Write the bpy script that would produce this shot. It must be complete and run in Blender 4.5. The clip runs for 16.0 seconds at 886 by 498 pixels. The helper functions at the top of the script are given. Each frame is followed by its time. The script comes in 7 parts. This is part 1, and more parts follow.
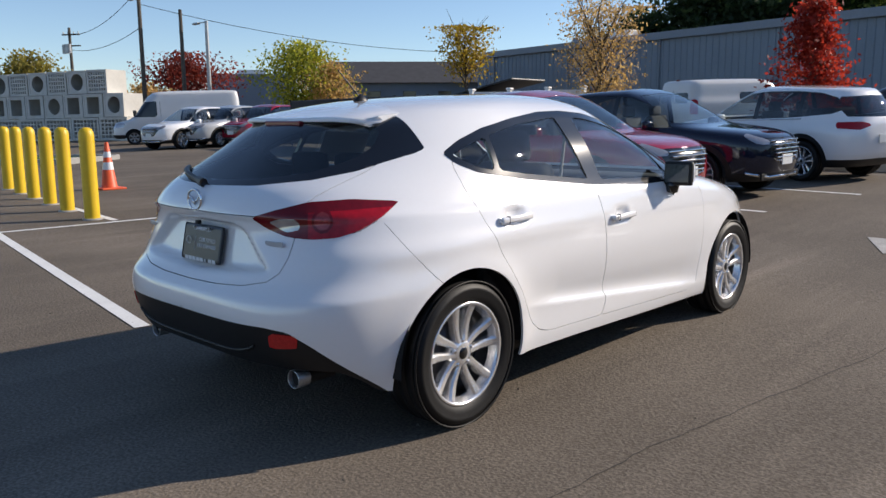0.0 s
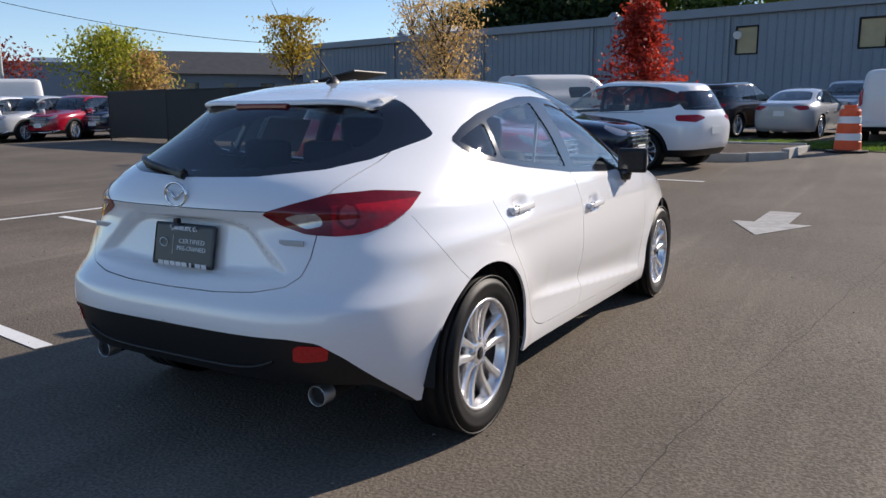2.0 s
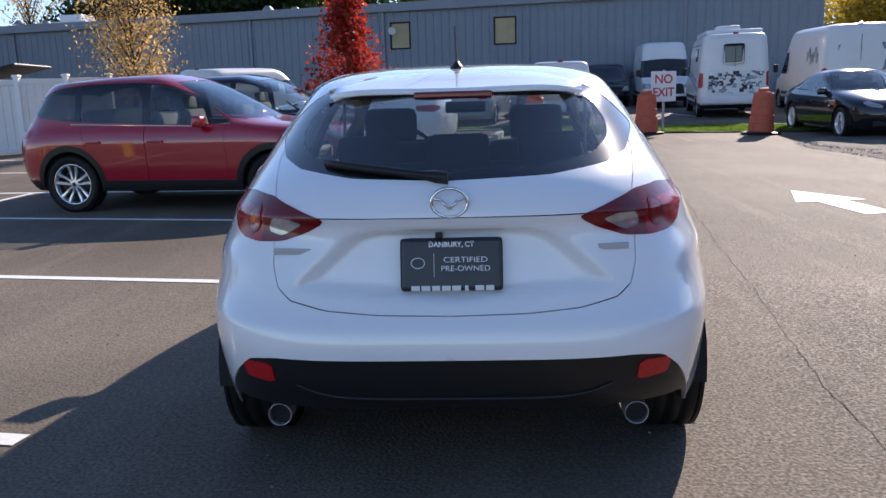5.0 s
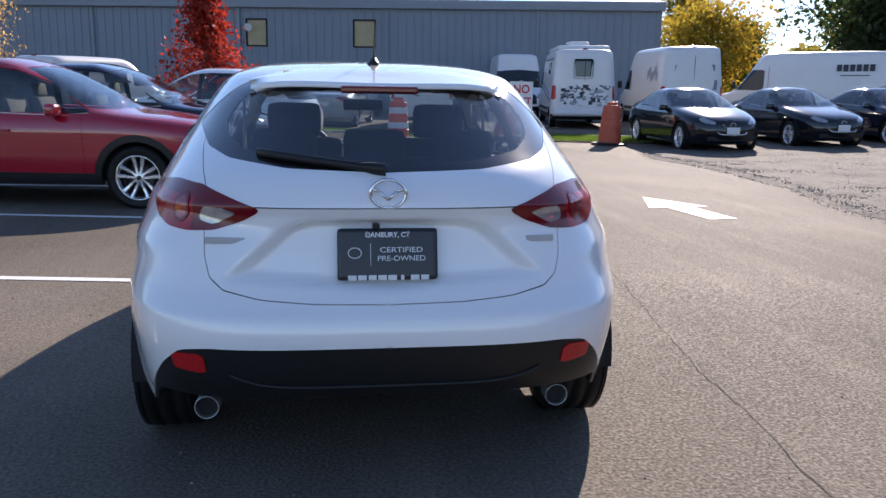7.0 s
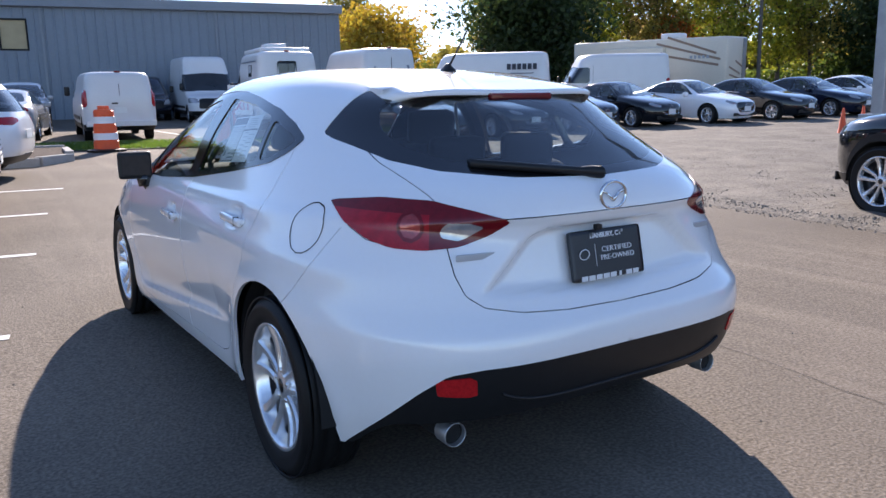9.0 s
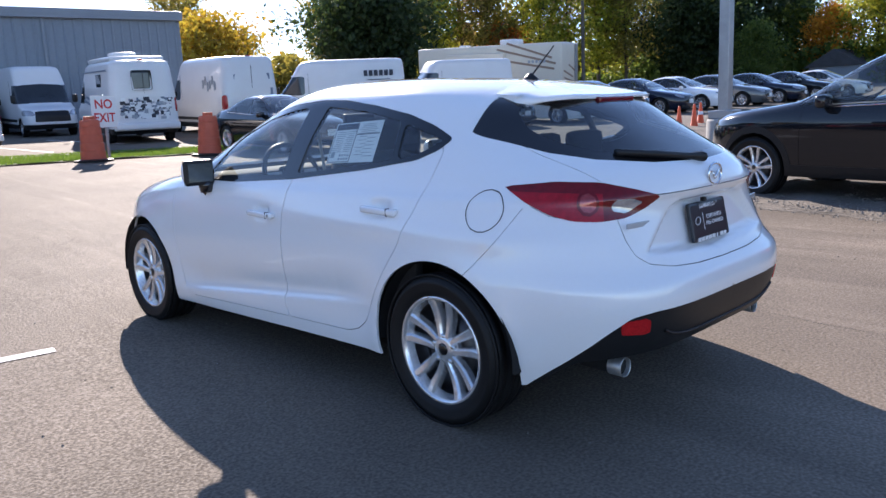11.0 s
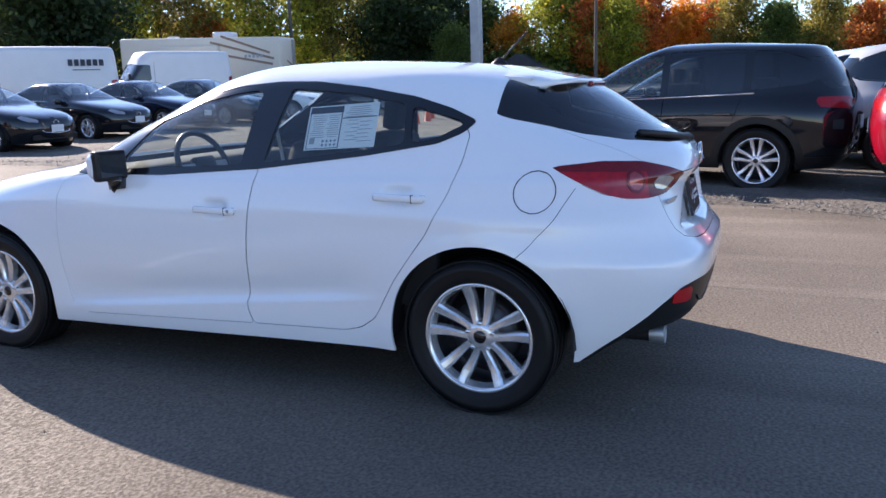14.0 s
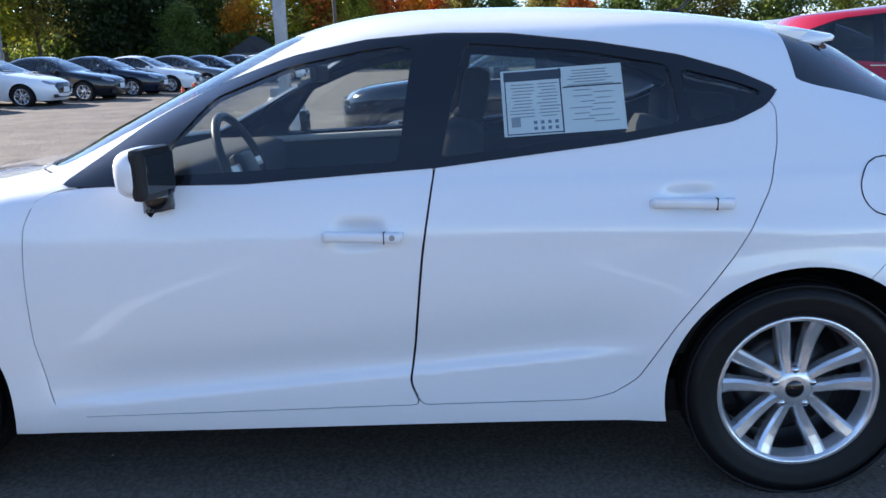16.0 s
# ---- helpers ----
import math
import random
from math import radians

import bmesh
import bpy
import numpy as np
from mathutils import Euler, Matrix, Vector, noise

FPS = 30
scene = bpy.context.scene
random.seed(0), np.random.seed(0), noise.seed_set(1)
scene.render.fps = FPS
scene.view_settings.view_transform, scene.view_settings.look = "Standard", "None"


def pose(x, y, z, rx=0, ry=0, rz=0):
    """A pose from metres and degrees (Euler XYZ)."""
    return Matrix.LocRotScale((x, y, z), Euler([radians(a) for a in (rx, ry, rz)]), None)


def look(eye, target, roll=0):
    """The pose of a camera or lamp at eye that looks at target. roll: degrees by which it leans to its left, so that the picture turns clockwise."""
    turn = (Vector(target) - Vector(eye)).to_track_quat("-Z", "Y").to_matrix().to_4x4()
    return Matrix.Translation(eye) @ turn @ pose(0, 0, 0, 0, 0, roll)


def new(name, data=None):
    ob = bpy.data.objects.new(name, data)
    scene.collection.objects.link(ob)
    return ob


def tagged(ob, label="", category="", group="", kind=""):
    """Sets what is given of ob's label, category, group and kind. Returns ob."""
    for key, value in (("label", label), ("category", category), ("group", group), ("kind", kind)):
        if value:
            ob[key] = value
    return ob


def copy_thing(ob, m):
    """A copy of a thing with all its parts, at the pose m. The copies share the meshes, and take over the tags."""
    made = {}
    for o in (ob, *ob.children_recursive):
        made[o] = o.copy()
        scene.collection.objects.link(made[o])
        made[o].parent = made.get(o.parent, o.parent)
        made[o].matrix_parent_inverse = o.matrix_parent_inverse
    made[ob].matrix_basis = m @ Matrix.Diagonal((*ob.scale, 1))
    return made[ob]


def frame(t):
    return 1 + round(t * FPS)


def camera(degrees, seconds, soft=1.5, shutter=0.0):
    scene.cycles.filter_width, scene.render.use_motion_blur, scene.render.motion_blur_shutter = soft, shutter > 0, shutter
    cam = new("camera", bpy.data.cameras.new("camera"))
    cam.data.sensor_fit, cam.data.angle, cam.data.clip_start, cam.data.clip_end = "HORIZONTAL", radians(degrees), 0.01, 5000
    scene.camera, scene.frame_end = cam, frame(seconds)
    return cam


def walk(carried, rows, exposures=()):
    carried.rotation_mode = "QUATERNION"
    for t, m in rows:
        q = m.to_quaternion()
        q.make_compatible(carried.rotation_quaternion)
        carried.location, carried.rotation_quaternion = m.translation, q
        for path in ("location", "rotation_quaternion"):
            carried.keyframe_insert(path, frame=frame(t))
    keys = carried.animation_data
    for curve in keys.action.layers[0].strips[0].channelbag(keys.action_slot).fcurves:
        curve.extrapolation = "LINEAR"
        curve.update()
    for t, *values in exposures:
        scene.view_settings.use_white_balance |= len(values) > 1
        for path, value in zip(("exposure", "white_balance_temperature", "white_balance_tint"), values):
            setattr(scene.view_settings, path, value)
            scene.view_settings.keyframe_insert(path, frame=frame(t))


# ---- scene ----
cam = camera(59.9, 16.0)
EXPOSURES = [(0.0, 0.16, 6550, 12), (2.0, 0.28, 6500, 13), (3.5, 0.62, 6450, 16), (7.0, 0.72, 6450, 18), (9.0, 1.0, 6400, 18), (12.5, 1.14, 6350, 19), (14.5, 1.18, 6300, 18), (16.0, 1.26, 6200, 14)]
PATH = [
    (0, (2.968, -2.387, 1.301), (1.618, -0.948, 0.975), -0.3),
    (0.5, (2.935, -2.455, 1.301), (1.636, -0.971, 0.967), 0.4),
    (1, (2.874, -2.496, 1.292), (1.648, -0.953, 0.95), 0.8),
    (1.5, (2.611, -2.55, 1.258), (1.491, -0.929, 0.914), 0.6),
    (2, (2.195, -2.656, 1.261), (1.216, -0.946, 0.919), -0.1),
    (2.5, (1.74, -2.763, 1.263), (0.932, -0.966, 0.923), -1.0),
    (3, (1.272, -2.755, 1.272), (0.65, -0.884, 0.934), -1.7),
    (3.5, (0.83, -2.766, 1.274), (0.387, -0.846, 0.931), -2.1),
    (6, (-0.004, -3.058, 1.26), (0.025, -1.093, 0.888), -0.2),
    (6.5, (-0.018, -3.06, 1.26), (0.102, -1.098, 0.891), 0.6),
    (7, (-0.147, -3.03, 1.24), (0.121, -1.081, 0.878), 0.8),
    (7.5, (-0.503, -3.0, 1.261), (-0.037, -1.088, 0.904), 0.9),
    (8, (-0.892, -2.823, 1.26), (-0.211, -0.975, 0.91), 0.3),
    (8.5, (-1.352, -2.699, 1.269), (-0.471, -0.938, 0.915), -0.7),
    (9, (-1.727, -2.479, 1.264), (-0.676, -0.817, 0.902), -1.3),
    (11.5, (-3.091, -2.17, 1.299), (-1.669, -0.809, 0.944), -2.4),
    (12, (-3.126, -2.161, 1.299), (-1.659, -0.847, 0.951), -1.9),
    (12.5, (-3.166, -2.077, 1.294), (-1.635, -0.838, 0.945), -1.6),
    (13, (-3.287, -1.791, 1.292), (-1.671, -0.667, 0.937), -1.6),
    (13.5, (-3.529, -1.459, 1.293), (-1.819, -0.493, 0.918), -1.8),
    (14, (-3.6, -1.047, 1.283), (-1.802, -0.268, 0.884), -2.0),
    (14.5, (-3.55, -0.551, 1.274), (-1.682, 0.026, 0.854), -2.1),
    (15, (-3.403, -0.042, 1.268), (-1.488, 0.333, 0.831), -1.9),
    (15.5, (-3.207, 0.458, 1.246), (-1.265, 0.672, 0.82), -1.8),
    (16, (-2.964, 0.881, 1.253), (-1.02, 0.994, 0.796), -1.9),
]
walk(cam, [(t, look(eye, target, roll)) for t, eye, target, roll in PATH], EXPOSURES)

# ---- world, sun ----
SUN_DIR = Vector((0.47, 0.88, 0.0)).normalized() * math.cos(radians(27.7)) + Vector((0, 0, math.sin(radians(27.7))))
world = bpy.data.worlds.new("sky")
scene.world = world
world.use_nodes = True
_wn = world.node_tree
_sky = _wn.nodes.new("ShaderNodeTexSky")
_sky.sky_type, _sky.sun_disc = "NISHITA", False
_sky.sun_elevation, _sky.sun_rotation = radians(27.7), math.atan2(0.47, 0.88)
_sky.air_density, _sky.dust_density, _sky.ozone_density = 0.85, 0.08, 2.9
_wn.links.new(_sky.outputs[0], _wn.nodes["Background"].inputs[0])
_wn.nodes["Background"].inputs[1].default_value = 0.13
sun = new("sun", bpy.data.lights.new("sun", "SUN"))
sun.data.energy, sun.data.angle, sun.data.color = 5.0, radians(0.53), (1.0, 0.90, 0.77)
sun.matrix_world = look(SUN_DIR * 50, (0, 0, 0))


# ---- materials ----
def mat(name, color, rough=0.6, metal=0.0, scale=8.0, vary=0.25, bump=0.0, coat=0.0, fine=0.0, spec=0.5, obj_vary=0.0, coords="Object"):
    """A principled surface whose colour wanders at two scales."""
    m = bpy.data.materials.new(name)
    m.use_nodes = True
    t = m.node_tree
    b = t.nodes["Principled BSDF"]
    b.inputs["Roughness"].default_value, b.inputs["Metallic"].default_value = rough, metal
    b.inputs["Specular IOR Level"].default_value = spec
    b.inputs["Coat Weight"].default_value, b.inputs["Coat Roughness"].default_value = coat, 0.03
    tc = t.nodes.new("ShaderNodeTexCoord")
    n1, n2 = t.nodes.new("ShaderNodeTexNoise"), t.nodes.new("ShaderNodeTexNoise")
    for n, s in ((n1, scale), (n2, scale * 14)):
        n.inputs["Scale"].default_value, n.inputs["Detail"].default_value = s, 5
        t.links.new(tc.outputs[coords], n.inputs["Vector"])
    mix = t.nodes.new("ShaderNodeMix")
    mix.data_type, mix.blend_type = "FLOAT", "MIX"
    mix.inputs["Factor"].default_value = 0.5 if fine == 0 else fine
    t.links.new(n1.outputs[0], mix.inputs[2])
    t.links.new(n2.outputs[0], mix.inputs[3])
    ramp = t.nodes.new("ShaderNodeValToRGB")
    lo = [c * (1 - vary) for c in color]
    hi = [min(1, c * (1 + vary)) for c in color]
    ramp.color_ramp.elements[0].position, ramp.color_ramp.elements[1].position = 0.3, 0.7
    ramp.color_ramp.elements[0].color, ramp.color_ramp.elements[1].color = (*lo, 1), (*hi, 1)
    t.links.new(mix.outputs[0], ramp.inputs[0])
    out = ramp.outputs[0]
    if obj_vary:
        info, hsv = t.nodes.new("ShaderNodeObjectInfo"), t.nodes.new("ShaderNodeHueSaturation")
        rng = t.nodes.new("ShaderNodeMapRange")
        rng.inputs[3].default_value, rng.inputs[4].default_value = 1 - obj_vary, 1 + obj_vary
        t.links.new(info.outputs["Random"], rng.inputs[0])
        t.links.new(rng.outputs[0], hsv.inputs["Value"])
        t.links.new(out, hsv.inputs["Color"])
        out = hsv.outputs[0]
    t.links.new(out, b.inputs["Base Color"])
    if bump:
        bp = t.nodes.new("ShaderNodeBump")
        bp.inputs["Strength"].default_value, bp.inputs["Distance"].default_value = 1.0, bump
        t.links.new(mix.outputs[0], bp.inputs["Height"])
        t.links.new(bp.outputs[0], b.inputs["Normal"])
    return m


def glass_mat(name, tint, gloss=0.09):
    """Thin tinted pane: light passes, dimmed, and the surface mirrors more at a slant."""
    m = bpy.data.materials.new(name)
    m.use_nodes = True
    t = m.node_tree
    t.nodes.remove(t.nodes["Principled BSDF"])
    tr, gl, lw, po, mr, mx = (t.nodes.new(k) for k in ("ShaderNodeBsdfTransparent", "ShaderNodeBsdfGlossy", "ShaderNodeLayerWeight", "ShaderNodeMath", "ShaderNodeMapRange", "ShaderNodeMixShader"))
    tr.inputs[0].default_value = (*tint, 1)
    gl.inputs["Roughness"].default_value = 0.01
    lw.inputs["Blend"].default_value = 0.5
    po.operation, po.inputs[1].default_value = "POWER", 4.0
    mr.inputs[3].default_value, mr.inputs[4].default_value = gloss, 1.0
    t.links.new(lw.outputs["Facing"], po.inputs[0])
    t.links.new(po.outputs[0], mr.inputs[0])
    t.links.new(mr.outputs[0], mx.inputs[0])
    t.links.new(tr.outputs[0], mx.inputs[1])
    t.links.new(gl.outputs[0], mx.inputs[2])
    t.links.new(mx.outputs[0], t.nodes["Material Output"].inputs[0])
    return m


def leaf_mat(name, c1, c2):
    """Leaves: each one its own shade between two colours, with some light through them."""
    m = bpy.data.materials.new(name)
    m.use_nodes = True
    t = m.node_tree
    b = t.nodes["Principled BSDF"]
    b.inputs["Roughness"].default_value = 0.55
    g, r = t.nodes.new("ShaderNodeNewGeometry"), t.nodes.new("ShaderNodeValToRGB")
    r.color_ramp.elements[0].color, r.color_ramp.elements[1].color = (*c1, 1), (*c2, 1)
    t.links.new(g.outputs["Random Per Island"], r.inputs[0])
    t.links.new(r.outputs[0], b.inputs["Base Color"])
    tl, mx = t.nodes.new("ShaderNodeBsdfTranslucent"), t.nodes.new("ShaderNodeMixShader")
    t.links.new(r.outputs[0], tl.inputs[0])
    mx.inputs[0].default_value = 0.6
    t.links.new(b.outputs[0], mx.inputs[1])
    t.links.new(tl.outputs[0], mx.inputs[2])
    t.links.new(mx.outputs[0], t.nodes["Material Output"].inputs[0])
    return m


def paint(name, color, flake=0.05):
    dim = max(color) < 0.05
    return mat(name, color, rough=0.12 if dim else 0.22, metal=0.0, scale=60, vary=flake, coat=1.0, fine=0.7, spec=0.1 if dim else 0.5)


M = dict(
    white=paint("pearl white paint", (0.85, 0.85, 0.86), 0.02),
    fleet=mat("white van paint", (0.66, 0.66, 0.66), 0.35, coat=0.4, scale=2, vary=0.04),
    red=paint("deep red paint", (0.33, 0.004, 0.020), 0.1),
    black=paint("black paint", (0.008, 0.009, 0.012), 0.15),
    navy=paint("dark navy paint", (0.008, 0.012, 0.028), 0.15),
    grey=paint("grey paint", (0.09, 0.095, 0.10), 0.08),
    brown=paint("brown paint", (0.035, 0.022, 0.016), 0.08),
    silver=paint("silver paint", (0.45, 0.46, 0.47), 0.05),
    plastic=mat("black plastic", (0.011, 0.011, 0.012), 0.42, spec=0.35, scale=30, vary=0.2, bump=0.0004),
    seam=mat("tar-filled seam", (0.034, 0.031, 0.028), 0.9, scale=9, vary=0.3),
    gap=mat("dark underbody", (0.006, 0.006, 0.007), 0.8, scale=6, vary=0.3),
    piano=mat("gloss black trim", (0.006, 0.006, 0.007), 0.12, scale=10, vary=0.1, coat=0.5),
    tyre=mat("tyre rubber", (0.0065, 0.0065, 0.007), 0.55, spec=0.3, scale=25, vary=0.3, bump=0.0006),
    alloy=mat("machined alloy", (0.80, 0.80, 0.81), 0.24, metal=0.75, scale=30, vary=0.08),
    # alloy darkened in colour to stand for the shade behind the spokes
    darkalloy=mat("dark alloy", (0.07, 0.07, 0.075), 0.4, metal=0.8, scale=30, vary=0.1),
    chrome=mat("chrome", (0.75, 0.76, 0.78), 0.08, metal=1.0, scale=10, vary=0.03),
    steel=mat("galvanised steel", (0.36, 0.37, 0.38), 0.45, metal=0.8, scale=5, vary=0.2),
    redlens=mat("red lamp lens", (0.36, 0.003, 0.010), 0.2, scale=40, vary=0.4, spec=0.4, coat=0.4),
    darklens=mat("dark red lamp lens", (0.15, 0.003, 0.007), 0.2, scale=40, vary=0.35, spec=0.35, coat=0.4),
    clearlens=mat("clear lamp lens", (0.40, 0.39, 0.40), 0.1, metal=0.5, scale=30, vary=0.3, coat=1.0),
    pinklens=mat("round lamp lens", (0.34, 0.035, 0.035), 0.14, metal=0.3, scale=60, vary=0.45, coat=1.0),
    reflector=mat("red reflector", (0.45, 0.012, 0.014), 0.2, scale=120, vary=0.35),
    glass=glass_mat("lightly tinted glass", (0.88, 0.93, 0.91)),
    privacy=glass_mat("tinted hatch glass", (0.58, 0.64, 0.67)),
    smoke=glass_mat("smoked rear glass", (0.30, 0.32, 0.33)),
    darkglass=mat("dark car glass", (0.022, 0.026, 0.030), 0.03, scale=3, vary=0.3, coat=0.3, spec=0.5),
    seat=mat("black seat cloth", (0.020, 0.019, 0.019), 0.85, scale=60, vary=0.3, bump=0.0006),
    trim=mat("light grey cabin trim", (0.42, 0.40, 0.37), 0.7, scale=20, vary=0.1),
    paper=mat("white paper", (0.72, 0.74, 0.74), 0.6, scale=10, vary=0.04),
    ink=mat("dark print", (0.03, 0.035, 0.05), 0.6, scale=10, vary=0.1),
    greyink=mat("grey print", (0.30, 0.33, 0.36), 0.6, scale=10, vary=0.1),
    plate=mat("dark slate plate", (0.018, 0.020, 0.026), 0.3, scale=20, vary=0.15),
    letter=mat("white lettering", (0.75, 0.76, 0.78), 0.5, scale=10, vary=0.03),
    bollard=mat("yellow bollard sleeve", (0.72, 0.47, 0.015), 0.45, scale=5, vary=0.12, bump=0.001),
    orange=mat("orange plastic", (0.75, 0.10, 0.025), 0.5, scale=6, vary=0.15),
    dullorange=mat("faded orange plastic", (0.50, 0.10, 0.05), 0.55, scale=6, vary=0.2),
    reflwhite=mat("white reflective band", (0.75, 0.76, 0.78), 0.4, scale=30, vary=0.08),
    line=mat("white road paint", (0.72, 0.72, 0.70), 0.7, scale=3, vary=0.12, bump=0.001, fine=0.5),
    worn_line=mat("worn road paint", (0.36, 0.35, 0.33), 0.85, scale=6, vary=0.45, bump=0.001, fine=0.5),
    concrete=mat("concrete", (0.36, 0.35, 0.33), 0.9, scale=2.5, vary=0.18, bump=0.004),
    pale=mat("pale precast concrete", (0.58, 0.56, 0.51), 0.9, scale=2.0, vary=0.2, bump=0.004),
    siding=mat("blue grey metal siding", (0.175, 0.21, 0.255), 0.5, scale=0.6, vary=0.08),
    coping=mat("roof edge trim", (0.20, 0.225, 0.26), 0.5, scale=1, vary=0.1),
    roofdark=mat("dark shingle roof", (0.05, 0.05, 0.055), 0.9, scale=2, vary=0.3, bump=0.01),
    vinyl=mat("white vinyl fence", (0.78, 0.78, 0.77), 0.45, scale=2, vary=0.04),
    mesh_fence=mat("dark privacy mesh", (0.020, 0.020, 0.020), 0.75, scale=20, vary=0.3),
    blind=mat("warm window blind", (0.42, 0.34, 0.20), 0.7, scale=2, vary=0.15),
    grass=mat("lawn soil", (0.07, 0.12, 0.025), 0.9, scale=5, vary=0.35, bump=0.01),
    blade=leaf_mat("grass blades", (0.07, 0.15, 0.02), (0.18, 0.26, 0.04)),
    mulch=mat("bark mulch", (0.045, 0.026, 0.016), 0.95, scale=12, vary=0.5, bump=0.02),
    thicket=mat("shaded thicket", (0.075, 0.075, 0.022), 0.95, scale=1.2, vary=0.6, bump=0.3),
    bark=mat("bark", (0.085, 0.066, 0.05), 0.9, scale=6, vary=0.35, bump=0.01),
    wood_pole=mat("weathered timber pole", (0.10, 0.085, 0.07), 0.9, scale=4, vary=0.25, bump=0.004),
    signred=mat("red sign letters", (0.55, 0.02, 0.025), 0.5, scale=8, vary=0.05),
    decal=mat("blue grey decal", (0.16, 0.20, 0.26), 0.5, scale=6, vary=0.1),
    tan=mat("tan stripe", (0.25, 0.17, 0.12), 0.5, scale=6, vary=0.1),
    cream=mat("cream fibreglass", (0.62, 0.57, 0.47), 0.4, scale=1, vary=0.06),
)


def asphalt():
    """Worn asphalt: dark binder with polished stones that glint towards the sun, scuffed patches and tyre-drawn streaks."""
    m = mat("asphalt", (0.142, 0.119, 0.095), 0.8, scale=0.35, vary=0.22, fine=0.0001, spec=0.13)
    t = m.node_tree
    b = t.nodes["Principled BSDF"]
    tc = t.nodes.new("ShaderNodeTexCoord")
    stone = t.nodes.new("ShaderNodeTexVoronoi")
    stone.inputs["Scale"].default_value = 85
    speck = t.nodes.new("ShaderNodeTexNoise")
    speck.inputs["Scale"].default_value, speck.inputs["Detail"].default_value = 70, 6
    for n in (stone, speck):
        t.links.new(tc.outputs["Object"], n.inputs["Vector"])

    def spread(source, lo, hi, out_lo, out_hi):
        n = t.nodes.new("ShaderNodeMapRange")
        for q, v in enumerate((lo, hi, out_lo, out_hi)):
            n.inputs[q + 1].default_value = v
        t.links.new(source, n.inputs[0])
        return n.outputs[0]

    def times(a, f):
        n = t.nodes.new("ShaderNodeMix")
        n.data_type, n.blend_type = "RGBA", "MULTIPLY"
        n.inputs["Factor"].default_value = 1.0
        t.links.new(a, n.inputs[6])
        t.links.new(f, n.inputs[7])
        return n.outputs[2]
    out = times(b.inputs["Base Color"].links[0].from_socket, spread(speck.outputs[0], 0.36, 0.66, 0.76, 1.28))
    # long drag marks in two directions and broad pale patches of wear
    for turn, sx, sy, lo, hi, gain in ((0.5, 3.2, 0.16, 0.52, 0.72, 1.16), (-0.75, 2.2, 0.2, 0.58, 0.74, 1.3), (0.1, 0.45, 0.3, 0.5, 0.7, 1.22)):
        streak, sm = t.nodes.new("ShaderNodeTexNoise"), t.nodes.new("ShaderNodeMapping")
        sm.inputs["Rotation"].default_value = (0, 0, turn)
        sm.inputs["Scale"].default_value = (sx, sy, 1)
        streak.inputs["Scale"].default_value, streak.inputs["Detail"].default_value = 1.0, 5
        t.links.new(tc.outputs["Object"], sm.inputs[0])
        t.links.new(sm.outputs[0], streak.inputs["Vector"])
        out = times(out, spread(streak.outputs[0], lo, hi, 1.0, gain))
    t.links.new(out, b.inputs["Base Color"])
    t.links.new(spread(speck.outputs[0], 0.35, 0.65, 0.95, 0.68), b.inputs["Roughness"])
    b1, b2 = t.nodes.new("ShaderNodeBump"), t.nodes.new("ShaderNodeBump")
    for n, h, d in ((b1, stone.outputs["Distance"], 0.0008), (b2, speck.outputs[0], 0.0042)):
        n.inputs["Strength"].default_value, n.inputs["Distance"].default_value = 1.0, d
        t.links.new(h, n.inputs["Height"])
    t.links.new(b1.outputs[0], b2.inputs["Normal"])
    t.links.new(b2.outputs[0], b.inputs["Normal"])
    return m


M["asphalt"] = asphalt()
M["gravel"] = mat("packed gravel", (0.125, 0.108, 0.088), 0.9, scale=1.4, vary=0.6, bump=0.05, fine=0.5)
M["pebble"] = mat("loose stones", (0.22, 0.20, 0.17), 0.9, scale=9, vary=0.4)


# ---- mesh helpers ----
def part(name, bm, material, parent=None, label="", smooth=False):
    """Links a bmesh as one mesh object under a thing or a part."""
    me = bpy.data.meshes.new(name)
    bm.to_mesh(me)
    bm.free()
    return link(name, me, material, parent, label, smooth)


def link(name, me, material, parent=None, label="", smooth=False):
    if not me.materials:
        me.materials.append(material)
    if smooth:
        me.shade_smooth()
    ob = new(name, me)
    ob.parent = parent
    return tagged(ob, label)


def data(name, verts, faces, material, parent=None, label="", smooth=False):
    me = bpy.data.meshes.new(name)
    me.from_pydata([tuple(map(float, v)) for v in verts], [], [tuple(map(int, q)) for q in faces])
    me.update()
    return link(name, me, material, parent, label, smooth)


def empty(name, label, category, group="", kind=""):
    return tagged(new(name), label, category, group, kind)


def box(size, at=(0, 0, 0), bevel=0.0, turn=None, bm=None):
    """A box of that size round a place, with rounded edges; joined to bm if given."""
    b = bmesh.new()
    bmesh.ops.create_cube(b, size=1)
    bmesh.ops.scale(b, vec=size, verts=b.verts)
    if bevel:
        bmesh.ops.bevel(b, geom=b.edges[:], offset=bevel, segments=2, profile=0.6, affect="EDGES")
    m = Matrix.Translation(at)
    if turn is not None:
        m = m @ turn
    bmesh.ops.transform(b, matrix=m, verts=b.verts)
    return join(bm, b)


def join(bm, b):
    if bm is None:
        return b
    me = bpy.data.meshes.new("join")
    b.to_mesh(me)
    b.free()
    bm.from_mesh(me)
    bpy.data.meshes.remove(me)
    return bm


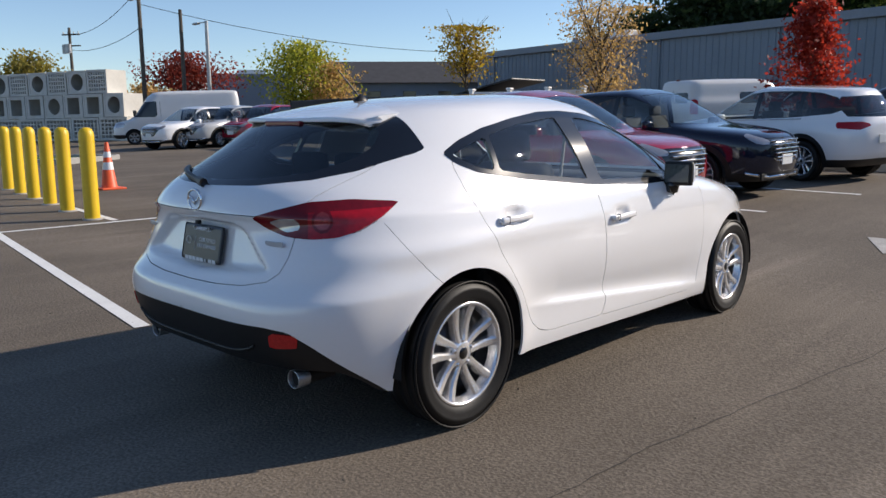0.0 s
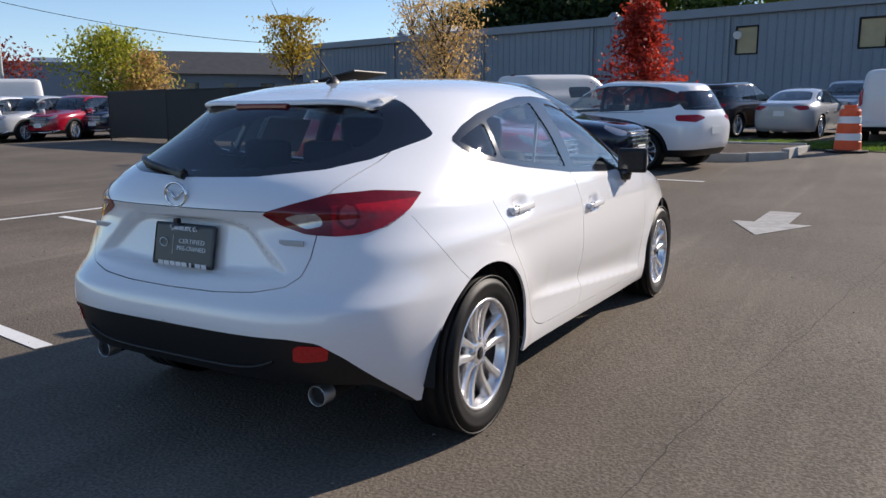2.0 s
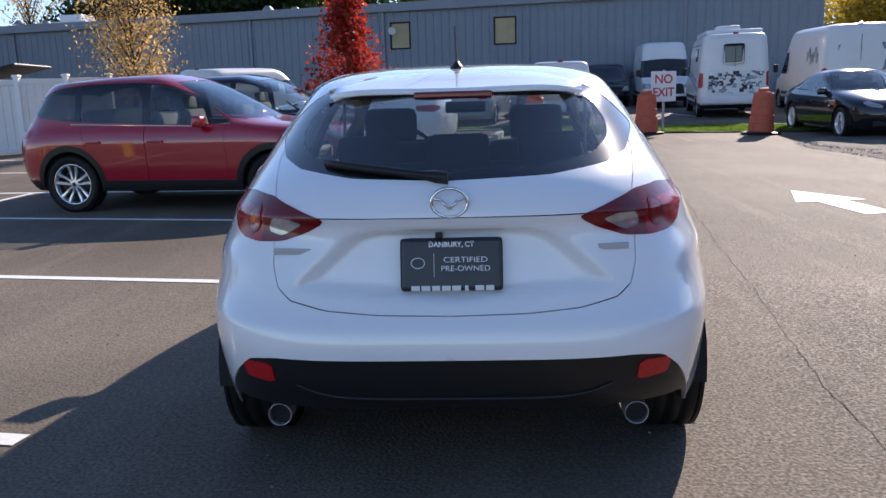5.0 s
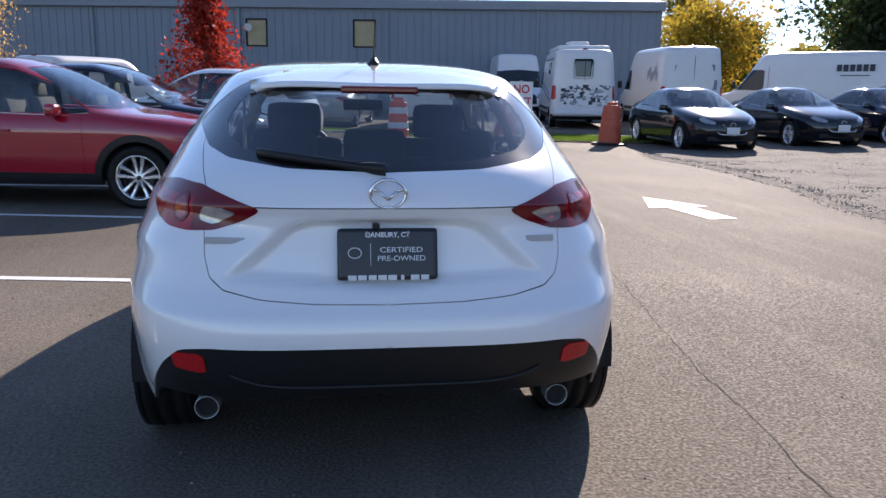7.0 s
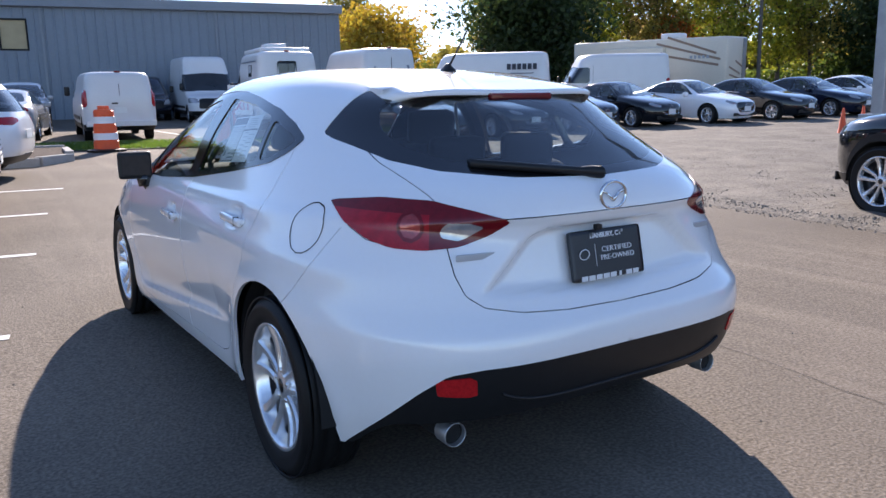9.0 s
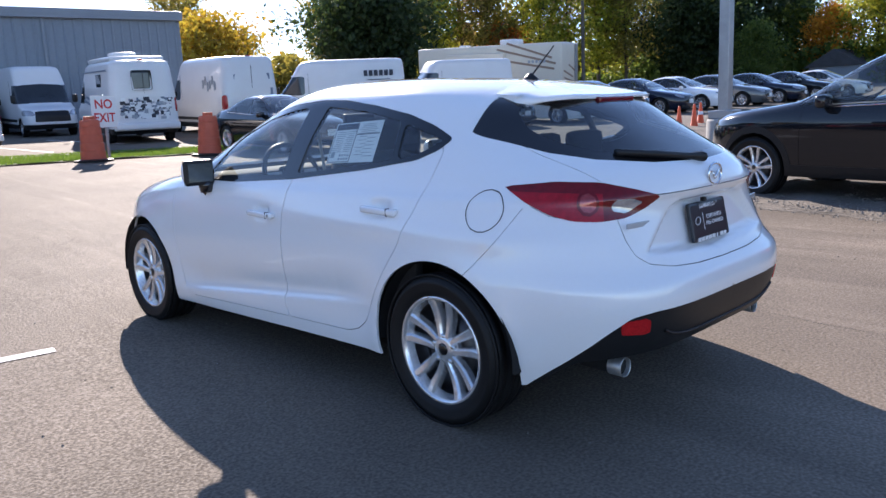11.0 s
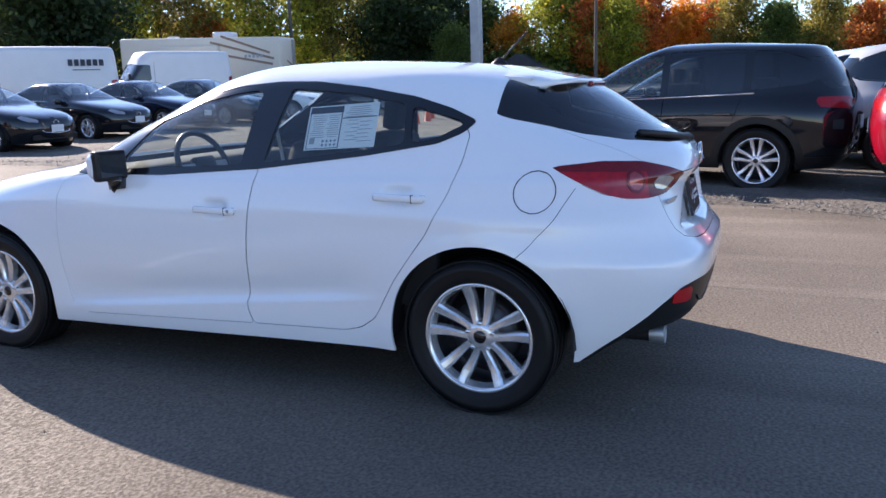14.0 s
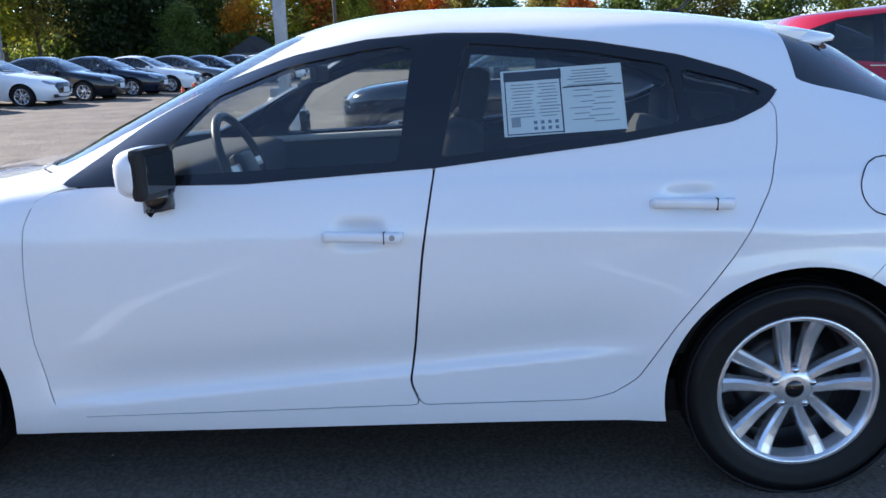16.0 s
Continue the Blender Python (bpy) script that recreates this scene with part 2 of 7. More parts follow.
def rod(p, q, r, r2=None, seg=12, bm=None):
    """A round bar from p to q."""
    p, q = Vector(p), Vector(q)
    b = bmesh.new()
    bmesh.ops.create_cone(b, cap_ends=True, segments=seg, radius1=r, radius2=r if r2 is None else r2, depth=(q - p).length)
    m = Matrix.Translation((p + q) / 2) @ (q - p).to_track_quat("Z", "Y").to_matrix().to_4x4()
    bmesh.ops.transform(b, matrix=m, verts=b.verts)
    return join(bm, b)


def lathe(profile, seg=32, axis="z"):
    """A turned body from (radius, height) pairs, its axis along z or x."""
    verts, faces, n = [], [], len(profile)
    for k in range(seg):
        a = 2 * math.pi * k / seg
        for r, h in profile:
            verts.append((r * math.cos(a), r * math.sin(a), h) if axis == "z" else (h, r * math.cos(a), r * math.sin(a)))
    for k in range(seg):
        for i in range(n - 1):
            a, b = k * n + i, ((k + 1) % seg) * n + i
            faces.append((a, b, b + 1, a + 1))
    return verts, faces


def writing(text, size, m, material, parent=None, depth=0.002, name="lettering", bold=0.0, width=None):
    """Raised letters as a mesh, centred on the pose m, reading along its x."""
    cu = bpy.data.curves.new(name, "FONT")
    cu.body, cu.size, cu.extrude, cu.offset = text, size, depth, bold
    cu.align_x, cu.align_y = "CENTER", "CENTER"
    tmp = bpy.data.objects.new(name, cu)
    scene.collection.objects.link(tmp)
    me = bpy.data.meshes.new_from_object(tmp.evaluated_get(bpy.context.evaluated_depsgraph_get()))
    bpy.data.objects.remove(tmp)
    xs = [v.co.x for v in me.vertices]
    if width and xs:
        me.transform(Matrix.Diagonal((width / (max(xs) - min(xs)), 1, 1, 1)))
    me.transform(m)
    me.materials.clear()
    return link(name, me, material, parent)


# ---- ground ----
def soft(u, w):
    return w * np.log1p(np.exp(np.clip(np.asarray(u, float) / w, -60, 60)))


def gz(x, y):
    """Height of the lot: level round the parked car, rising gently to the north and east."""
    return 0.034 * soft(np.minimum(y, 60) - 5, 1.5) + 0.02 * soft(np.minimum(x, 70) - 9, 2)


def sheet(name, xs, ys, lift, material, keep=None, kind="structure", label=""):
    gx, gy = np.meshgrid(xs, ys)
    v = np.stack([gx, gy, gz(gx, gy) + lift], -1).reshape(-1, 3)
    n = len(xs)
    f = [(j * n + i, j * n + i + 1, (j + 1) * n + i + 1, (j + 1) * n + i) for j in range(len(ys) - 1) for i in range(n - 1)]
    ob = data(name, v, f, material, smooth=True)
    return tagged(ob, label, name, kind=kind)


def strip(name, p, q, width, lift, material, parent=None, seg=12):
    """A painted band on the lot from p to q."""
    p, q = np.array(p, float), np.array(q, float)
    d = (q - p) / np.hypot(*(q - p))
    nrm = np.array((-d[1], d[0])) * width / 2
    v, f = [], []
    for i in range(seg + 1):
        c = p + (q - p) * i / seg
        for s in (1, -1):
            e = c + s * nrm
            v.append((e[0], e[1], float(gz(e[0], e[1])) + lift))
    for i in range(seg):
        f.append((2 * i, 2 * i + 1, 2 * i + 3, 2 * i + 2))
    return data(name, v, f, material, parent)


_far = np.concatenate([[-900, -500, -300, -180, -120], np.arange(-90, -20, 5), np.arange(-20, 30, 1.0), np.arange(30, 90, 5), [90, 120, 180, 300, 500, 900]])
sheet("ground", _far, _far, 0.0, M["asphalt"], label="worn dark asphalt parking lot rising gently")


# ---- car shells ----
def curve(*pts):
    """A smooth function through (x, y) pairs that never overshoots."""
    xs, ys = np.array([p[0] for p in pts], float), np.array([p[1] for p in pts], float)
    h = np.diff(xs)
    d = np.diff(ys) / h
    m = np.empty_like(xs)
    m[0], m[-1] = d[0], d[-1]
    for i in range(1, len(xs) - 1):
        m[i] = 0 if d[i - 1] * d[i] <= 0 else 2 * d[i - 1] * d[i] / (d[i - 1] + d[i])

    def at(x):
        x = np.clip(x, xs[0], xs[-1])
        i = np.clip(np.searchsorted(xs, x) - 1, 0, len(h) - 1)
        t = (x - xs[i]) / h[i]
        return ((2 * t ** 3 - 3 * t ** 2 + 1) * ys[i] + (t ** 3 - 2 * t ** 2 + t) * h[i] * m[i] + (3 * t ** 2 - 2 * t ** 3) * ys[i + 1] + (t ** 3 - t ** 2) * h[i] * m[i + 1])
    return at


def rounded(pts, k=1, r=0.02):
    """A closed outline with its corners rounded off at about radius r."""
    p, out = np.array(pts, float), []
    n = len(p)
    for i in range(n):
        a, b, c = p[i - 1], p[i], p[(i + 1) % n]
        u, v = a - b, c - b
        lu, lv = np.hypot(*u), np.hypot(*v)
        f = min(r, 0.45 * lu, 0.45 * lv)
        s, e = b + u / lu * f, b + v / lv * f
        for t in (0.0, 0.33, 0.67, 1.0):
            out.append((1 - t) ** 2 * s + 2 * t * (1 - t) * b + t * t * e)
    return np.array(out)


def signed(poly, q):
    """Distance to the outline, positive inside."""
    a, b = poly, np.roll(poly, -1, 0)
    best, odd = np.full(len(q), 1e9), np.zeros(len(q), bool)
    for (ax, ay), (bx, by) in zip(a, b):
        ex, ey = bx - ax, by - ay
        t = np.clip(((q[:, 0] - ax) * ex + (q[:, 1] - ay) * ey) / (ex * ex + ey * ey + 1e-12), 0, 1)
        best = np.minimum(best, np.hypot(q[:, 0] - ax - t * ex, q[:, 1] - ay - t * ey))
        odd ^= ((ay > q[:, 1]) != (by > q[:, 1])) & (q[:, 0] < (bx - ax) * (q[:, 1] - ay) / (by - ay + 1e-15) + ax)
    return np.where(odd, best, -best)


class Skin:
    """The right half of a car's outer surface, level by level: rounded plan outlines stacked from sill to roof."""

    def __init__(s, sp, zs, nr=44, ns=40, nf=20, shape=None):
        rows = []
        for z in zs:
            a, yr, yf, p, pf = (float(sp[k](z)) for k in ("a", "yr", "yf", "p", "pf"))
            yc, yd = float(sp["yc"](z)), float(sp["yd"](z))
            yc, yd = max(yc, yr + 0.001), min(yd, yf - 0.001)
            if yc > yd:
                yc = yd = (yc + yd) / 2
            a = max(a, 0.001)
            pts = []
            for i in range(nr):
                t = math.pi / 2 * i / nr
                b = yc - yr
                tt = math.atan2(math.sin(t) * a, math.cos(t) * b)
                r = ((math.cos(tt) / b) ** p + (math.sin(tt) / a) ** p) ** (-1 / p)
                pts.append((r * math.sin(tt), yc - r * math.cos(tt), z))
            for i in range(ns):
                pts.append((a, yc + (yd - yc) * i / ns, z))
            for i in range(nf + 1):
                t = math.pi / 2 * (1 - i / nf)
                b = yf - yd
                tt = math.atan2(math.sin(t) * a, math.cos(t) * b)
                r = ((math.cos(tt) / b) ** pf + (max(math.sin(tt), 0) / a) ** pf) ** (-1 / pf)
                pts.append((max(r * math.sin(tt), 0), yd + r * math.cos(tt), z))
            rows.append(pts)
        g = np.array(rows, float)
        if shape:
            g = shape(g)
        du, dv = np.gradient(g, axis=1), np.gradient(g, axis=0)
        n = np.cross(du, dv)
        n /= np.linalg.norm(n, axis=2, keepdims=True) + 1e-12
        n[-1] = (0, 0, 1)
        R, C = g.shape[:2]
        s.P, s.N = [tuple(v) for v in g.reshape(-1, 3)], [tuple(v) for v in n.reshape(-1, 3)]
        s.F = [(j * C + i, j * C + i + 1, (j + 1) * C + i + 1, (j + 1) * C + i) for j in range(R - 1) for i in range(C - 1)]

    def cut(s, faces, func):
        """Splits faces along the zero line of func; returns those inside and those outside."""
        used = np.unique(np.concatenate([np.array(f) for f in faces])) if faces else np.array([], int)
        d = {}
        if len(used):
            val = func(np.array([s.P[i] for i in used]))
            d = dict(zip(used.tolist(), np.where(np.abs(val) < 1e-5, 1e-5, val).tolist()))
        made, ins, outs = {}, [], []
        for f in faces:
            sg = [d[i] > 0 for i in f]
            if all(sg):
                ins.append(f)
            elif not any(sg):
                outs.append(f)
            else:
                fi, fo = [], []
                for k, i in enumerate(f):
                    j = f[(k + 1) % len(f)]
                    (fi if sg[k] else fo).append(i)
                    if sg[k] != sg[(k + 1) % len(f)]:
                        e = (min(i, j), max(i, j))
                        if e not in made:
                            t = d[e[0]] / (d[e[0]] - d[e[1]])
                            for L in (s.P, s.N):
                                A, B = L[e[0]], L[e[1]]
                                L.append(tuple(A[c] + (B[c] - A[c]) * t for c in range(3)))
                            made[e] = len(s.P) - 1
                        fi.append(made[e])
                        fo.append(made[e])
                if len(fi) > 2:
                    ins.append(tuple(fi))
                if len(fo) > 2:
                    outs.append(tuple(fo))
        return ins, outs

    def panel(s, name, faces, material, parent, off=0.0, rim=0.012, sides="both", label=""):
        """One sheet-metal piece with folded edges: on the right, the left or across both."""
        if not faces:
            return None
        idx, verts, nrm, out, count = {}, [], [], [], {}
        for f in faces:
            q = []
            for i in f:
                if i not in idx:
                    idx[i] = len(verts)
                    p, n = s.P[i], s.N[i]
                    verts.append([p[c] + n[c] * off for c in range(3)])
                    nrm.append(n)
                q.append(idx[i])
            out.append(tuple(q))
            for k in range(len(q)):
                e = (q[k], q[(k + 1) % len(q)])
                count[e] = 1
        if rim:
            base = list(verts)
            for (a, b) in list(count):
                if (b, a) not in count and not (abs(base[a][0]) < 2e-3 and abs(base[b][0]) < 2e-3):
                    k = len(verts)
                    for i in (a, b):
                        verts.append(base[i])
                        verts.append([base[i][c] - nrm[i][c] * rim for c in range(3)])
                    out.append((k + 2, k, k + 1, k + 3))
        V, Fs = np.array(verts, float), out
        if sides == "left":
            V, Fs = V * (-1, 1, 1), [f[::-1] for f in Fs]
        elif sides == "both":
            n = len(V)
            V = np.concatenate([V, V * (-1, 1, 1)])
            Fs = Fs + [tuple(i + n for i in f[::-1]) for f in Fs]
        me = bpy.data.meshes.new(name)
        me.from_pydata(V.tolist(), [], Fs)
        bm = bmesh.new()
        bm.from_mesh(me)
        if sides == "both":
            bmesh.ops.remove_doubles(bm, verts=[v for v in bm.verts if abs(v.co.x) < 1e-4], dist=3e-4)
        bm.to_mesh(me)
        bm.free()
        return link(name, me, material, parent, label, True)


SIDE = lambda P: P[:, 1:3]
REAR = lambda P: P[:, [0, 2]]


def region(poly, proj, *limits):
    """A clip function: inside the outline and within the limits."""
    poly = np.array(poly, float)

    def f(P):
        d = signed(poly, proj(P))
        for lim in limits:
            d = np.minimum(d, lim(P))
        return d
    return f


def shrunk(f, by):
    return lambda P: f(P) - by


def arch(y, z, r, x0=0.45):
    return lambda P: np.minimum(r - np.hypot(P[:, 1] - y, P[:, 2] - z), P[:, 0] - x0)


# ---- wheels ----
def tyre_mesh(R, rim, w, seg=56):
    h = w / 2
    prof = [(rim - 0.012, -h * 0.72), (rim + 0.004, -h * 0.86), (rim + 0.35 * (R - rim), -h * 1.02), (rim + 0.72 * (R - rim), -h * 0.98), (R - 0.014, -h * 0.86), (R - 0.002, -h * 0.72)]
    for c in (-0.42, -0.14, 0.14, 0.42):
        prof += [(R, (c - 0.05) * w), (R - 0.007, (c - 0.035) * w), (R - 0.007, (c + 0.035) * w), (R, (c + 0.05) * w)]
    prof += [(R - 0.002, h * 0.72), (R - 0.014, h * 0.86), (rim + 0.72 * (R - rim), h * 0.98), (rim + 0.62 * (R - rim), h * 1.02), (rim + 0.58 * (R - rim), h * 1.0), (rim + 0.35 * (R - rim), h * 1.02), (rim + 0.004, h * 0.86), (rim - 0.012, h * 0.72)]
    return lathe(prof, seg, "x")


_wheel_data = {}


def wheel(parent, at, R=0.319, rim=0.222, w=0.205, pairs=5, spread=0.245, look_="alloy", left=False, detail=True):
    """Road wheel, its axis along x and its face outwards: tyre, barrel, spokes, cap and nuts."""
    key = (R, rim, w, pairs, spread, look_, detail)
    if key not in _wheel_data:
        h = w / 2
        seg = 56 if detail else 28
        me = {}

        def keep(name, v, f, m, smooth=True):
            k = bpy.data.meshes.new(name)
            k.from_pydata([tuple(map(float, x)) for x in v], [], f)
            k.materials.append(M[m])
            if smooth:
                k.shade_smooth()
            me[name] = k
        # barrel takes the darkened alloy: shade between the spokes is painted in
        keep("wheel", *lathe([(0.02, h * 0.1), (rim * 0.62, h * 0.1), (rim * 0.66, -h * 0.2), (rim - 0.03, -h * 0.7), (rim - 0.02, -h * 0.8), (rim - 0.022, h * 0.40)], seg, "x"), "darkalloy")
        v, f = tyre_mesh(R, rim, w, seg)
        keep("tyre", v, f, "tyre")
        keep("rim", *lathe([(rim - 0.022, h * 0.38), (rim - 0.012, h * 0.72), (rim - 0.008, h * 0.86), (rim + 0.004, h * 0.90), (rim + 0.006, h * 0.84)], seg, "x"), look_)
        v, f = [], []
        r0, r1 = 0.052, rim - 0.012
        for p in range(pairs):
            for sgn in ((-1, 1) if spread else (0,)):
                base = 2 * math.pi * p / pairs + math.pi / 2
                k = len(v)
                n = 7
                for i in range(n):
                    t = i / (n - 1)
                    r = r0 + (r1 - r0) * t
                    ang = base + sgn * (0.27 * (1 - t) ** 1.5 + spread * (0.35 + 0.65 * t))
                    half = (0.0130 * (1 - t) + 0.0215 * t) * (1.0 if spread else 1.9)
                    front = h * (0.62 + 0.16 * t - 0.10 * math.sin(math.pi * t))
                    c, s_ = math.cos(ang), math.sin(ang)
                    for off, dep in ((-half * 1.15, -0.034), (-half, -0.006), (-half * 0.55, 0.002), (half * 0.55, 0.002), (half, -0.006), (half * 1.15, -0.034)):
                        v.append((front + dep, r * c - off * s_, r * s_ + off * c))
                for i in range(n - 1):
                    for q in range(5):
                        a = k + i * 6 + q
                        f.append((a, a + 6, a + 7, a + 1))
        keep("spokes", v, f, look_, False)
        keep("hub", *lathe([(0.0, h * 0.66), (0.034, h * 0.66), (0.052, h * 0.63), (0.066, h * 0.50), (0.07, h * 0.2)], 24, "x"), look_)
        keep("cap", *lathe([(0.0, h * 0.70), (0.022, h * 0.70), (0.027, h * 0.66)], 20, "x"), "piano")
        if detail:
            keep("wheel_nut", *lathe([(0.0, h * 0.66), (0.009, h * 0.66), (0.011, h * 0.6), (0.011, h * 0.4)], 6, "x"), "chrome")
        # disc darkened too, as painted shade behind the spokes
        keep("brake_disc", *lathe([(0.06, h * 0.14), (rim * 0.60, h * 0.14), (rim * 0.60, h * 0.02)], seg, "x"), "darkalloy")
        _wheel_data[key] = me
    me = _wheel_data[key]
    ob = new("wheel", me["wheel"])
    ob.parent, ob.matrix_basis = parent, pose(*at, 0, 0, 180 if left else 0)
    for name, m in me.items():
        if name == "wheel_nut":
            for p in range(pairs):
                a = 2 * math.pi * p / pairs + math.pi / 2
                c = new(name, m)
                c.parent, c.location = ob, (0, 0.056 * math.cos(a), 0.056 * math.sin(a))
        elif name != "wheel":
            c = new("hub_cap" if name == "cap" else name, m)
            c.parent = ob
    return ob


def wells(parent, hubs, r, inner, outer):
    """Dark liners inside the wheel arches."""
    for (y, z) in hubs:
        for sgn in (1, -1):
            v, f = [], []
            n = 18
            for i in range(n + 1):
                a = math.pi * (-0.02 + 1.04 * i / n)
                for x in (inner, outer):
                    v.append((sgn * x, y + r * math.cos(a), z + r * math.sin(a)))
            for i in range(n):
                f.append((2 * i, 2 * i + 1, 2 * i + 3, 2 * i + 2))
            k = len(v)
            v.append((sgn * inner, y, z))
            f += [(k, 2 * i, 2 * i + 2) for i in range(n)]
            data("wheel_liner", v, f, M["gap"], parent, smooth=True)


# ---- the white hatchback ----
def hatchback():
    car = empty("hatchback_car", "pearl white five-door hatchback parked on the asphalt", "car")
    sp = dict(
        a=curve((0.15, 0.82), (0.22, 0.855), (0.30, 0.868), (0.40, 0.872), (0.52, 0.885), (0.66, 0.893), (0.78, 0.888), (0.87, 0.872), (0.93, 0.855), (0.965, 0.832), (1.0, 0.815), (1.17, 0.738), (1.30, 0.655), (1.35, 0.618), (1.385, 0.57), (1.41, 0.51), (1.43, 0.43), (1.444, 0.31), (1.451, 0.18), (1.455, 0.0)),
        yr=curve((0.15, -0.60), (0.28, -0.70), (0.36, -0.775), (0.42, -0.81), (0.50, -0.83), (0.56, -0.838), (0.62, -0.828), (0.655, -0.80), (0.70, -0.77), (0.80, -0.742), (0.88, -0.730), (0.915, -0.735), (0.94, -0.752), (0.985, -0.738), (1.03, -0.705), (1.05, -0.68), (1.10, -0.60), (1.20, -0.445), (1.30, -0.285), (1.325, -0.215), (1.36, -0.10), (1.40, 0.12), (1.43, 0.44), (1.444, 0.70), (1.455, 1.0)),
        yf=curve((0.15, 3.40), (0.35, 3.56), (0.5, 3.60), (0.65, 3.58), (0.75, 3.50), (0.82, 3.36), (0.88, 3.12), (0.93, 2.82), (0.97, 2.48), (0.99, 2.36), (1.1, 2.13), (1.2, 1.93), (1.3, 1.72), (1.38, 1.52), (1.42, 1.36), (1.444, 1.18), (1.455, 1.02)),
        p=curve((0.15, 4.2), (0.62, 4.2), (0.78, 3.7), (0.95, 3.2), (1.1, 2.7), (1.2, 2.5), (1.455, 2.4)),
        pf=curve((0.15, 3.0), (0.9, 2.8), (1.0, 3.2), (1.455, 3.0)),
        yc=curve((0.15, 0.6), (1.36, 0.6), (1.455, 0.98)),
        yd=curve((0.15, 2.0), (0.85, 2.0), (0.98, 1.75), (1.1, 1.45), (1.38, 0.95), (1.455, 1.0)),
    )

    rec = np.array([(0.0, 0.905), (0.235, 0.905), (0.30, 0.885), (0.485, 0.725), (0.0, 0.690)])

    def shape(g):
        x, y, z = g[..., 0], g[..., 1], g[..., 2]
        q = np.stack([x, z], -1).reshape(-1, 2)
        d = signed(np.concatenate([rec, rec[::-1][1:-1] * (-1, 1)]), q).reshape(x.shape)
        t = np.clip((d + 0.004) / 0.026, 0, 1)
        t = np.where(y < -0.3, t * t * (3 - 2 * t), 0)
        g[..., 1] = y * (1 - t) + (-0.676 - 0.21 * (0.9 - z) + 0.05 * x * x) * t
        # flared arches and the drawn-in lower doors
        for yw in (0.0, 2.7):
            r = np.hypot(y - yw, z - 0.316)
            g[..., 0] += np.where(x > 0.6, 0.012 * np.exp(-((r - 0.38) / 0.07) ** 2), 0)
        up = (z - 0.300 - 0.095 * (2.05 - y)) / 0.05
        door = np.clip((y - 0.36) / 0.3, 0, 1) * np.clip((2.25 - y) / 0.2, 0, 1)
        g[..., 0] -= np.where((x > 0.7) & (up > 0), door * 0.021 * up * np.exp(1 - np.maximum(up, 0)), 0)
        # hollows behind the door handles
        for yh, zh in ((1.235, 0.812), (0.325, 0.884)):
            g[..., 0] -= np.where(x > 0.7, 0.022 * np.exp(-((y - yh) / 0.058) ** 4 - ((z - zh) / 0.034) ** 4), 0)
        # shoulder that rises over the rear wheel
        g[..., 0] += np.where(x > 0.6, 0.010 * np.exp(-((z - (0.80 + 0.03 * y)) / 0.05) ** 2) * np.clip((1.4 - y) / 1.2, 0, 1), 0)
        return g
    zs = np.concatenate([np.arange(0.15, 1.36, 0.011), np.arange(1.362, 1.44, 0.006), np.linspace(1.44, 1.455, 8)])
    k = Skin(sp, zs, 80, 110, 24, shape)
    wide = lambda P: P[:, 0] - 0.5
    back = lambda P: -0.02 - P[:, 1]
    F = k.F
    for yw in (0.0, 2.7):
        _, F = k.cut(F, arch(yw, 0.318, 0.378))
    low = curve((-0.9, 0.372), (-0.6, 0.348), (-0.50, 0.30), (-0.40, 0.238), (-0.3, 0.232), (0.4, 0.232), (2.3, 0.195), (3.3, 0.19), (3.6, 0.2))
    F, _ = k.cut(F, lambda P: P[:, 2] - low(P[:, 1]))
    under = list(F)
    # openings shared by the outer and the inner skin
    dlo = region(rounded([(2.12, 0.955), (1.88, 1.13), (1.68, 1.232), (1.46, 1.305), (1.23, 1.345), (1.01, 1.357), (0.81, 1.35), (0.56, 1.317), (0.32, 1.272), (0.16, 1.222), (0.042, 1.168), (0.09, 1.122), (0.19, 1.082), (0.5, 1.037), (1.02, 0.982), (1.56, 0.952)], 1), SIDE, wide)
    panes = dict(
        front=region(rounded([(1.86, 0.978), (1.68, 1.192), (1.46, 1.275), (1.22, 1.315), (1.085, 1.325), (1.125, 1.002)]), SIDE, wide),
        rear=region(rounded([(1.005, 1.010), (0.935, 1.325), (0.6, 1.292), (0.355, 1.245), (0.335, 1.085), (0.52, 1.060)]), SIDE, wide),
        quarter=region(rounded([(0.305, 1.085), (0.325, 1.235), (0.18, 1.195), (0.085, 1.162), (0.2, 1.105)]), SIDE, wide))
    hatch_black = region(np.array([(-0.1, 1.043), (0.0, 1.043), (0.3, 1.052), (0.49, 1.075), (0.575, 1.105), (0.64, 1.17), (0.655, 1.225), (0.60, 1.295), (0.55, 1.325), (0.0, 1.335), (-0.1, 1.335)]), REAR, back)
    hatch_glass = region(rounded([(-0.3, 1.07), (0.0, 1.068), (0.28, 1.078), (0.45, 1.105), (0.52, 1.15), (0.53, 1.20), (0.49, 1.27), (0.43, 1.30), (-0.3, 1.302)], 1), REAR, back)
    screen = region(np.array([(-0.1, 1.0), (0.70, 1.0), (0.66, 1.12), (0.585, 1.26), (0.50, 1.365), (-0.1, 1.395)]), REAR, lambda P: P[:, 1] - 1.1)
    # inner dark skin, seen in the gaps between panels
    for f in (dlo, hatch_black, screen):
        _, under = k.cut(under, f)
    lamp_u = lambda P: np.stack([P[:, 0] + P[:, 1] + 0.74, P[:, 2]], -1)
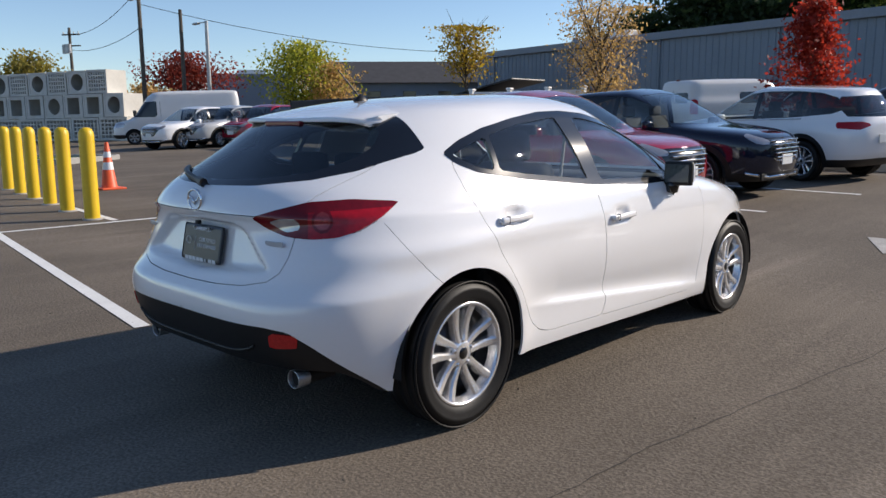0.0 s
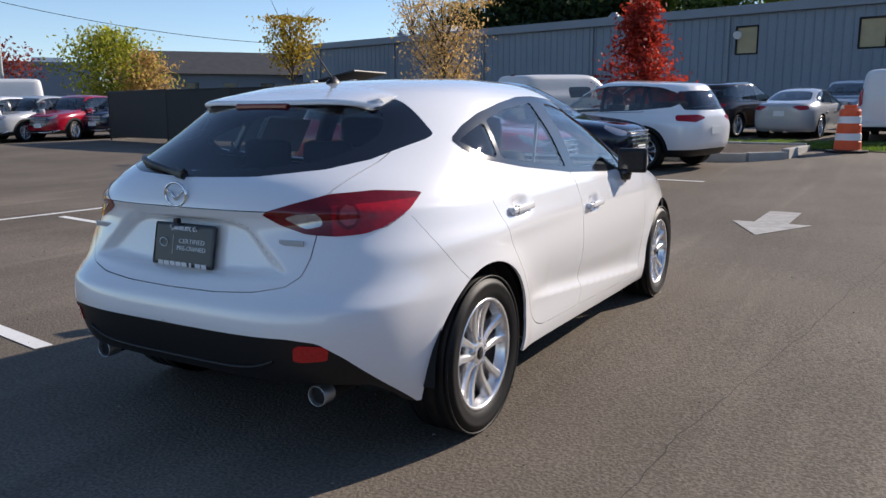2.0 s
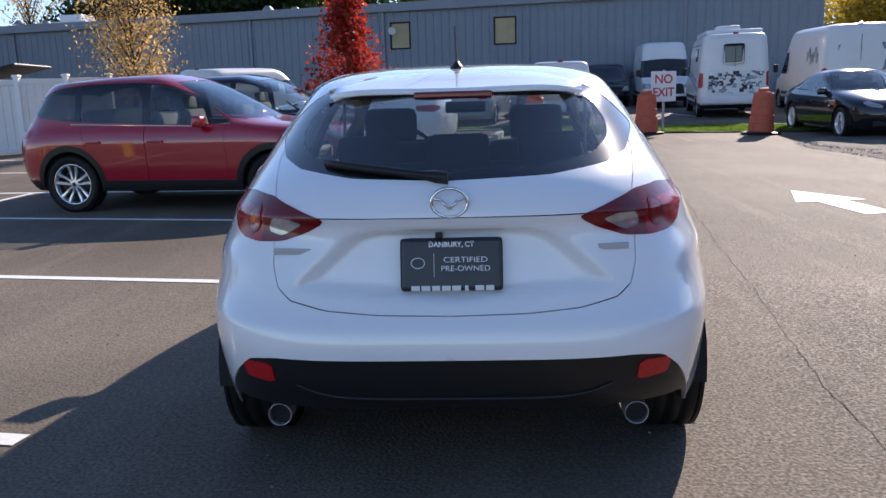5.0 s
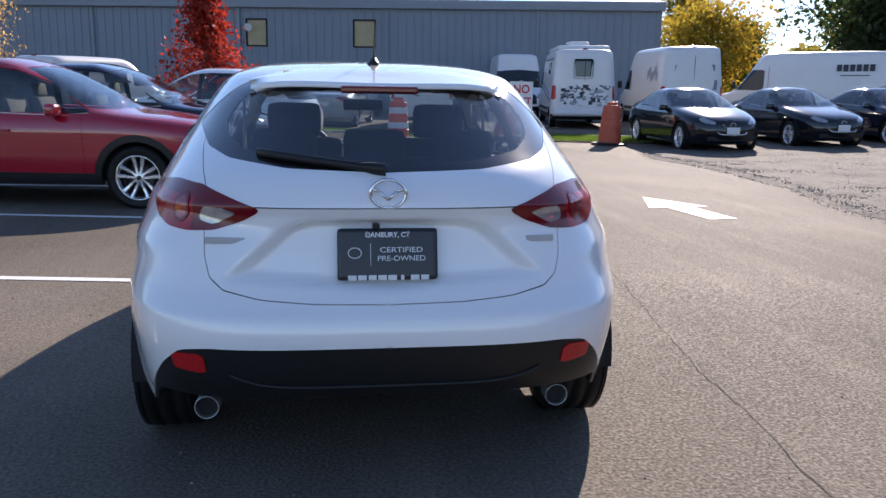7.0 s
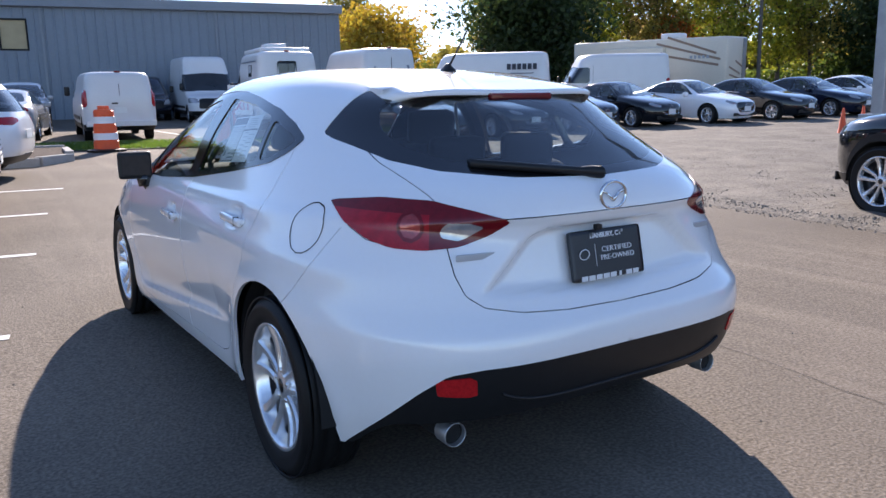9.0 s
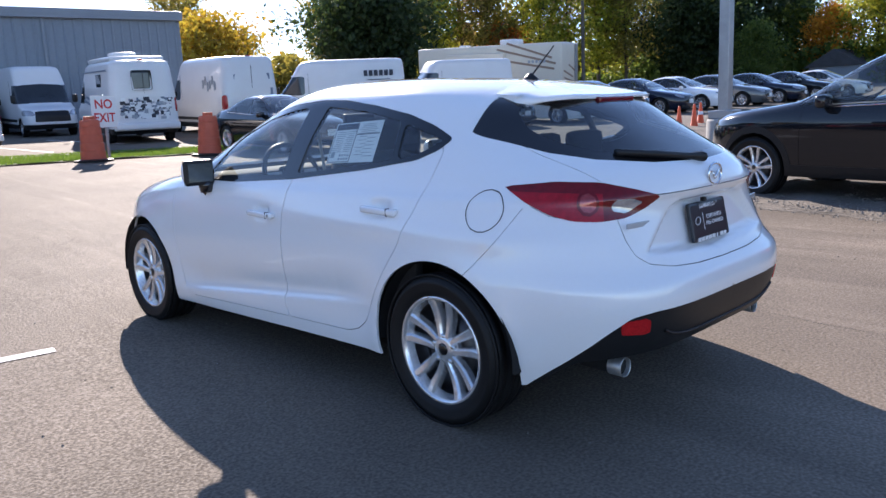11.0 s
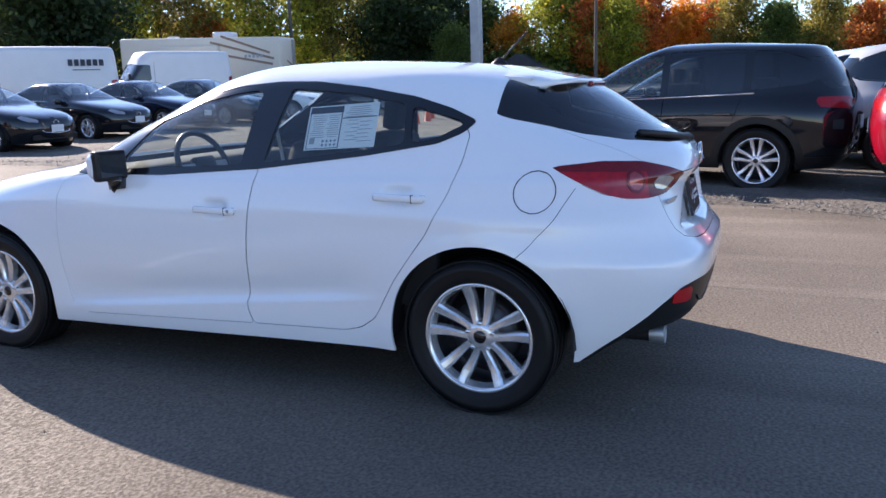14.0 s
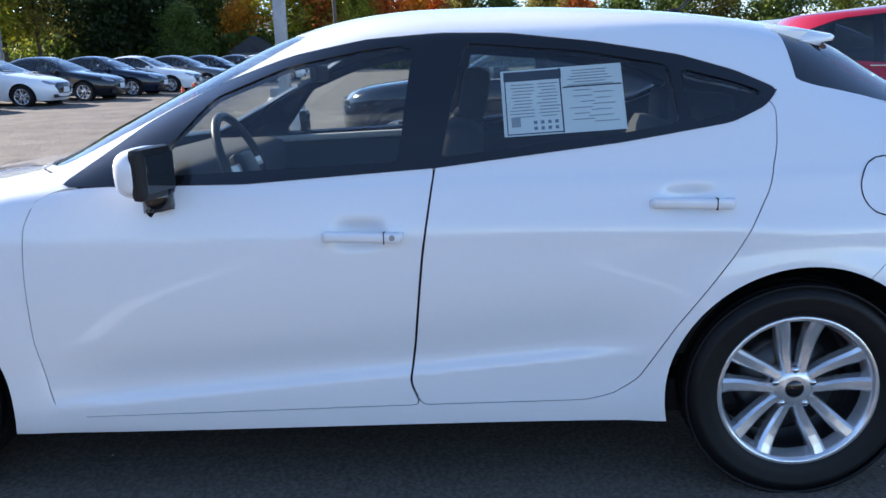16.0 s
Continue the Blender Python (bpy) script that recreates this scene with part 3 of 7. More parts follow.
    lamp = region(rounded([(0.392, 0.936), (0.55, 0.968), (0.72, 0.996), (0.95, 1.004), (1.215, 0.990), (1.12, 0.935), (1.0, 0.888), (0.88, 0.864), (0.74, 0.858), (0.60, 0.866), (0.48, 0.897)], 1), lamp_u, lambda P: -0.25 - P[:, 1])
    low_u = lambda P: np.stack([P[:, 0] + P[:, 1] + 0.86, P[:, 2]], -1)
    valance = region(rounded([(-0.4, 0.535), (0.60, 0.535), (0.735, 0.522), (0.86, 0.465), (1.265, 0.235), (1.265, 0.0), (-0.4, 0.0)], 1), low_u, lambda P: -0.3 - P[:, 1])
    hatch = region(np.array([(-0.2, 0.656), (0.0, 0.656), (0.22, 0.660), (0.38, 0.672), (0.49, 0.695), (0.535, 0.73), (0.552, 0.79), (0.556, 0.9), (0.556, 1.0), (0.575, 1.04), (0.60, 1.10), (0.60, 1.4), (-0.2, 1.4)]), REAR, back)
    fdoor = region(rounded([(2.10, 0.953), (2.17, 0.925), (2.205, 0.85), (2.215, 0.72), (2.222, 0.51), (2.20, 0.29), (2.15, 0.253), (1.08, 0.288), (1.11, 0.36), (1.09, 0.49), (1.06, 0.75), (1.02, 0.99)], 1), SIDE, lambda P: P[:, 0] - 0.4)
    rdoor = region(rounded([(1.02, 1.0), (1.06, 0.75), (1.09, 0.49), (1.11, 0.36), (1.08, 0.288), (0.60, 0.300), (0.52, 0.32), (0.45, 0.37), (0.35, 0.535), (0.20, 0.735), (0.11, 0.90), (0.072, 1.02), (0.06, 1.12), (0.10, 1.16), (0.5, 1.05)], 1), SIDE, lambda P: P[:, 0] - 0.4)
    body_root = k.panel("inner_shell", under, M["gap"], car, -0.016, 0)
    F_dlo, F = k.cut(F, dlo)
    F_lamp, F = k.cut(F, lamp)
    F_hb, F = k.cut(F, hatch_black)
    F_scr, F = k.cut(F, screen)
    F_val, F = k.cut(F, valance)
    F_hatch, F = k.cut(F, hatch)
    F_fd, F = k.cut(F, fdoor)
    F_rd, F = k.cut(F, rdoor)
    gap = 0.0034
    F_hatch, _ = k.cut(F_hatch, shrunk(hatch, gap))
    F_fd, _ = k.cut(F_fd, shrunk(fdoor, gap))
    F_rd, _ = k.cut(F_rd, shrunk(rdoor, gap))
    # bumper seam, fender seam and hood line
    bump = region(np.array([(-2, 0.9), (0.60, 0.9), (0.86, 0.867), (1.0, 0.887), (1.11, 0.930), (1.40, 0.70), (1.52, 0.62), (1.52, 0.0), (-2, 0.0)]), lamp_u, lambda P: -0.12 - P[:, 1])
    F_bump, F = k.cut(F, bump)
    F_bump, _ = k.cut(F_bump, shrunk(bump, 0.0024))
    hood = region(np.array([(-0.1, 0.70), (0.60, 0.70), (0.74, 0.86), (0.735, 0.99), (-0.1, 1.0)]), REAR, lambda P: P[:, 1] - 2.0)
    F_hood, F = k.cut(F, hood)
    F_hood, _ = k.cut(F_hood, shrunk(hood, 0.0025))
    k.panel("body", F, M["white"], car)
    k.panel("rear_bumper", F_bump, M["white"], car)
    refl = region(rounded([(0.625, 0.514), (0.79, 0.508), (0.785, 0.458), (0.63, 0.450)], 1, 0.006), low_u, lambda P: -0.3 - P[:, 1])
    F_refl, F_val = k.cut(F_val, refl)
    for side in ("right", "left"):
        k.panel("reflector", F_refl, M["reflector"], car, 0.001, 0.01, side, "red bumper reflector")
    k.panel("lower_bumper", F_val, M["plastic"], car, -0.004, 0.02, label="black plastic lower bumper")
    F_up, F_hatch = k.cut(F_hatch, lambda P: P[:, 2] - 0.9382)
    F_up, F_fold = k.cut(F_up, lambda P: P[:, 2] - 0.9425)
    F_hatch += F_up
    k.panel("tailgate_groove", F_fold, M["gap"], car, -0.005, 0)
    k.panel("tailgate", F_hatch, M["white"], car)
    k.panel("hood", F_hood, M["white"], car)
    fuel = lambda P: 0.079 - np.hypot(P[:, 1] + 0.222, P[:, 2] - 0.90)
    for side in ("right", "left"):
        k.panel("front_door", F_fd, M["white"], car, 0, 0.012, side)
        k.panel("rear_door", F_rd, M["white"], car, 0, 0.012, side)
    # side windows: black frames, panes, sill trim
    rest = F_dlo
    got = {}
    for n, f in panes.items():
        got[n], rest = k.cut(rest, f)
    trim_line = region(np.array([(2.3, 0.90), (2.3, 0.957), (2.12, 0.962), (1.56, 0.960), (1.02, 0.990), (0.5, 1.045), (0.19, 1.092), (0.10, 1.128), (0.05, 1.168), (-0.1, 1.1), (0.5, 0.9)]), SIDE, wide)
    F_trim, rest = k.cut(rest, trim_line)
    for side in ("right", "left"):
        fr = k.panel("window_frame", rest, M["piano"], car, -0.002, 0.02, side, "gloss black window surround")
        k.panel("sill_trim", F_trim, M["piano"], fr, 0.003, 0.008, side)
        for n in got:
            k.panel("side_window", got[n], M["glass"], car, -0.006, 0, side, "lightly tinted glass")
    F_hg, F_hb = k.cut(F_hb, hatch_glass)
    k.panel("hatch_surround", F_hb, M["piano"], car, -0.002, 0.01, label="gloss black hatch glass border")
    k.panel("hatch_window", F_hg, M["privacy"], car, -0.002, 0, label="dark tinted rear glass")
    k.panel("windscreen", F_scr, M["glass"], car, -0.002, 0, label="clear windscreen glass")
    # tail lamps: outer red block, dark inner wing, clear reversing lens, round lamp
    inner = lambda P: 0.715 - lamp_u(P)[:, 0]
    clear = region(rounded([(0.50, 0.922), (0.56, 0.935), (0.665, 0.935), (0.685, 0.895), (0.60, 0.882)], 1, 0.006), lamp_u)
    ring = lambda P: 0.046 - np.hypot((lamp_u(P)[:, 0] - 0.80) * 0.80, P[:, 2] - 0.925)
    top = lambda P: P[:, 2] - (0.957 + 0.03 * (lamp_u(P)[:, 0] - 0.7))
    F_in, F_out = k.cut(F_lamp, inner)
    F_clear, F_in = k.cut(F_in, clear)
    F_ring, F_out = k.cut(F_out, ring)
    F_ring, F_bezel = k.cut(F_ring, shrunk(ring, 0.011))
    F_top, F_out = k.cut(F_out, top)
    F_out, F_gap = k.cut(F_out, lambda P: lamp_u(P)[:, 0] - 0.722)
    for side in ("right", "left"):
        tl = k.panel("tail_lamp", F_out, M["redlens"], car, 0.003, 0.02, side, "red tail lamp lens")
        k.panel("lamp_wing", F_in, M["darklens"], tl, 0.003, 0.02, side)
        k.panel("lamp_top", F_top + F_gap, M["darklens"], tl, 0.003, 0.02, side)
        k.panel("reversing_lens", F_clear, M["clearlens"], tl, 0.005, 0.01, side)
        k.panel("lamp_bezel", F_bezel, M["darklens"], tl, 0.006, 0.01, side)
        k.panel("round_lamp", F_ring, M["pinklens"], tl, 0.006, 0.01, side)
    # fuel flap outline on the left rear wing
    F_fl, _ = k.cut(F, lambda P: np.minimum(fuel(P), P[:, 0] - 0.5))
    _, F_line = k.cut(F_fl, shrunk(fuel, 0.0036))
    k.panel("fuel_flap_gap", F_line, M["gap"], car, 0.0012, 0, "left", "round fuel flap shut line")
    return car, k


hero, hero_skin = hatchback()


def skin_x(y, z):
    """Half width of the hatchback at a height and length."""
    P = np.array(hero_skin.P[:hero_count])
    m = P[:, 0] > 0.45
    i = np.argsort((P[m][:, 1] - y) ** 2 + (P[m][:, 2] - z) ** 2)[:6]
    q, w = P[m][i], 1 / (1e-5 + (P[m][i][:, 1] - y) ** 2 + (P[m][i][:, 2] - z) ** 2)
    return float((q[:, 0] * w).sum() / w.sum())


def skin_y(x, z):
    """Where the hatchback's tail stands at a height and distance from the middle."""
    P = np.array(hero_skin.P[:hero_count])
    m = P[:, 1] < 0.1
    i = np.argsort((P[m][:, 0] - abs(x)) ** 2 + (P[m][:, 2] - z) ** 2)[:6]
    q, w = P[m][i], 1 / (1e-5 + (P[m][i][:, 0] - abs(x)) ** 2 + (P[m][i][:, 2] - z) ** 2)
    return float((q[:, 1] * w).sum() / w.sum())


hero_count = len(hero_skin.P)


def skin_z(x, y):
    """Height of the hatchback's roof at a place."""
    P = np.array(hero_skin.P[:hero_count])
    m = (P[:, 2] > 1.2) & (P[:, 1] > -0.3) & (P[:, 1] < 0.5)
    d = (P[m][:, 0] - abs(x)) ** 2 + (P[m][:, 1] - y) ** 2
    i = np.argsort(d)[:8]
    w = 1 / (1e-5 + d[i])
    return float((P[m][i][:, 2] * w).sum() / w.sum())


for _y in (0.0, 2.7):
    for _s in (1, -1):
        wheel(hero, (_s * 0.778, _y, 0.3185), left=_s < 0)
wells(hero, [(0.0, 0.318), (2.7, 0.318)], 0.385, 0.55, 0.86)
part("floor_pan", box((1.5, 3.3, 0.12), (0, 1.35, 0.26), 0.03), M["gap"], hero)
part("rear_underside", box((1.15, 0.50, 0.10), (0, -0.50, 0.45), 0.03), M["gap"], hero)


# ---- the hatchback's fittings ----
def hero_fittings():
    # spoiler over the hatch glass, running on from the roof
    v, f, n = [], [], 29
    xs_ = np.linspace(0, 0.46, 24)
    bend = {y: np.polyfit(xs_ ** 2, [skin_z(x, y) for x in xs_], 2) for y in (0.12, 0.10, 0.02)}
    for i in range(n):
        x = -0.46 + 0.92 * i / (n - 1)
        e = abs(x) / 0.46
        z0, za, z1 = [float(np.polyval(bend[y], x * x)) for y in (0.12, 0.10, 0.02)]
        z0, za, z1 = z0 - 0.03 * e ** 4, za - 0.02 * e ** 4, z1 - 0.006 * e ** 4
        tip = -0.285 + 0.05 * e ** 2 + 0.13 * e ** 10
        zt = z1 - 0.068 + 0.035 * e ** 2
        v += [(x, 0.12, z0 - 0.02), (x, 0.10, za - 0.008), (x, 0.02, z1 + 0.003), (x, -0.12, z1 * 0.45 + zt * 0.55 + 0.006), (x, tip + 0.014, zt + 0.004), (x, tip, zt - 0.005), (x, tip + 0.006, zt - 0.016), (x, -0.17, zt - 0.026), (x, -0.08, zt - 0.01)]
    rows_, v, f = [v[9 * i:9 * i + 9] for i in range(n)], [], []
    for lo, hi in ((0, 5), (4, 7), (6, 9)):
        w, k = hi - lo, len(v)
        for r_ in rows_:
            v += r_[lo:hi]
        for i in range(n - 1):
            for q in range(w - 1):
                c = k + i * w + q
                f.append((c, c + 1, c + w + 1, c + w))
    for r_ in (rows_[0], rows_[-1]):
        f.append(tuple(range(len(v), len(v) + 9)))
        v += r_
    data("spoiler", v, f, M["white"], hero, "white roof spoiler", True)
    part("brake_lamp", box((0.27, 0.03, 0.026), (0, -0.282, 1.297), 0.008), M["darklens"], hero, "dark red high brake lamp")
    # emblem, drawn as a ring with a winged bar
    y0 = skin_y(0, 0.985) - 0.010
    v, f = [], []
    for i in range(32):
        a = 2 * math.pi * i / 32
        for q in range(8):
            b = 2 * math.pi * q / 8
            v.append(((0.053 + 0.0058 * math.cos(b)) * math.cos(a), y0 + 0.006 * math.sin(b), 0.985 + (0.042 + 0.0058 * math.cos(b)) * math.sin(a)))
    for i in range(32):
        for q in range(8):
            f.append((i * 8 + q, ((i + 1) % 32) * 8 + q, ((i + 1) % 32) * 8 + (q + 1) % 8, i * 8 + (q + 1) % 8))
    em = data("emblem", v, f, M["chrome"], hero, "oval chrome emblem", True)
    for s in (1, -1):
        w = rod((0, y0, 0.966), (s * 0.025, y0, 0.992), 0.0052, seg=8)
        rod((s * 0.025, y0, 0.992), (s * 0.047, y0, 0.999), 0.005, seg=8, bm=w)
        part("emblem_wing", w, M["chrome"], em, "", True)
    # model badges as plain bars
    for x, w in ((-0.485, 0.125), (0.482, 0.095)):
        yb = skin_y(x, 0.838)
        part("badge", box((w, 0.006, 0.02), (x, yb - 0.004, 0.838), 0.003, Matrix.Rotation(0.16 if x > 0 else -0.16, 4, "Z")), M["silver"], hero, "chrome badge bar")
    # plate with its frame
    y1 = -0.722
    pl = part("plate", box((0.305, 0.012, 0.158), (0, y1, 0.797), 0.012, Matrix.Rotation(-0.20, 4, "X")), M["plate"], hero, "dark slate dealer plate")
    face = Matrix.Translation((0, y1 - 0.0068, 0.797)) @ pose(0, 0, 0, 90 - 11.5, 0, 0)
    writing("DANBURY, CT", 0.021, face @ pose(0, 0.060, 0), M["letter"], pl, 0.0006, bold=0.0006)
    writing("CERTIFIED", 0.023, face @ pose(0.042, 0.014, 0), M["letter"], pl, 0.0006, width=0.13)
    writing("PRE-OWNED", 0.023, face @ pose(0.042, -0.012, 0), M["letter"], pl, 0.0006, width=0.145)
    part("divider", box((0.0016, 0.0014, 0.07), (-0.052, y1 - 0.0075, 0.797), 0, Matrix.Rotation(-0.20, 4, "X")), M["letter"], pl)
    for i, w in enumerate((0.026, 0.026, 0.024, 0.026, 0.026, 0.010, 0.026, 0.024)):
        xx = -0.108 + 0.0305 * i + (0.008 if i > 5 else 0)
        part("name_bar", box((w, 0.0014, 0.016), (xx, y1 - 0.0205, 0.7285), 0.0006), M["letter"], pl)
    lg = bmesh.new()
    for i in range(16):
        a, b = 2 * math.pi * i / 16, 2 * math.pi * (i + 1) / 16
        rod((-0.10 + 0.020 * math.cos(a), y1 - 0.008, 0.803 + 0.016 * math.sin(a)), (-0.10 + 0.020 * math.cos(b), y1 - 0.008, 0.803 + 0.016 * math.sin(b)), 0.0015, seg=6, bm=lg)
    part("logo_ring", lg, M["letter"], pl)
    for s in (1, -1):
        part("screw", rod((s * 0.062, y1 + 0.008, 0.862), (s * 0.062, y1 - 0.004, 0.864), 0.005), M["steel"], pl)
    part("hatch_release", box((0.022, 0.02, 0.018), (-0.035, y1 + 0.004, 0.884), 0.004), M["plastic"], hero)
    # rear wiper
    v, f = [], []
    for i in range(12):
        x, z = -0.005 - 0.036 * i, 1.052 + 0.0040 * i
        y = skin_y(abs(x), z) - 0.020
        hw, hd = (0.020, 0.020) if i < 2 else (0.014, 0.014)
        for k in range(8):
            a = 2 * math.pi * k / 8
            v.append((x, y + hd * math.cos(a), z + hw * math.sin(a)))
    for i in range(11):
        for k in range(8):
            f.append((i * 8 + k, i * 8 + (k + 1) % 8, (i + 1) * 8 + (k + 1) % 8, (i + 1) * 8 + k))
    f += [tuple(range(8)), tuple(88 + k for k in range(8))]
    data("rear_wiper", v, f, M["plastic"], hero, "black rear wiper arm", True)
    # aerial
    ae = part("aerial", rod((0, 0.175, 1.425), (0, 0.042, 1.552), 0.005, 0.003, 8), M["plastic"], hero, "short black roof aerial")
    v, f = lathe([(0.036, -0.02), (0.034, 0.0), (0.022, 0.012), (0.010, 0.026), (0.0, 0.028)], 16)
    data("aerial_base", [(x * 0.8, 0.185 + y * 1.3, 1.410 + z) for x, y, z in v], f, M["plastic"], ae, smooth=True)
    # mirrors
    for s in (1, -1):
        b = bmesh.new()
        bmesh.ops.create_uvsphere(b, u_segments=24, v_segments=14, radius=0.5)
        for q in b.verts:
            x, y, z = q.co
            q.co.x = math.copysign(abs(2 * x) ** 0.6, x) / 2 * 0.165
            q.co.z = math.copysign(abs(2 * z) ** 0.62, z) / 2 * 0.142 * (1 + 0.5 * q.co.x)
            q.co.y = (y * 0.03 if y < 0 else math.copysign(abs(2 * y) ** 0.8, y) / 2 * 0.15)
        bmesh.ops.transform(b, matrix=pose(s * 0.922, 1.80, 1.003, 0, 0, s * 8), verts=b.verts)
        mi = part("door_mirror", b, M["white"], hero, "white door mirror with black back", True)
        b = box((0.166, 0.040, 0.142), (s * 0.922, 1.785, 1.003), 0.017, pose(0, 0, 0, 0, 0, s * 8))
        part("mirror_back", b, M["plastic"], mi)
        part("mirror_glass", box((0.140, 0.006, 0.103), (s * 0.920, 1.7645, 1.003), 0.002, pose(0, 0, 0, 0, 0, s * 8)), M["darkglass"], mi)
        st = rod((s * 0.85, 1.81, 0.96), (s * 0.865, 1.80, 0.885), 0.040, 0.045, 16)
        rod((s * 0.865, 1.80, 0.90), (s * 0.88, 1.80, 0.96), 0.045, 0.042, 16, bm=st)
        rod((s * 0.78, 1.84, 0.915), (s * 0.865, 1.80, 0.905), 0.030, 0.045, 16, bm=st)
        part("mirror_foot", st, M["piano"], mi, "", True)
    # handles
    for s in (1, -1):
        for yh, zh in ((1.225, 0.805), (0.320, 0.876)):
            x = skin_x(yh - 0.14, zh) - 0.004
            h = part("door_handle", box((0.020, 0.220, 0.030), (s * (x + 0.020), yh, zh), 0.0095, pose(0, 0, 0, 2.2, 0, 0)), M["white"], hero, "white pull handle", True)
            for d in (-0.10, 0.10):
                part("handle_post", box((0.030, 0.03, 0.022), (s * (x + 0.006), yh + d, zh), 0.006), M["white"], h)
            part("handle_split", box((0.0206, 0.003, 0.0326), (s * (x + 0.0202), yh - 0.062, zh - 0.002), 0), M["gap"], h)
            if yh > 1:
                part("lock", rod((s * (x + 0.026), yh - 0.085, zh - 0.001), (s * (x + 0.0315), yh - 0.085, zh - 0.001), 0.008, seg=14), M["steel"], h)
    # tail pipes and reflectors
    for s in (1, -1):
        v, f = lathe([(0.034, 0.0), (0.034, 0.16)], 24)
        tp = data("tail_pipe", [(s * 0.562 + x, -0.495 - z, 0.312 + y - 0.02 * z) for x, y, z in v], f, M["gap"], hero, "", True)
        v, f = lathe([(0.034, 0.13), (0.034, 0.185), (0.036, 0.190), (0.038, 0.185), (0.038, 0.13)], 28)
        data("pipe_tip", [(s * 0.562 + x, -0.495 - z, 0.312 + y - 0.02 * z) for x, y, z in v], f, M["steel"], tp, "polished steel tail pipe tip", True)
        part("pipe_inside", rod((s * 0.562, -0.50, 0.312), (s * 0.562, -0.665, 0.309), 0.0335, seg=20), M["gap"], hero)
    # moulded lip across the black lower bumper
    v, f, n = [], [], 31
    for i in range(n):
        x = -0.47 + 0.94 * i / (n - 1)
        z = 0.405 + 0.045 * (abs(x) / 0.47) ** 6
        y = skin_y(x, z) + 0.004
        for k in range(8):
            a = 2 * math.pi * k / 8
            v.append((x, y + 0.009 * math.cos(a), z + 0.007 * math.sin(a)))
    for i in range(n - 1):
        for k in range(8):
            f.append((i * 8 + k, i * 8 + (k + 1) % 8, (i + 1) * 8 + (k + 1) % 8, (i + 1) * 8 + k))
    data("bumper_lip", v, f, M["plastic"], hero, "", True)
    # cabin
    for x in (-0.36, 0.36):
        se = part("front_seat", box((0.50, 0.52, 0.16), (x, 1.35, 0.50), 0.05), M["seat"], hero, "", True)
        part("backrest", box((0.48, 0.15, 0.58), (x, 1.02, 0.80), 0.06, pose(0, 0, 0, 16, 0, 0)), M["seat"], se, "", True)
        part("headrest", box((0.26, 0.09, 0.17), (x, 0.91, 1.17), 0.04, pose(0, 0, 0, 10, 0, 0)), M["seat"], se, "", True)
    bench = part("rear_bench", box((1.18, 0.46, 0.16), (0, 0.55, 0.52), 0.05), M["seat"], hero, "", True)
    part("bench_back", box((1.16, 0.14, 0.56), (0, 0.24, 0.76), 0.05, pose(0, 0, 0, 18, 0, 0)), M["seat"], bench, "", True)
    for x in (-0.36, 0.0, 0.36):
        part("headrest", box((0.25, 0.08, 0.14), (x, 0.13, 1.08), 0.035), M["seat"], bench, "", True)
    part("parcel_floor", box((1.2, 0.62, 0.06), (0, -0.25, 0.86), 0.02), M["seat"], hero)
    part("dashboard", box((1.36, 0.42, 0.22), (0, 2.02, 0.86), 0.07), M["seat"], hero, "", True)
    part("cabin_floor", box((1.50, 2.0, 0.06), (0, 1.2, 0.38), 0.02), M["gap"], hero)
    part("headliner", box((0.84, 0.95, 0.02), (0, 0.83, 1.368), 0.008), M["trim"], hero)
    v, f = [], []
    for i in range(32):
        a = 2 * math.pi * i / 32
        for k in range(8):
            b = 2 * math.pi * k / 8
            r = 0.182 + 0.015 * math.cos(b)
            v.append((r * math.cos(a), r * math.sin(a), 0.015 * math.sin(b)))
    for i in range(32):
        for k in range(8):
            f.append((i * 8 + k, ((i + 1) % 32) * 8 + k, ((i + 1) % 32) * 8 + (k + 1) % 8, i * 8 + (k + 1) % 8))
    sw = data("steering_wheel", v, f, M["plastic"], hero, smooth=True)
    sw.matrix_basis = pose(-0.37, 1.70, 0.95, 68, 0, 0)
    hub = part("wheel_boss", box((0.16, 0.12, 0.05), (0, -0.01, 0), 0.025), M["plastic"], sw, "", True)
    for s in (1, -1):
        part("wheel_spoke", box((0.12, 0.035, 0.02), (s * 0.12, 0.0, 0), 0.006), M["silver"], sw)
    part("rear_view_mirror", box((0.23, 0.03, 0.065), (0, 1.50, 1.25), 0.014), M["plastic"], hero)
    for s in (1, -1):
        part("door_card", box((0.05, 2.0, 0.55), (s * 0.765, 1.2, 0.68), 0.02), M["seat"], hero)
        part("door_top", box((0.04, 1.0, 0.03), (s * 0.735, 1.55, 0.955), 0.012, pose(0, 0, 0, -1.5, 0, 0)), M["trim"], hero)
    for s in (1, -1):
        part("grab_strap", box((0.015, 0.012, 0.34), (s * 0.62, 1.05, 1.12), 0.004, pose(0, 0, 0, -9, 0, 0)), M["trim"], hero)


hero_fittings()


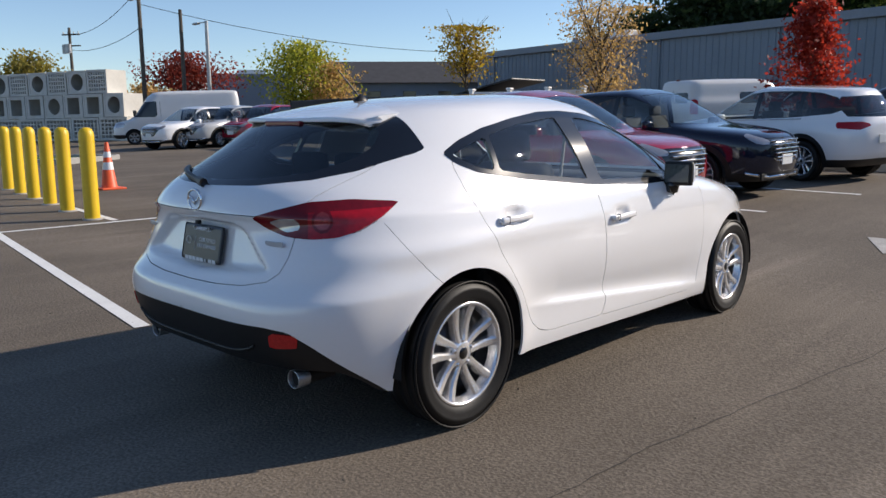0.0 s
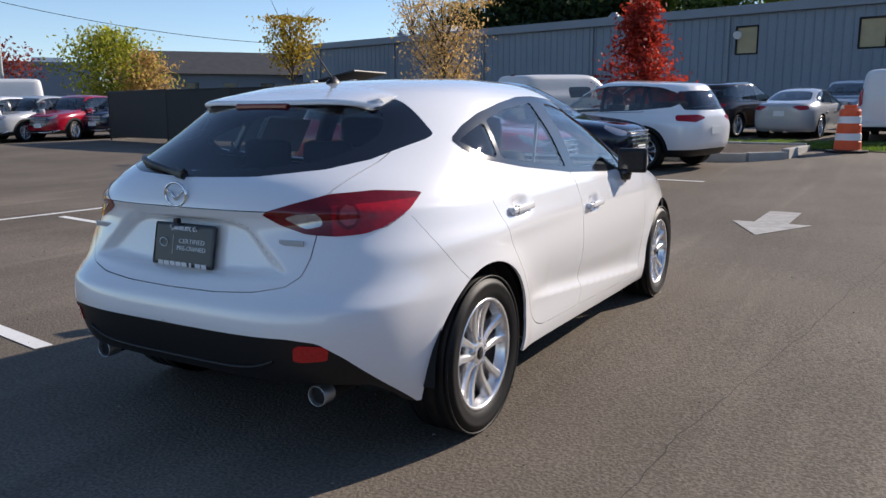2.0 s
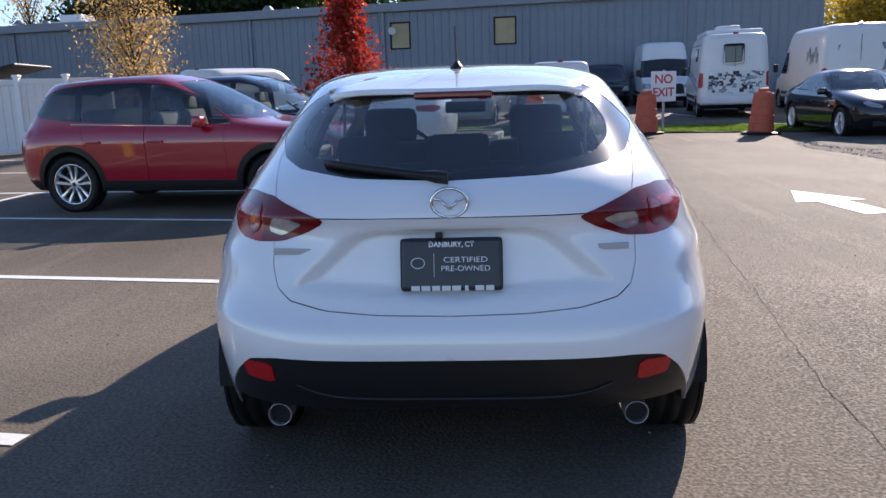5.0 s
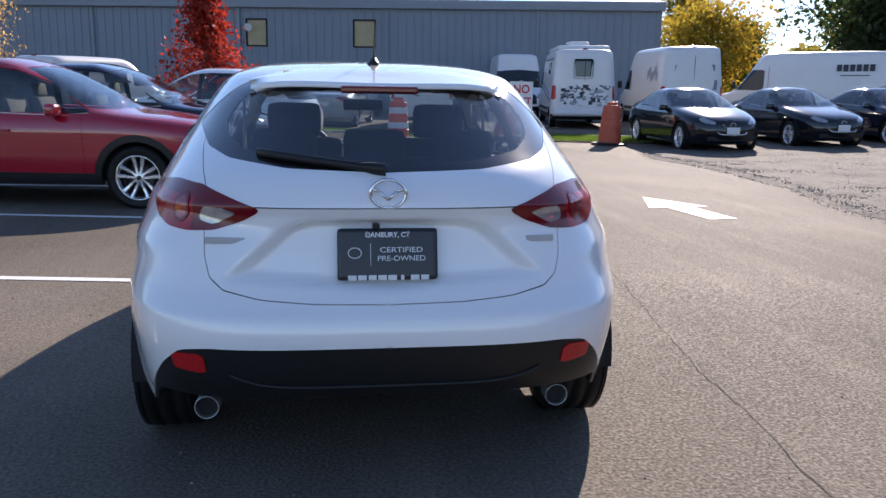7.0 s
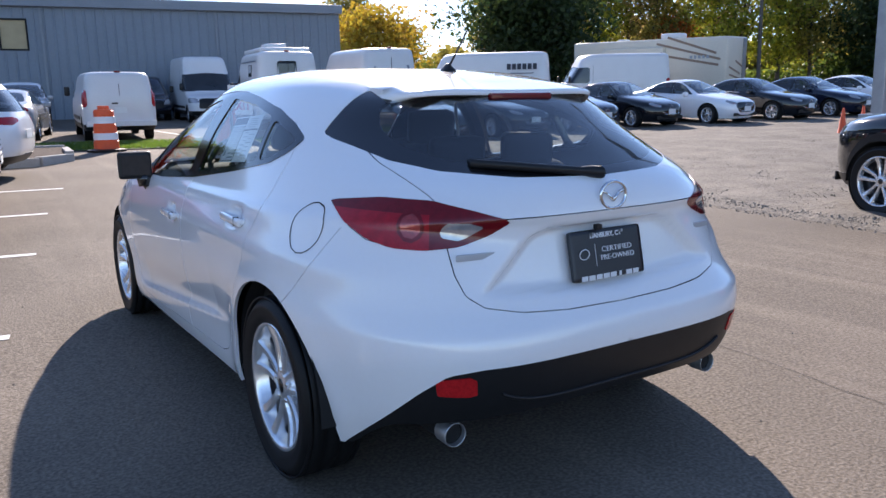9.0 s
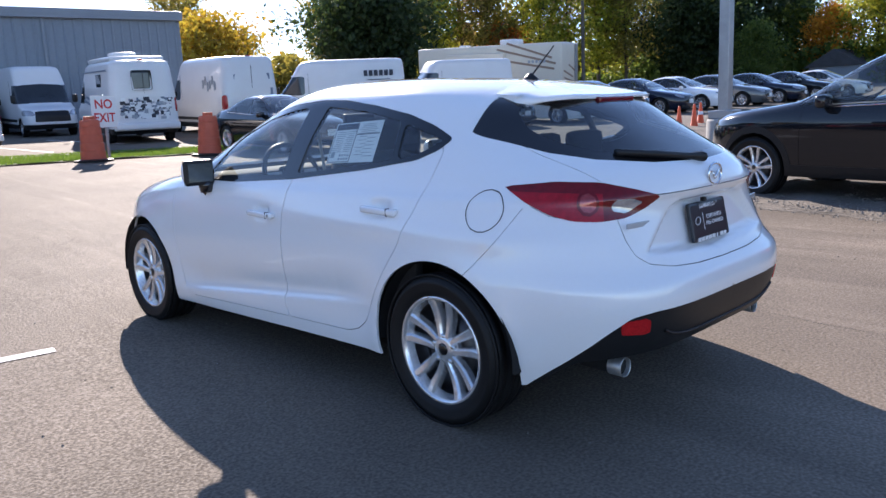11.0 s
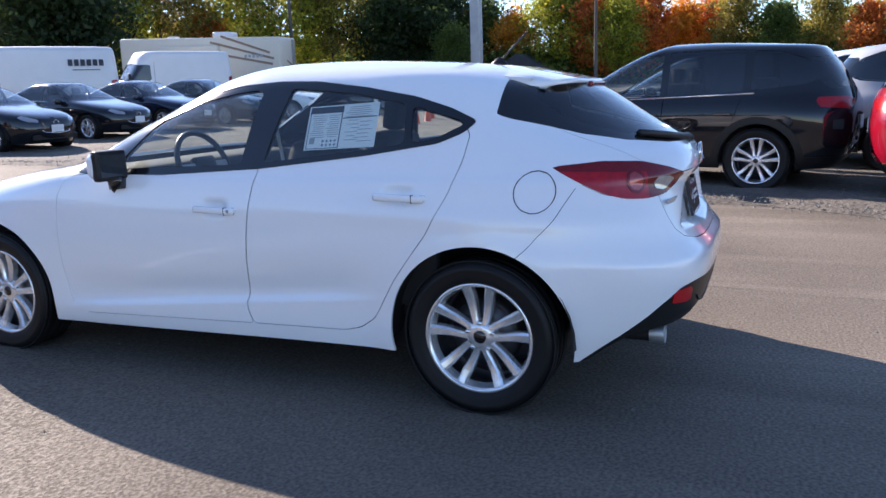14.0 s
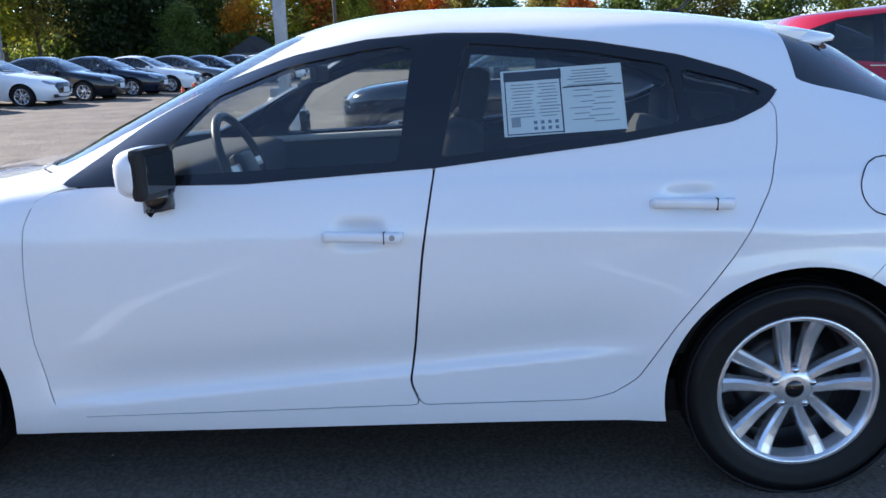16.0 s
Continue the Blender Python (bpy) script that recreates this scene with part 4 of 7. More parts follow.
def window_sheet():
    """Price sheet behind the left rear window: a paper with printed bars."""
    root = empty("window_sticker", "white printed sales sheet taped inside the rear side window", "sticker")
    xa, xb = skin_x(0.66, 1.05), skin_x(0.66, 1.26)
    lean = math.degrees(math.atan2(xa - xb, 0.21))
    m = Matrix.Translation((-(xa + xb) / 2 + 0.022, 0.655, 1.155)) @ pose(0, 0, 0, 90, 0, -90) @ pose(0, 0, 0, -lean, 0, 2.5)
    root.matrix_basis = m

    def bar(name, x, y, w, h, mt, z=0.0012):
        part(name, box((w, h, 0.0008), (x, y, z)), mt, root)
    bar("sheet", 0, 0, 0.345, 0.205, M["paper"], 0)
    bar("header", -0.082, 0.082, 0.165, 0.030, M["ink"])
    bar("rule", -0.004, 0.0, 0.004, 0.200, M["ink"])
    bar("left_rule", -0.162, -0.015, 0.003, 0.165, M["ink"])
    bar("base_rule", -0.083, -0.097, 0.160, 0.003, M["ink"])
    bar("total_rule", 0.086, 0.038, 0.165, 0.004, M["ink"])
    rnd = random.Random(5)
    for i in range(11):
        bar("print_line", -0.120 + 0.01 * rnd.random(), 0.055 - 0.010 * i, 0.05 + 0.02 * rnd.random(), 0.003, M["greyink"])
        bar("print_line", -0.045 + 0.008 * rnd.random(), 0.055 - 0.010 * i, 0.04 + 0.02 * rnd.random(), 0.003, M["greyink"])
    for i in range(6):
        bar("print_line", 0.08, 0.088 - 0.009 * i, 0.09 + 0.06 * rnd.random(), 0.003, M["greyink"])
    for i in range(12):
        bar("print_line", 0.05 + 0.05 * (i % 2) + 0.02 * rnd.random(), 0.026 - 0.009 * i, 0.04 + 0.03 * rnd.random(), 0.003, M["greyink"])
    for i in range(8):
        bar("print_mark", -0.082 + 0.02 * (i % 4), -0.064 - 0.018 * (i // 4), 0.010, 0.010, M["decal"])
    bar("code_block", -0.137, -0.06, 0.026, 0.030, M["greyink"])


window_sheet()


# ---- other vehicles ----
def road_car(kind, name, label, paint_key, wheels="alloy", cladding=None, group=""):
    """A parked car of a kind, built at the origin: rear axle under x = y = 0, nose along +y."""
    car = empty(name, label, "car", group)
    if kind == "suv":
        H, W, wb, R = 1.68, 0.92, 2.70, 0.355
        sp = dict(a=curve((0.2, 0.84), (0.35, 0.89), (0.6, 0.915), (0.85, 0.92), (0.98, 0.895), (1.05, 0.86), (1.3, 0.79), (1.5, 0.715), (1.58, 0.665), (1.63, 0.575), (1.665, 0.39), (1.68, 0.0)),
                  yr=curve((0.2, -0.66), (0.35, -0.82), (0.5, -0.90), (0.75, -0.93), (0.98, -0.91), (1.06, -0.88), (1.3, -0.75), (1.5, -0.60), (1.58, -0.52), (1.62, -0.15), (1.66, 0.45), (1.68, 1.0)),
                  yf=curve((0.2, 3.42), (0.4, 3.58), (0.6, 3.62), (0.8, 3.60), (0.92, 3.50), (1.0, 3.25), (1.06, 2.75), (1.10, 2.42), (1.3, 2.02), (1.5, 1.62), (1.6, 1.34), (1.66, 1.12), (1.68, 1.02)))
        dlo = [(2.22, 1.06), (1.70, 1.40), (1.34, 1.54), (0.9, 1.575), (0.3, 1.57), (-0.18, 1.53), (-0.44, 1.44), (-0.62, 1.26), (-0.46, 1.17), (0.2, 1.11), (1.2, 1.07)]
        scr = [(-0.1, 1.11), (0.76, 1.11), (0.70, 1.30), (0.56, 1.565), (-0.1, 1.60)]
        back = [(-0.1, 1.10), (0.62, 1.12), (0.65, 1.28), (0.55, 1.455), (-0.1, 1.47)]
        tail, head, belt = [(0.30, 0.98), (0.55, 1.035), (1.15, 1.03), (1.12, 0.93), (0.60, 0.90)], [(0.42, 0.86), (0.95, 0.98), (1.0, 0.93), (0.80, 0.83), (0.5, 0.80)], 0.93
        grille, doors = [(-0.1, 0.90), (0.44, 0.90), (0.50, 0.80), (0.30, 0.55), (-0.1, 0.52)], [2.1, 1.05, 0.15]
        yc, yd = curve((0.2, 0.4), (1.5, 0.3), (1.6, 0.5), (1.68, 0.98)), curve((0.2, 2.2), (0.95, 2.2), (1.1, 1.85), (1.5, 1.2), (1.68, 1.0))
    elif kind == "sedan":
        H, W, wb, R = 1.445, 0.898, 2.725, 0.33
        sp = dict(a=curve((0.15, 0.82), (0.3, 0.87), (0.6, 0.895), (0.8, 0.89), (0.92, 0.85), (1.0, 0.80), (1.15, 0.735), (1.3, 0.65), (1.36, 0.58), (1.41, 0.45), (1.435, 0.25), (1.445, 0.0)),
                  yr=curve((0.15, -0.72), (0.35, -0.98), (0.6, -1.03), (0.9, -1.04), (1.0, -1.0), (1.04, -0.85), (1.07, -0.55), (1.15, -0.30), (1.3, 0.14), (1.38, 0.42), (1.43, 0.75), (1.445, 1.0)),
                  yf=curve((0.15, 3.42), (0.35, 3.56), (0.5, 3.60), (0.68, 3.56), (0.78, 3.40), (0.86, 3.10), (0.93, 2.70), (0.97, 2.40), (1.1, 2.10), (1.3, 1.62), (1.38, 1.40), (1.43, 1.18), (1.445, 1.02)))
        dlo = [(2.10, 0.96), (1.60, 1.24), (1.30, 1.345), (0.9, 1.365), (0.45, 1.32), (0.05, 1.17), (-0.12, 1.05), (0.3, 1.02), (1.2, 0.98)]
        scr = [(-0.1, 0.98), (0.70, 0.98), (0.62, 1.15), (0.50, 1.37), (-0.1, 1.395)]
        back = [(-0.1, 1.085), (0.60, 1.10), (0.56, 1.2), (0.46, 1.36), (-0.1, 1.385)]
        tail, head, belt = [(0.35, 0.93), (0.6, 0.96), (1.05, 0.95), (1.05, 0.85), (0.6, 0.82)], [(0.40, 0.70), (0.95, 0.80), (1.02, 0.76), (0.78, 0.68), (0.45, 0.65)], 0.80
        grille, doors = [(-0.1, 0.73), (0.38, 0.72), (0.46, 0.62), (0.34, 0.42), (-0.1, 0.40)], [2.15, 1.08, 0.18]
        yc, yd = curve((0.15, 0.4), (1.0, 0.4), (1.3, 0.7), (1.445, 0.98)), curve((0.15, 2.1), (0.9, 2.1), (1.05, 1.7), (1.35, 1.05), (1.445, 1.0))
    sp.update(p=curve((0.1, 4.5), (0.8, 4.0), (1.1, 3.0), (H, 2.6)), pf=curve((0.1, 3.2), (0.9, 3.0), (H, 3.0)), yc=yc, yd=yd)
    zs = np.concatenate([np.arange(0.2 if kind == "suv" else 0.15, H - 0.09, 0.032), np.linspace(H - 0.085, H, 12)])
    k = Skin(sp, zs, 22, 26, 18)
    wide = lambda P: P[:, 0] - 0.52
    behind, ahead = (lambda P: 0.3 - P[:, 1]), (lambda P: P[:, 1] - 1.1)
    F = k.F
    for yw in (0.0, wb):
        _, F = k.cut(F, arch(yw, R, R + 0.055))
    low = 0.27 if kind == "suv" else 0.21
    F, _ = k.cut(F, lambda P: P[:, 2] - low)
    tu = lambda P: np.stack([P[:, 0] + P[:, 1] - float(sp["yr"](0.9)), P[:, 2]], -1)
    hu = lambda P: np.stack([P[:, 0] + float(sp["yf"](0.6)) - P[:, 1], P[:, 2]], -1)
    F_w, F = k.cut(F, region(rounded(dlo), SIDE, wide))
    F_s, F = k.cut(F, region(np.array(scr), REAR, ahead))
    F_b, F = k.cut(F, region(np.array(back), REAR, behind))
    F_t, F = k.cut(F, region(rounded(tail), tu, lambda P: -0.3 - P[:, 1]))
    F_h, F = k.cut(F, region(rounded(head), hu, lambda P: P[:, 1] - 2.7))
    F_g, F = k.cut(F, region(np.array(grille), REAR, lambda P: P[:, 1] - 2.8))
    clad = []
    if cladding:
        parts = []
        for yw in (0.0, wb):
            c, F = k.cut(F, arch(yw, R, R + 0.13))
            parts += c
        c, F = k.cut(F, lambda P: 0.40 - P[:, 2])
        clad = parts + c
    edges = []
    for n, (y1, y0) in (("front_door", (doors[0], doors[1])), ("rear_door", (doors[1], doors[2]))):
        reg = region(rounded([(y1, belt + 0.22), (y1 + 0.02, 0.5), (y1, 0.34), (y0 + (0.02 if n == "front_door" else 0.30), 0.34), (y0 + (0.02 if n == "front_door" else 0.16), 0.62), (y0, belt + 0.22)], 1, 0.05), SIDE, wide)
        fd, F = k.cut(F, reg)
        fd, _ = k.cut(fd, shrunk(reg, 0.004))
        edges.append((n, fd))
    paint_ = M[paint_key]
    shell = list(k.F)
    k.panel("body", F, paint_, car, 0, 0.02)
    und, _ = k.cut(shell, lambda P: P[:, 2] - low)
    for f in (region(rounded(dlo), SIDE, wide), region(np.array(scr), REAR, ahead), region(np.array(back), REAR, behind)):
        _, und = k.cut(und, f)
    for yw in (0.0, wb):
        _, und = k.cut(und, arch(yw, R, R + 0.05))
    k.panel("inner_shell", und, M["gap"], car, -0.03, 0)
    if clad:
        k.panel("cladding", clad, M["plastic"], car, 0.004, 0.02, label="black plastic wheel arch cladding")
    k.panel("windscreen", F_s, M["glass"], car, -0.003, 0, label="clear reflecting windscreen")
    k.panel("rear_window", F_b, M["smoke"], car, -0.003, 0)
    k.panel("grille", F_g, M["piano"], car, -0.006, 0.03, label="black front grille")
    posts = []
    for y0 in (doors[1] - 0.03, doors[2] - 0.06):
        fore, F_w = k.cut(F_w, lambda P: P[:, 1] - y0)
        fore, post = k.cut(fore, lambda P: P[:, 1] - y0 - 0.085)
        F_w += fore
        posts.append(post)
    F_ws, F_wr = k.cut(F_w, lambda P: P[:, 1] - doors[1])
    # seats and dashboard seen through the panes
    sill = float(dlo[-1][1])
    for x in (-0.37, 0.37):
        se = part("front_seat", box((0.50, 0.50, 0.16), (x, 1.42, sill - 0.45), 0.05), M["seat"], car, "", True)
        part("backrest", box((0.48, 0.14, 0.56), (x, 1.12, sill - 0.13), 0.05, pose(0, 0, 0, 14, 0, 0)), M["seat"], se, "", True)
        part("headrest", box((0.26, 0.09, 0.17), (x, 1.03, sill + 0.23), 0.035, pose(0, 0, 0, 8, 0, 0)), M["seat"], se, "", True)
    part("rear_bench", box((1.2, 0.14, 0.62), (0, 0.18, sill - 0.12), 0.05, pose(0, 0, 0, 16, 0, 0)), M["seat"], car, "", True)
    part("dashboard", box((1.36, 0.44, 0.20), (0, 2.02, sill - 0.12), 0.06), M["seat"], car, "", True)
    part("cabin_floor", box((1.5, 2.8, 0.06), (0, 0.9, low + 0.24), 0.02), M["gap"], car)
    for side in ("right", "left"):
        s = 1 if side == "right" else -1
        for post in posts:
            k.panel("door_pillar", post, M["piano"], car, -0.001, 0.012, side)
        k.panel("front_glass", F_ws, M["glass"], car, -0.003, 0, side, "clear front door glass")
        k.panel("rear_glass", F_wr, M["smoke"], car, -0.003, 0, side, "smoked rear side glass")
        k.panel("tail_lamp", F_t, M["redlens"], car, 0.003, 0.02, side, "red tail lamp")
        k.panel("headlamp", F_h, M["clearlens"], car, 0.002, 0.02, side, "clear headlamp")
        for n, fd in edges:
            d = k.panel(n, fd, paint_, car, 0, 0.02, side)
            yh = (doors[1] + 0.16) if n == "front_door" else (doors[2] + 0.22)
            part("handle", box((0.04, 0.20, 0.028), (s * (float(sp["a"](belt - 0.06)) + 0.012), yh, belt - 0.06), 0.008), paint_, d)
        part("door_mirror", box((0.20, 0.12, 0.14), (s * (W + 0.03), doors[0] - 0.28, belt + 0.17), 0.04), paint_, car, "", True)
        part("belt_trim", box((0.02, 1.9, 0.014), (s * (float(sp["a"](dlo[-1][1])) + 0.003), 1.0, dlo[-1][1] - 0.008), 0.004, pose(0, 0, 0, -1.6 if kind == "suv" else -2.2, 0, 0)), M["chrome"], car, "chrome belt trim")
    for yw in (0.0, wb):
        for s in (1, -1):
            wheel(car, (s * (W - 0.125), yw, R), R, R - 0.105, 0.215, 5, 0.245, wheels, s < 0, True)
    wells(car, [(0.0, R), (wb, R)], R + 0.05, 0.5, W - 0.04)
    part("floor_pan", box((1.4, wb + 0.8, 0.16), (0, wb / 2, low + 0.1), 0.03), M["gap"], car)
    yn = float(sp["yf"](0.5))
    part("plate", box((0.30, 0.012, 0.15), (0, yn + 0.016, 0.52 if kind == "sedan" else 0.58), 0.006), M["paper"], car, "white dealer plate")
    part("rear_plate", box((0.30, 0.012, 0.15), (0, float(sp["yr"](0.72)) - 0.012, 0.74), 0.006), M["paper"], car)
    wing = bmesh.new()
    gz0, gh = grille[0][1], float(grille[3][1])
    for s in (1, -1):
        rod((s * 0.46, float(sp["yf"](gz0)) - 0.10, gz0 - 0.10), (s * 0.30, yn + 0.004, gh + 0.03), 0.011, seg=8, bm=wing)
        rod((s * 0.30, yn + 0.004, gh + 0.03), (0, yn + 0.012, gh), 0.011, seg=8, bm=wing)
    part("grille_trim", wing, M["chrome"], car, "chrome grille surround", True)
    for i in range(5 if kind == "suv" else 0):
        part("grille_bar", box((0.78 - 0.05 * i, 0.026, 0.020), (0, float(sp["yf"](0.86 - 0.06 * i)) + 0.0, 0.86 - 0.06 * i), 0.006), M["chrome"], car)
    part("lower_intake", box((1.1, 0.03, 0.10), (0, float(sp["yf"](0.34)) - 0.03, 0.34), 0.01), M["plastic"], car)
    em = bmesh.new()
    for i in range(14):
        a, b = 2 * math.pi * i / 14, 2 * math.pi * (i + 1) / 14
        zc = gz0 - 0.09
        rod((0.065 * math.cos(a), float(sp["yf"](zc)) + 0.012, zc + 0.05 * math.sin(a)), (0.065 * math.cos(b), float(sp["yf"](zc)) + 0.012, zc + 0.05 * math.sin(b)), 0.008, seg=6, bm=em)
    part("emblem", em, M["chrome"], car)
    return car


def ground_pose(x, y, heading):
    """Stands a car on the lot at (x, y), its nose turned heading degrees clockwise from +y, tilted with the ground."""
    h = radians(heading)
    fx, fy = math.sin(h), math.cos(h)
    z0, z1 = float(gz(x, y)), float(gz(x + 2.7 * fx, y + 2.7 * fy))
    z2 = float(gz(x + 0.8 * fy, y - 0.8 * fx))
    return pose(x, y, z0) @ pose(0, 0, 0, 0, 0, -heading) @ pose(0, 0, 0, math.degrees(math.atan2(z1 - z0, 2.7)), -math.degrees(math.atan2(z2 - z0, 0.8)), 0)


def repaint(car, key, label, old):
    """Gives a copied car its own colour."""
    for o in car.children_recursive:
        if o.type == "MESH" and o.data.materials[0].name == M[old].name:
            o.data = o.data.copy()
            o.data.materials[0] = M[key]
    car["label"] = label
    return car


# dark sedans in a row on the gravel edge, noses south
sedan = road_car("sedan", "sedan_car", "black four-door sedan parked nose out on the gravel", "black", "alloy", group="sedans on the gravel")
SED = [(8.55, 16.7, "black"), (11.75, 17.5, "black"), (14.6, 17.7, "navy"), (17.2, 17.6, "black"), (19.9, 16.9, "white"), (22.7, 16.5, "black"), (25.6, 16.2, "navy"), (28.4, 15.9, "white"), (31.4, 15.5, "grey"), (34.6, 15.2, "navy"), (37.6, 14.6, "black"), (40.6, 14.2, "white")]
names = dict(black="black", navy="dark navy", white="white", grey="grey")
for i, (x, y, c) in enumerate(SED):
    m = ground_pose(x, y, 181)
    if i == 0:
        sedan.matrix_basis = m
    else:
        o = copy_thing(sedan, m)
        if c != "black":
            repaint(o, c, names[c] + " four-door sedan parked nose out on the gravel", "black")

# sport utility cars
suv = road_car("suv", "suv_car", "black crossover car with black arch cladding parked on gravel", "black", "alloy", True, "parked crossovers")
suv.matrix_basis = ground_pose(6.93, -1.02, 10.4) @ Matrix.Diagonal((1.04, 1.04, 1.05, 1))


def more_suv(x, y, heading, key, label, lift=1.0):
    o = copy_thing(suv, ground_pose(x, y, heading))
    return repaint(o, key, label, "black") if key != "black" else o


more_suv(9.85, -1.2, 10.4, "navy", "dark navy crossover car parked beside a black one")
more_suv(5.85, -2.95, 187, "red", "bright red crossover car parked tail towards the black one")
more_suv(8.9, -2.6, 187, "silver", "silver crossover car in the back row")
more_suv(11.9, -2.3, 187, "white", "white crossover car in the back row")
more_suv(15.2, -2.6, 185, "red", "red crossover car far along the back row")
more_suv(18.4, -2.2, 185, "navy", "dark navy crossover car far along the back row")
small = more_suv(-4.93, 7.25, 97, "red", "deep red crossover car with black cladding in a marked stall")
small.matrix_basis = small.matrix_basis @ Matrix.Diagonal((0.95, 0.95, 0.95, 1))
nv = road_car("suv", "large_suv_car", "dark navy large crossover with chrome grille in a stall", "navy", "alloy", True, "parked crossovers")
lip = rod((-0.72, 3.36, 0.40), (-0.40, 3.55, 0.335), 0.022, seg=10)
rod((-0.40, 3.55, 0.335), (0.40, 3.55, 0.335), 0.022, seg=10, bm=lip)
rod((0.40, 3.55, 0.335), (0.72, 3.36, 0.40), 0.022, seg=10, bm=lip)
part("lower_lip", lip, M["chrome"], nv, "bright chrome lower bumper lip", True)
nv.matrix_basis = ground_pose(-4.75, 9.95, 97)
wv = copy_thing(nv, ground_pose(-1.45, 12.70, 290))
repaint(wv, "white", "white large crossover parked nose in beside the mulch bed", "navy")
bv = copy_thing(nv, ground_pose(-2.6, 22.6, 20))
repaint(bv, "brown", "dark brown crossover glinting in the sun by the lawn", "navy")
sv = copy_thing(nv, ground_pose(0.9, 32.2, 185))
repaint(sv, "silver", "silver crossover parked facing out by the grey building", "navy")
ss = copy_thing(sedan, ground_pose(-0.35, 22.6, 12))
repaint(ss, "silver", "silver sedan parked beyond the grass strip", "black")
ss["group"] = "cars by the building"
for x, y, h, c, lab in ((-27.5, 15.6, 165, "white", "white crossover beside the white van"), (-27.0, 16.9, 163, "silver", "silver crossover in the far row"), (-26.2, 18.2, 160, "red", "red crossover in the far row"), (-25.6, 19.9, 158, "navy", "dark navy crossover in the far row")):
    o = copy_thing(nv, ground_pose(x, y, h))
    if c != "navy":
        repaint(o, c, lab, "navy")
    else:
        o["label"] = lab


# ---- vans ----
def van(name, label, H, L, W, key, lower=0.0, nose=0.9, windows=True, side_glass=False, rear_panes=True):
    """A panel van at the origin: rear axle at y = 0, nose along +y."""
    v = empty(name, label, "van")
    ro, wb = 1.0, L - 1.95
    yf0 = wb + 0.95
    hood = 1.05 if H < 2.2 else 1.15
    sp = dict(a=curve((0.3, W - 0.05), (0.5, W), (1.1, W), (1.3, W - 0.01), (H * 0.72, W - 0.06), (H - 0.18, W - 0.12), (H - 0.08, W - 0.18), (H - 0.03, W - 0.3), (H - 0.005, W - 0.6), (H, 0.0)),
              yr=curve((0.3, -ro + 0.12), (0.45, -ro), (1.0, -ro), (H - 0.3, -ro + 0.07), (H - 0.1, -ro + 0.12), (H - 0.03, -ro + 0.25), (H, 0.6)),
              yf=curve((0.3, yf0 - 0.1), (0.5, yf0), (0.75, yf0 - 0.02), (hood - 0.12, yf0 - 0.18), (hood, yf0 - nose * 0.75), (hood + 0.08, yf0 - nose), (min(H - 0.35, 2.0), yf0 - nose - 0.62), (H - 0.12, yf0 - nose - 0.95), (H - 0.03, yf0 - nose - 1.3), (H, 0.7)),
              p=curve((0.3, 9), (H, 7)), pf=curve((0.3, 4), (H, 4)), yc=curve((0.3, 0.0), (H - 0.1, 0.0), (H, 0.6)), yd=curve((0.3, wb - 0.2), (hood, wb - 0.4), (H - 0.3, yf0 - nose - 1.4), (H - 0.03, yf0 - nose - 2.0), (H, 0.65)))
    zs = np.concatenate([np.arange(0.3, H - 0.2, 0.06), np.linspace(H - 0.19, H, 12)])
    k = Skin(sp, zs, 20, 20, 14)
    R = 0.34
    F = k.F
    for yw in (0.0, wb):
        _, F = k.cut(F, arch(yw, R, R + 0.07))
    top = min(H - 0.42, 1.98)
    yw0 = yf0 - nose
    F_d, F = k.cut(F, region(rounded([(yw0 + 0.02, hood + 0.12), (yw0 - 0.52, top - 0.02), (yw0 - 1.15, top), (yw0 - 1.15, hood + 0.10)]), SIDE, lambda P: P[:, 0] - 0.5))
    F_s, F = k.cut(F, region(np.array([(-0.1, hood + 0.14), (W - 0.16, hood + 0.14), (W - 0.24, top), (-0.1, top + 0.05)]), REAR, lambda P: P[:, 1] - 1.2))
    F_r, F_side = [], []
    if rear_panes:
        F_r, F = k.cut(F, region(rounded([(0.10, hood + 0.25), (W - 0.24, hood + 0.25), (W - 0.26, top), (0.10, top)]), REAR, lambda P: -0.3 - P[:, 1]))
    if side_glass:
        F_side, F = k.cut(F, region(rounded([(1.9, hood + 0.2), (1.9, top - 0.02), (0.9, top - 0.02), (0.9, hood + 0.2)]), SIDE, lambda P: P[:, 0] - 0.5))
    F_t, F = k.cut(F, region(np.array([(W - 0.13, 0.95), (W + 0.3, 0.95), (W + 0.3, 1.42), (W - 0.13, 1.42)]), REAR, lambda P: -0.72 - P[:, 1]))
    F_h, F = k.cut(F, region(np.array([(W - 0.42, hood - 0.35), (W + 0.2, hood - 0.33), (W + 0.2, hood - 0.10), (W - 0.30, hood - 0.14)]), REAR, lambda P: P[:, 1] - wb - 0.35))
    F_g, F = k.cut(F, region(np.array([(-0.1, 0.58), (W - 0.36, 0.58), (W - 0.40, hood - 0.16), (-0.1, hood - 0.16)]), REAR, lambda P: P[:, 1] - wb - 0.3))
    F_l, F = k.cut(F, lambda P: 0.48 - P[:, 2])
    k.panel("body", F, M[key], v, 0, 0.02)
    k.panel("lower_trim", F_l, M["plastic"], v, 0, 0.02)
    k.panel("windscreen", F_s, M["darkglass"], v, -0.004, 0.01)
    k.panel("grille", F_g, M["plastic"], v, -0.004, 0.02)
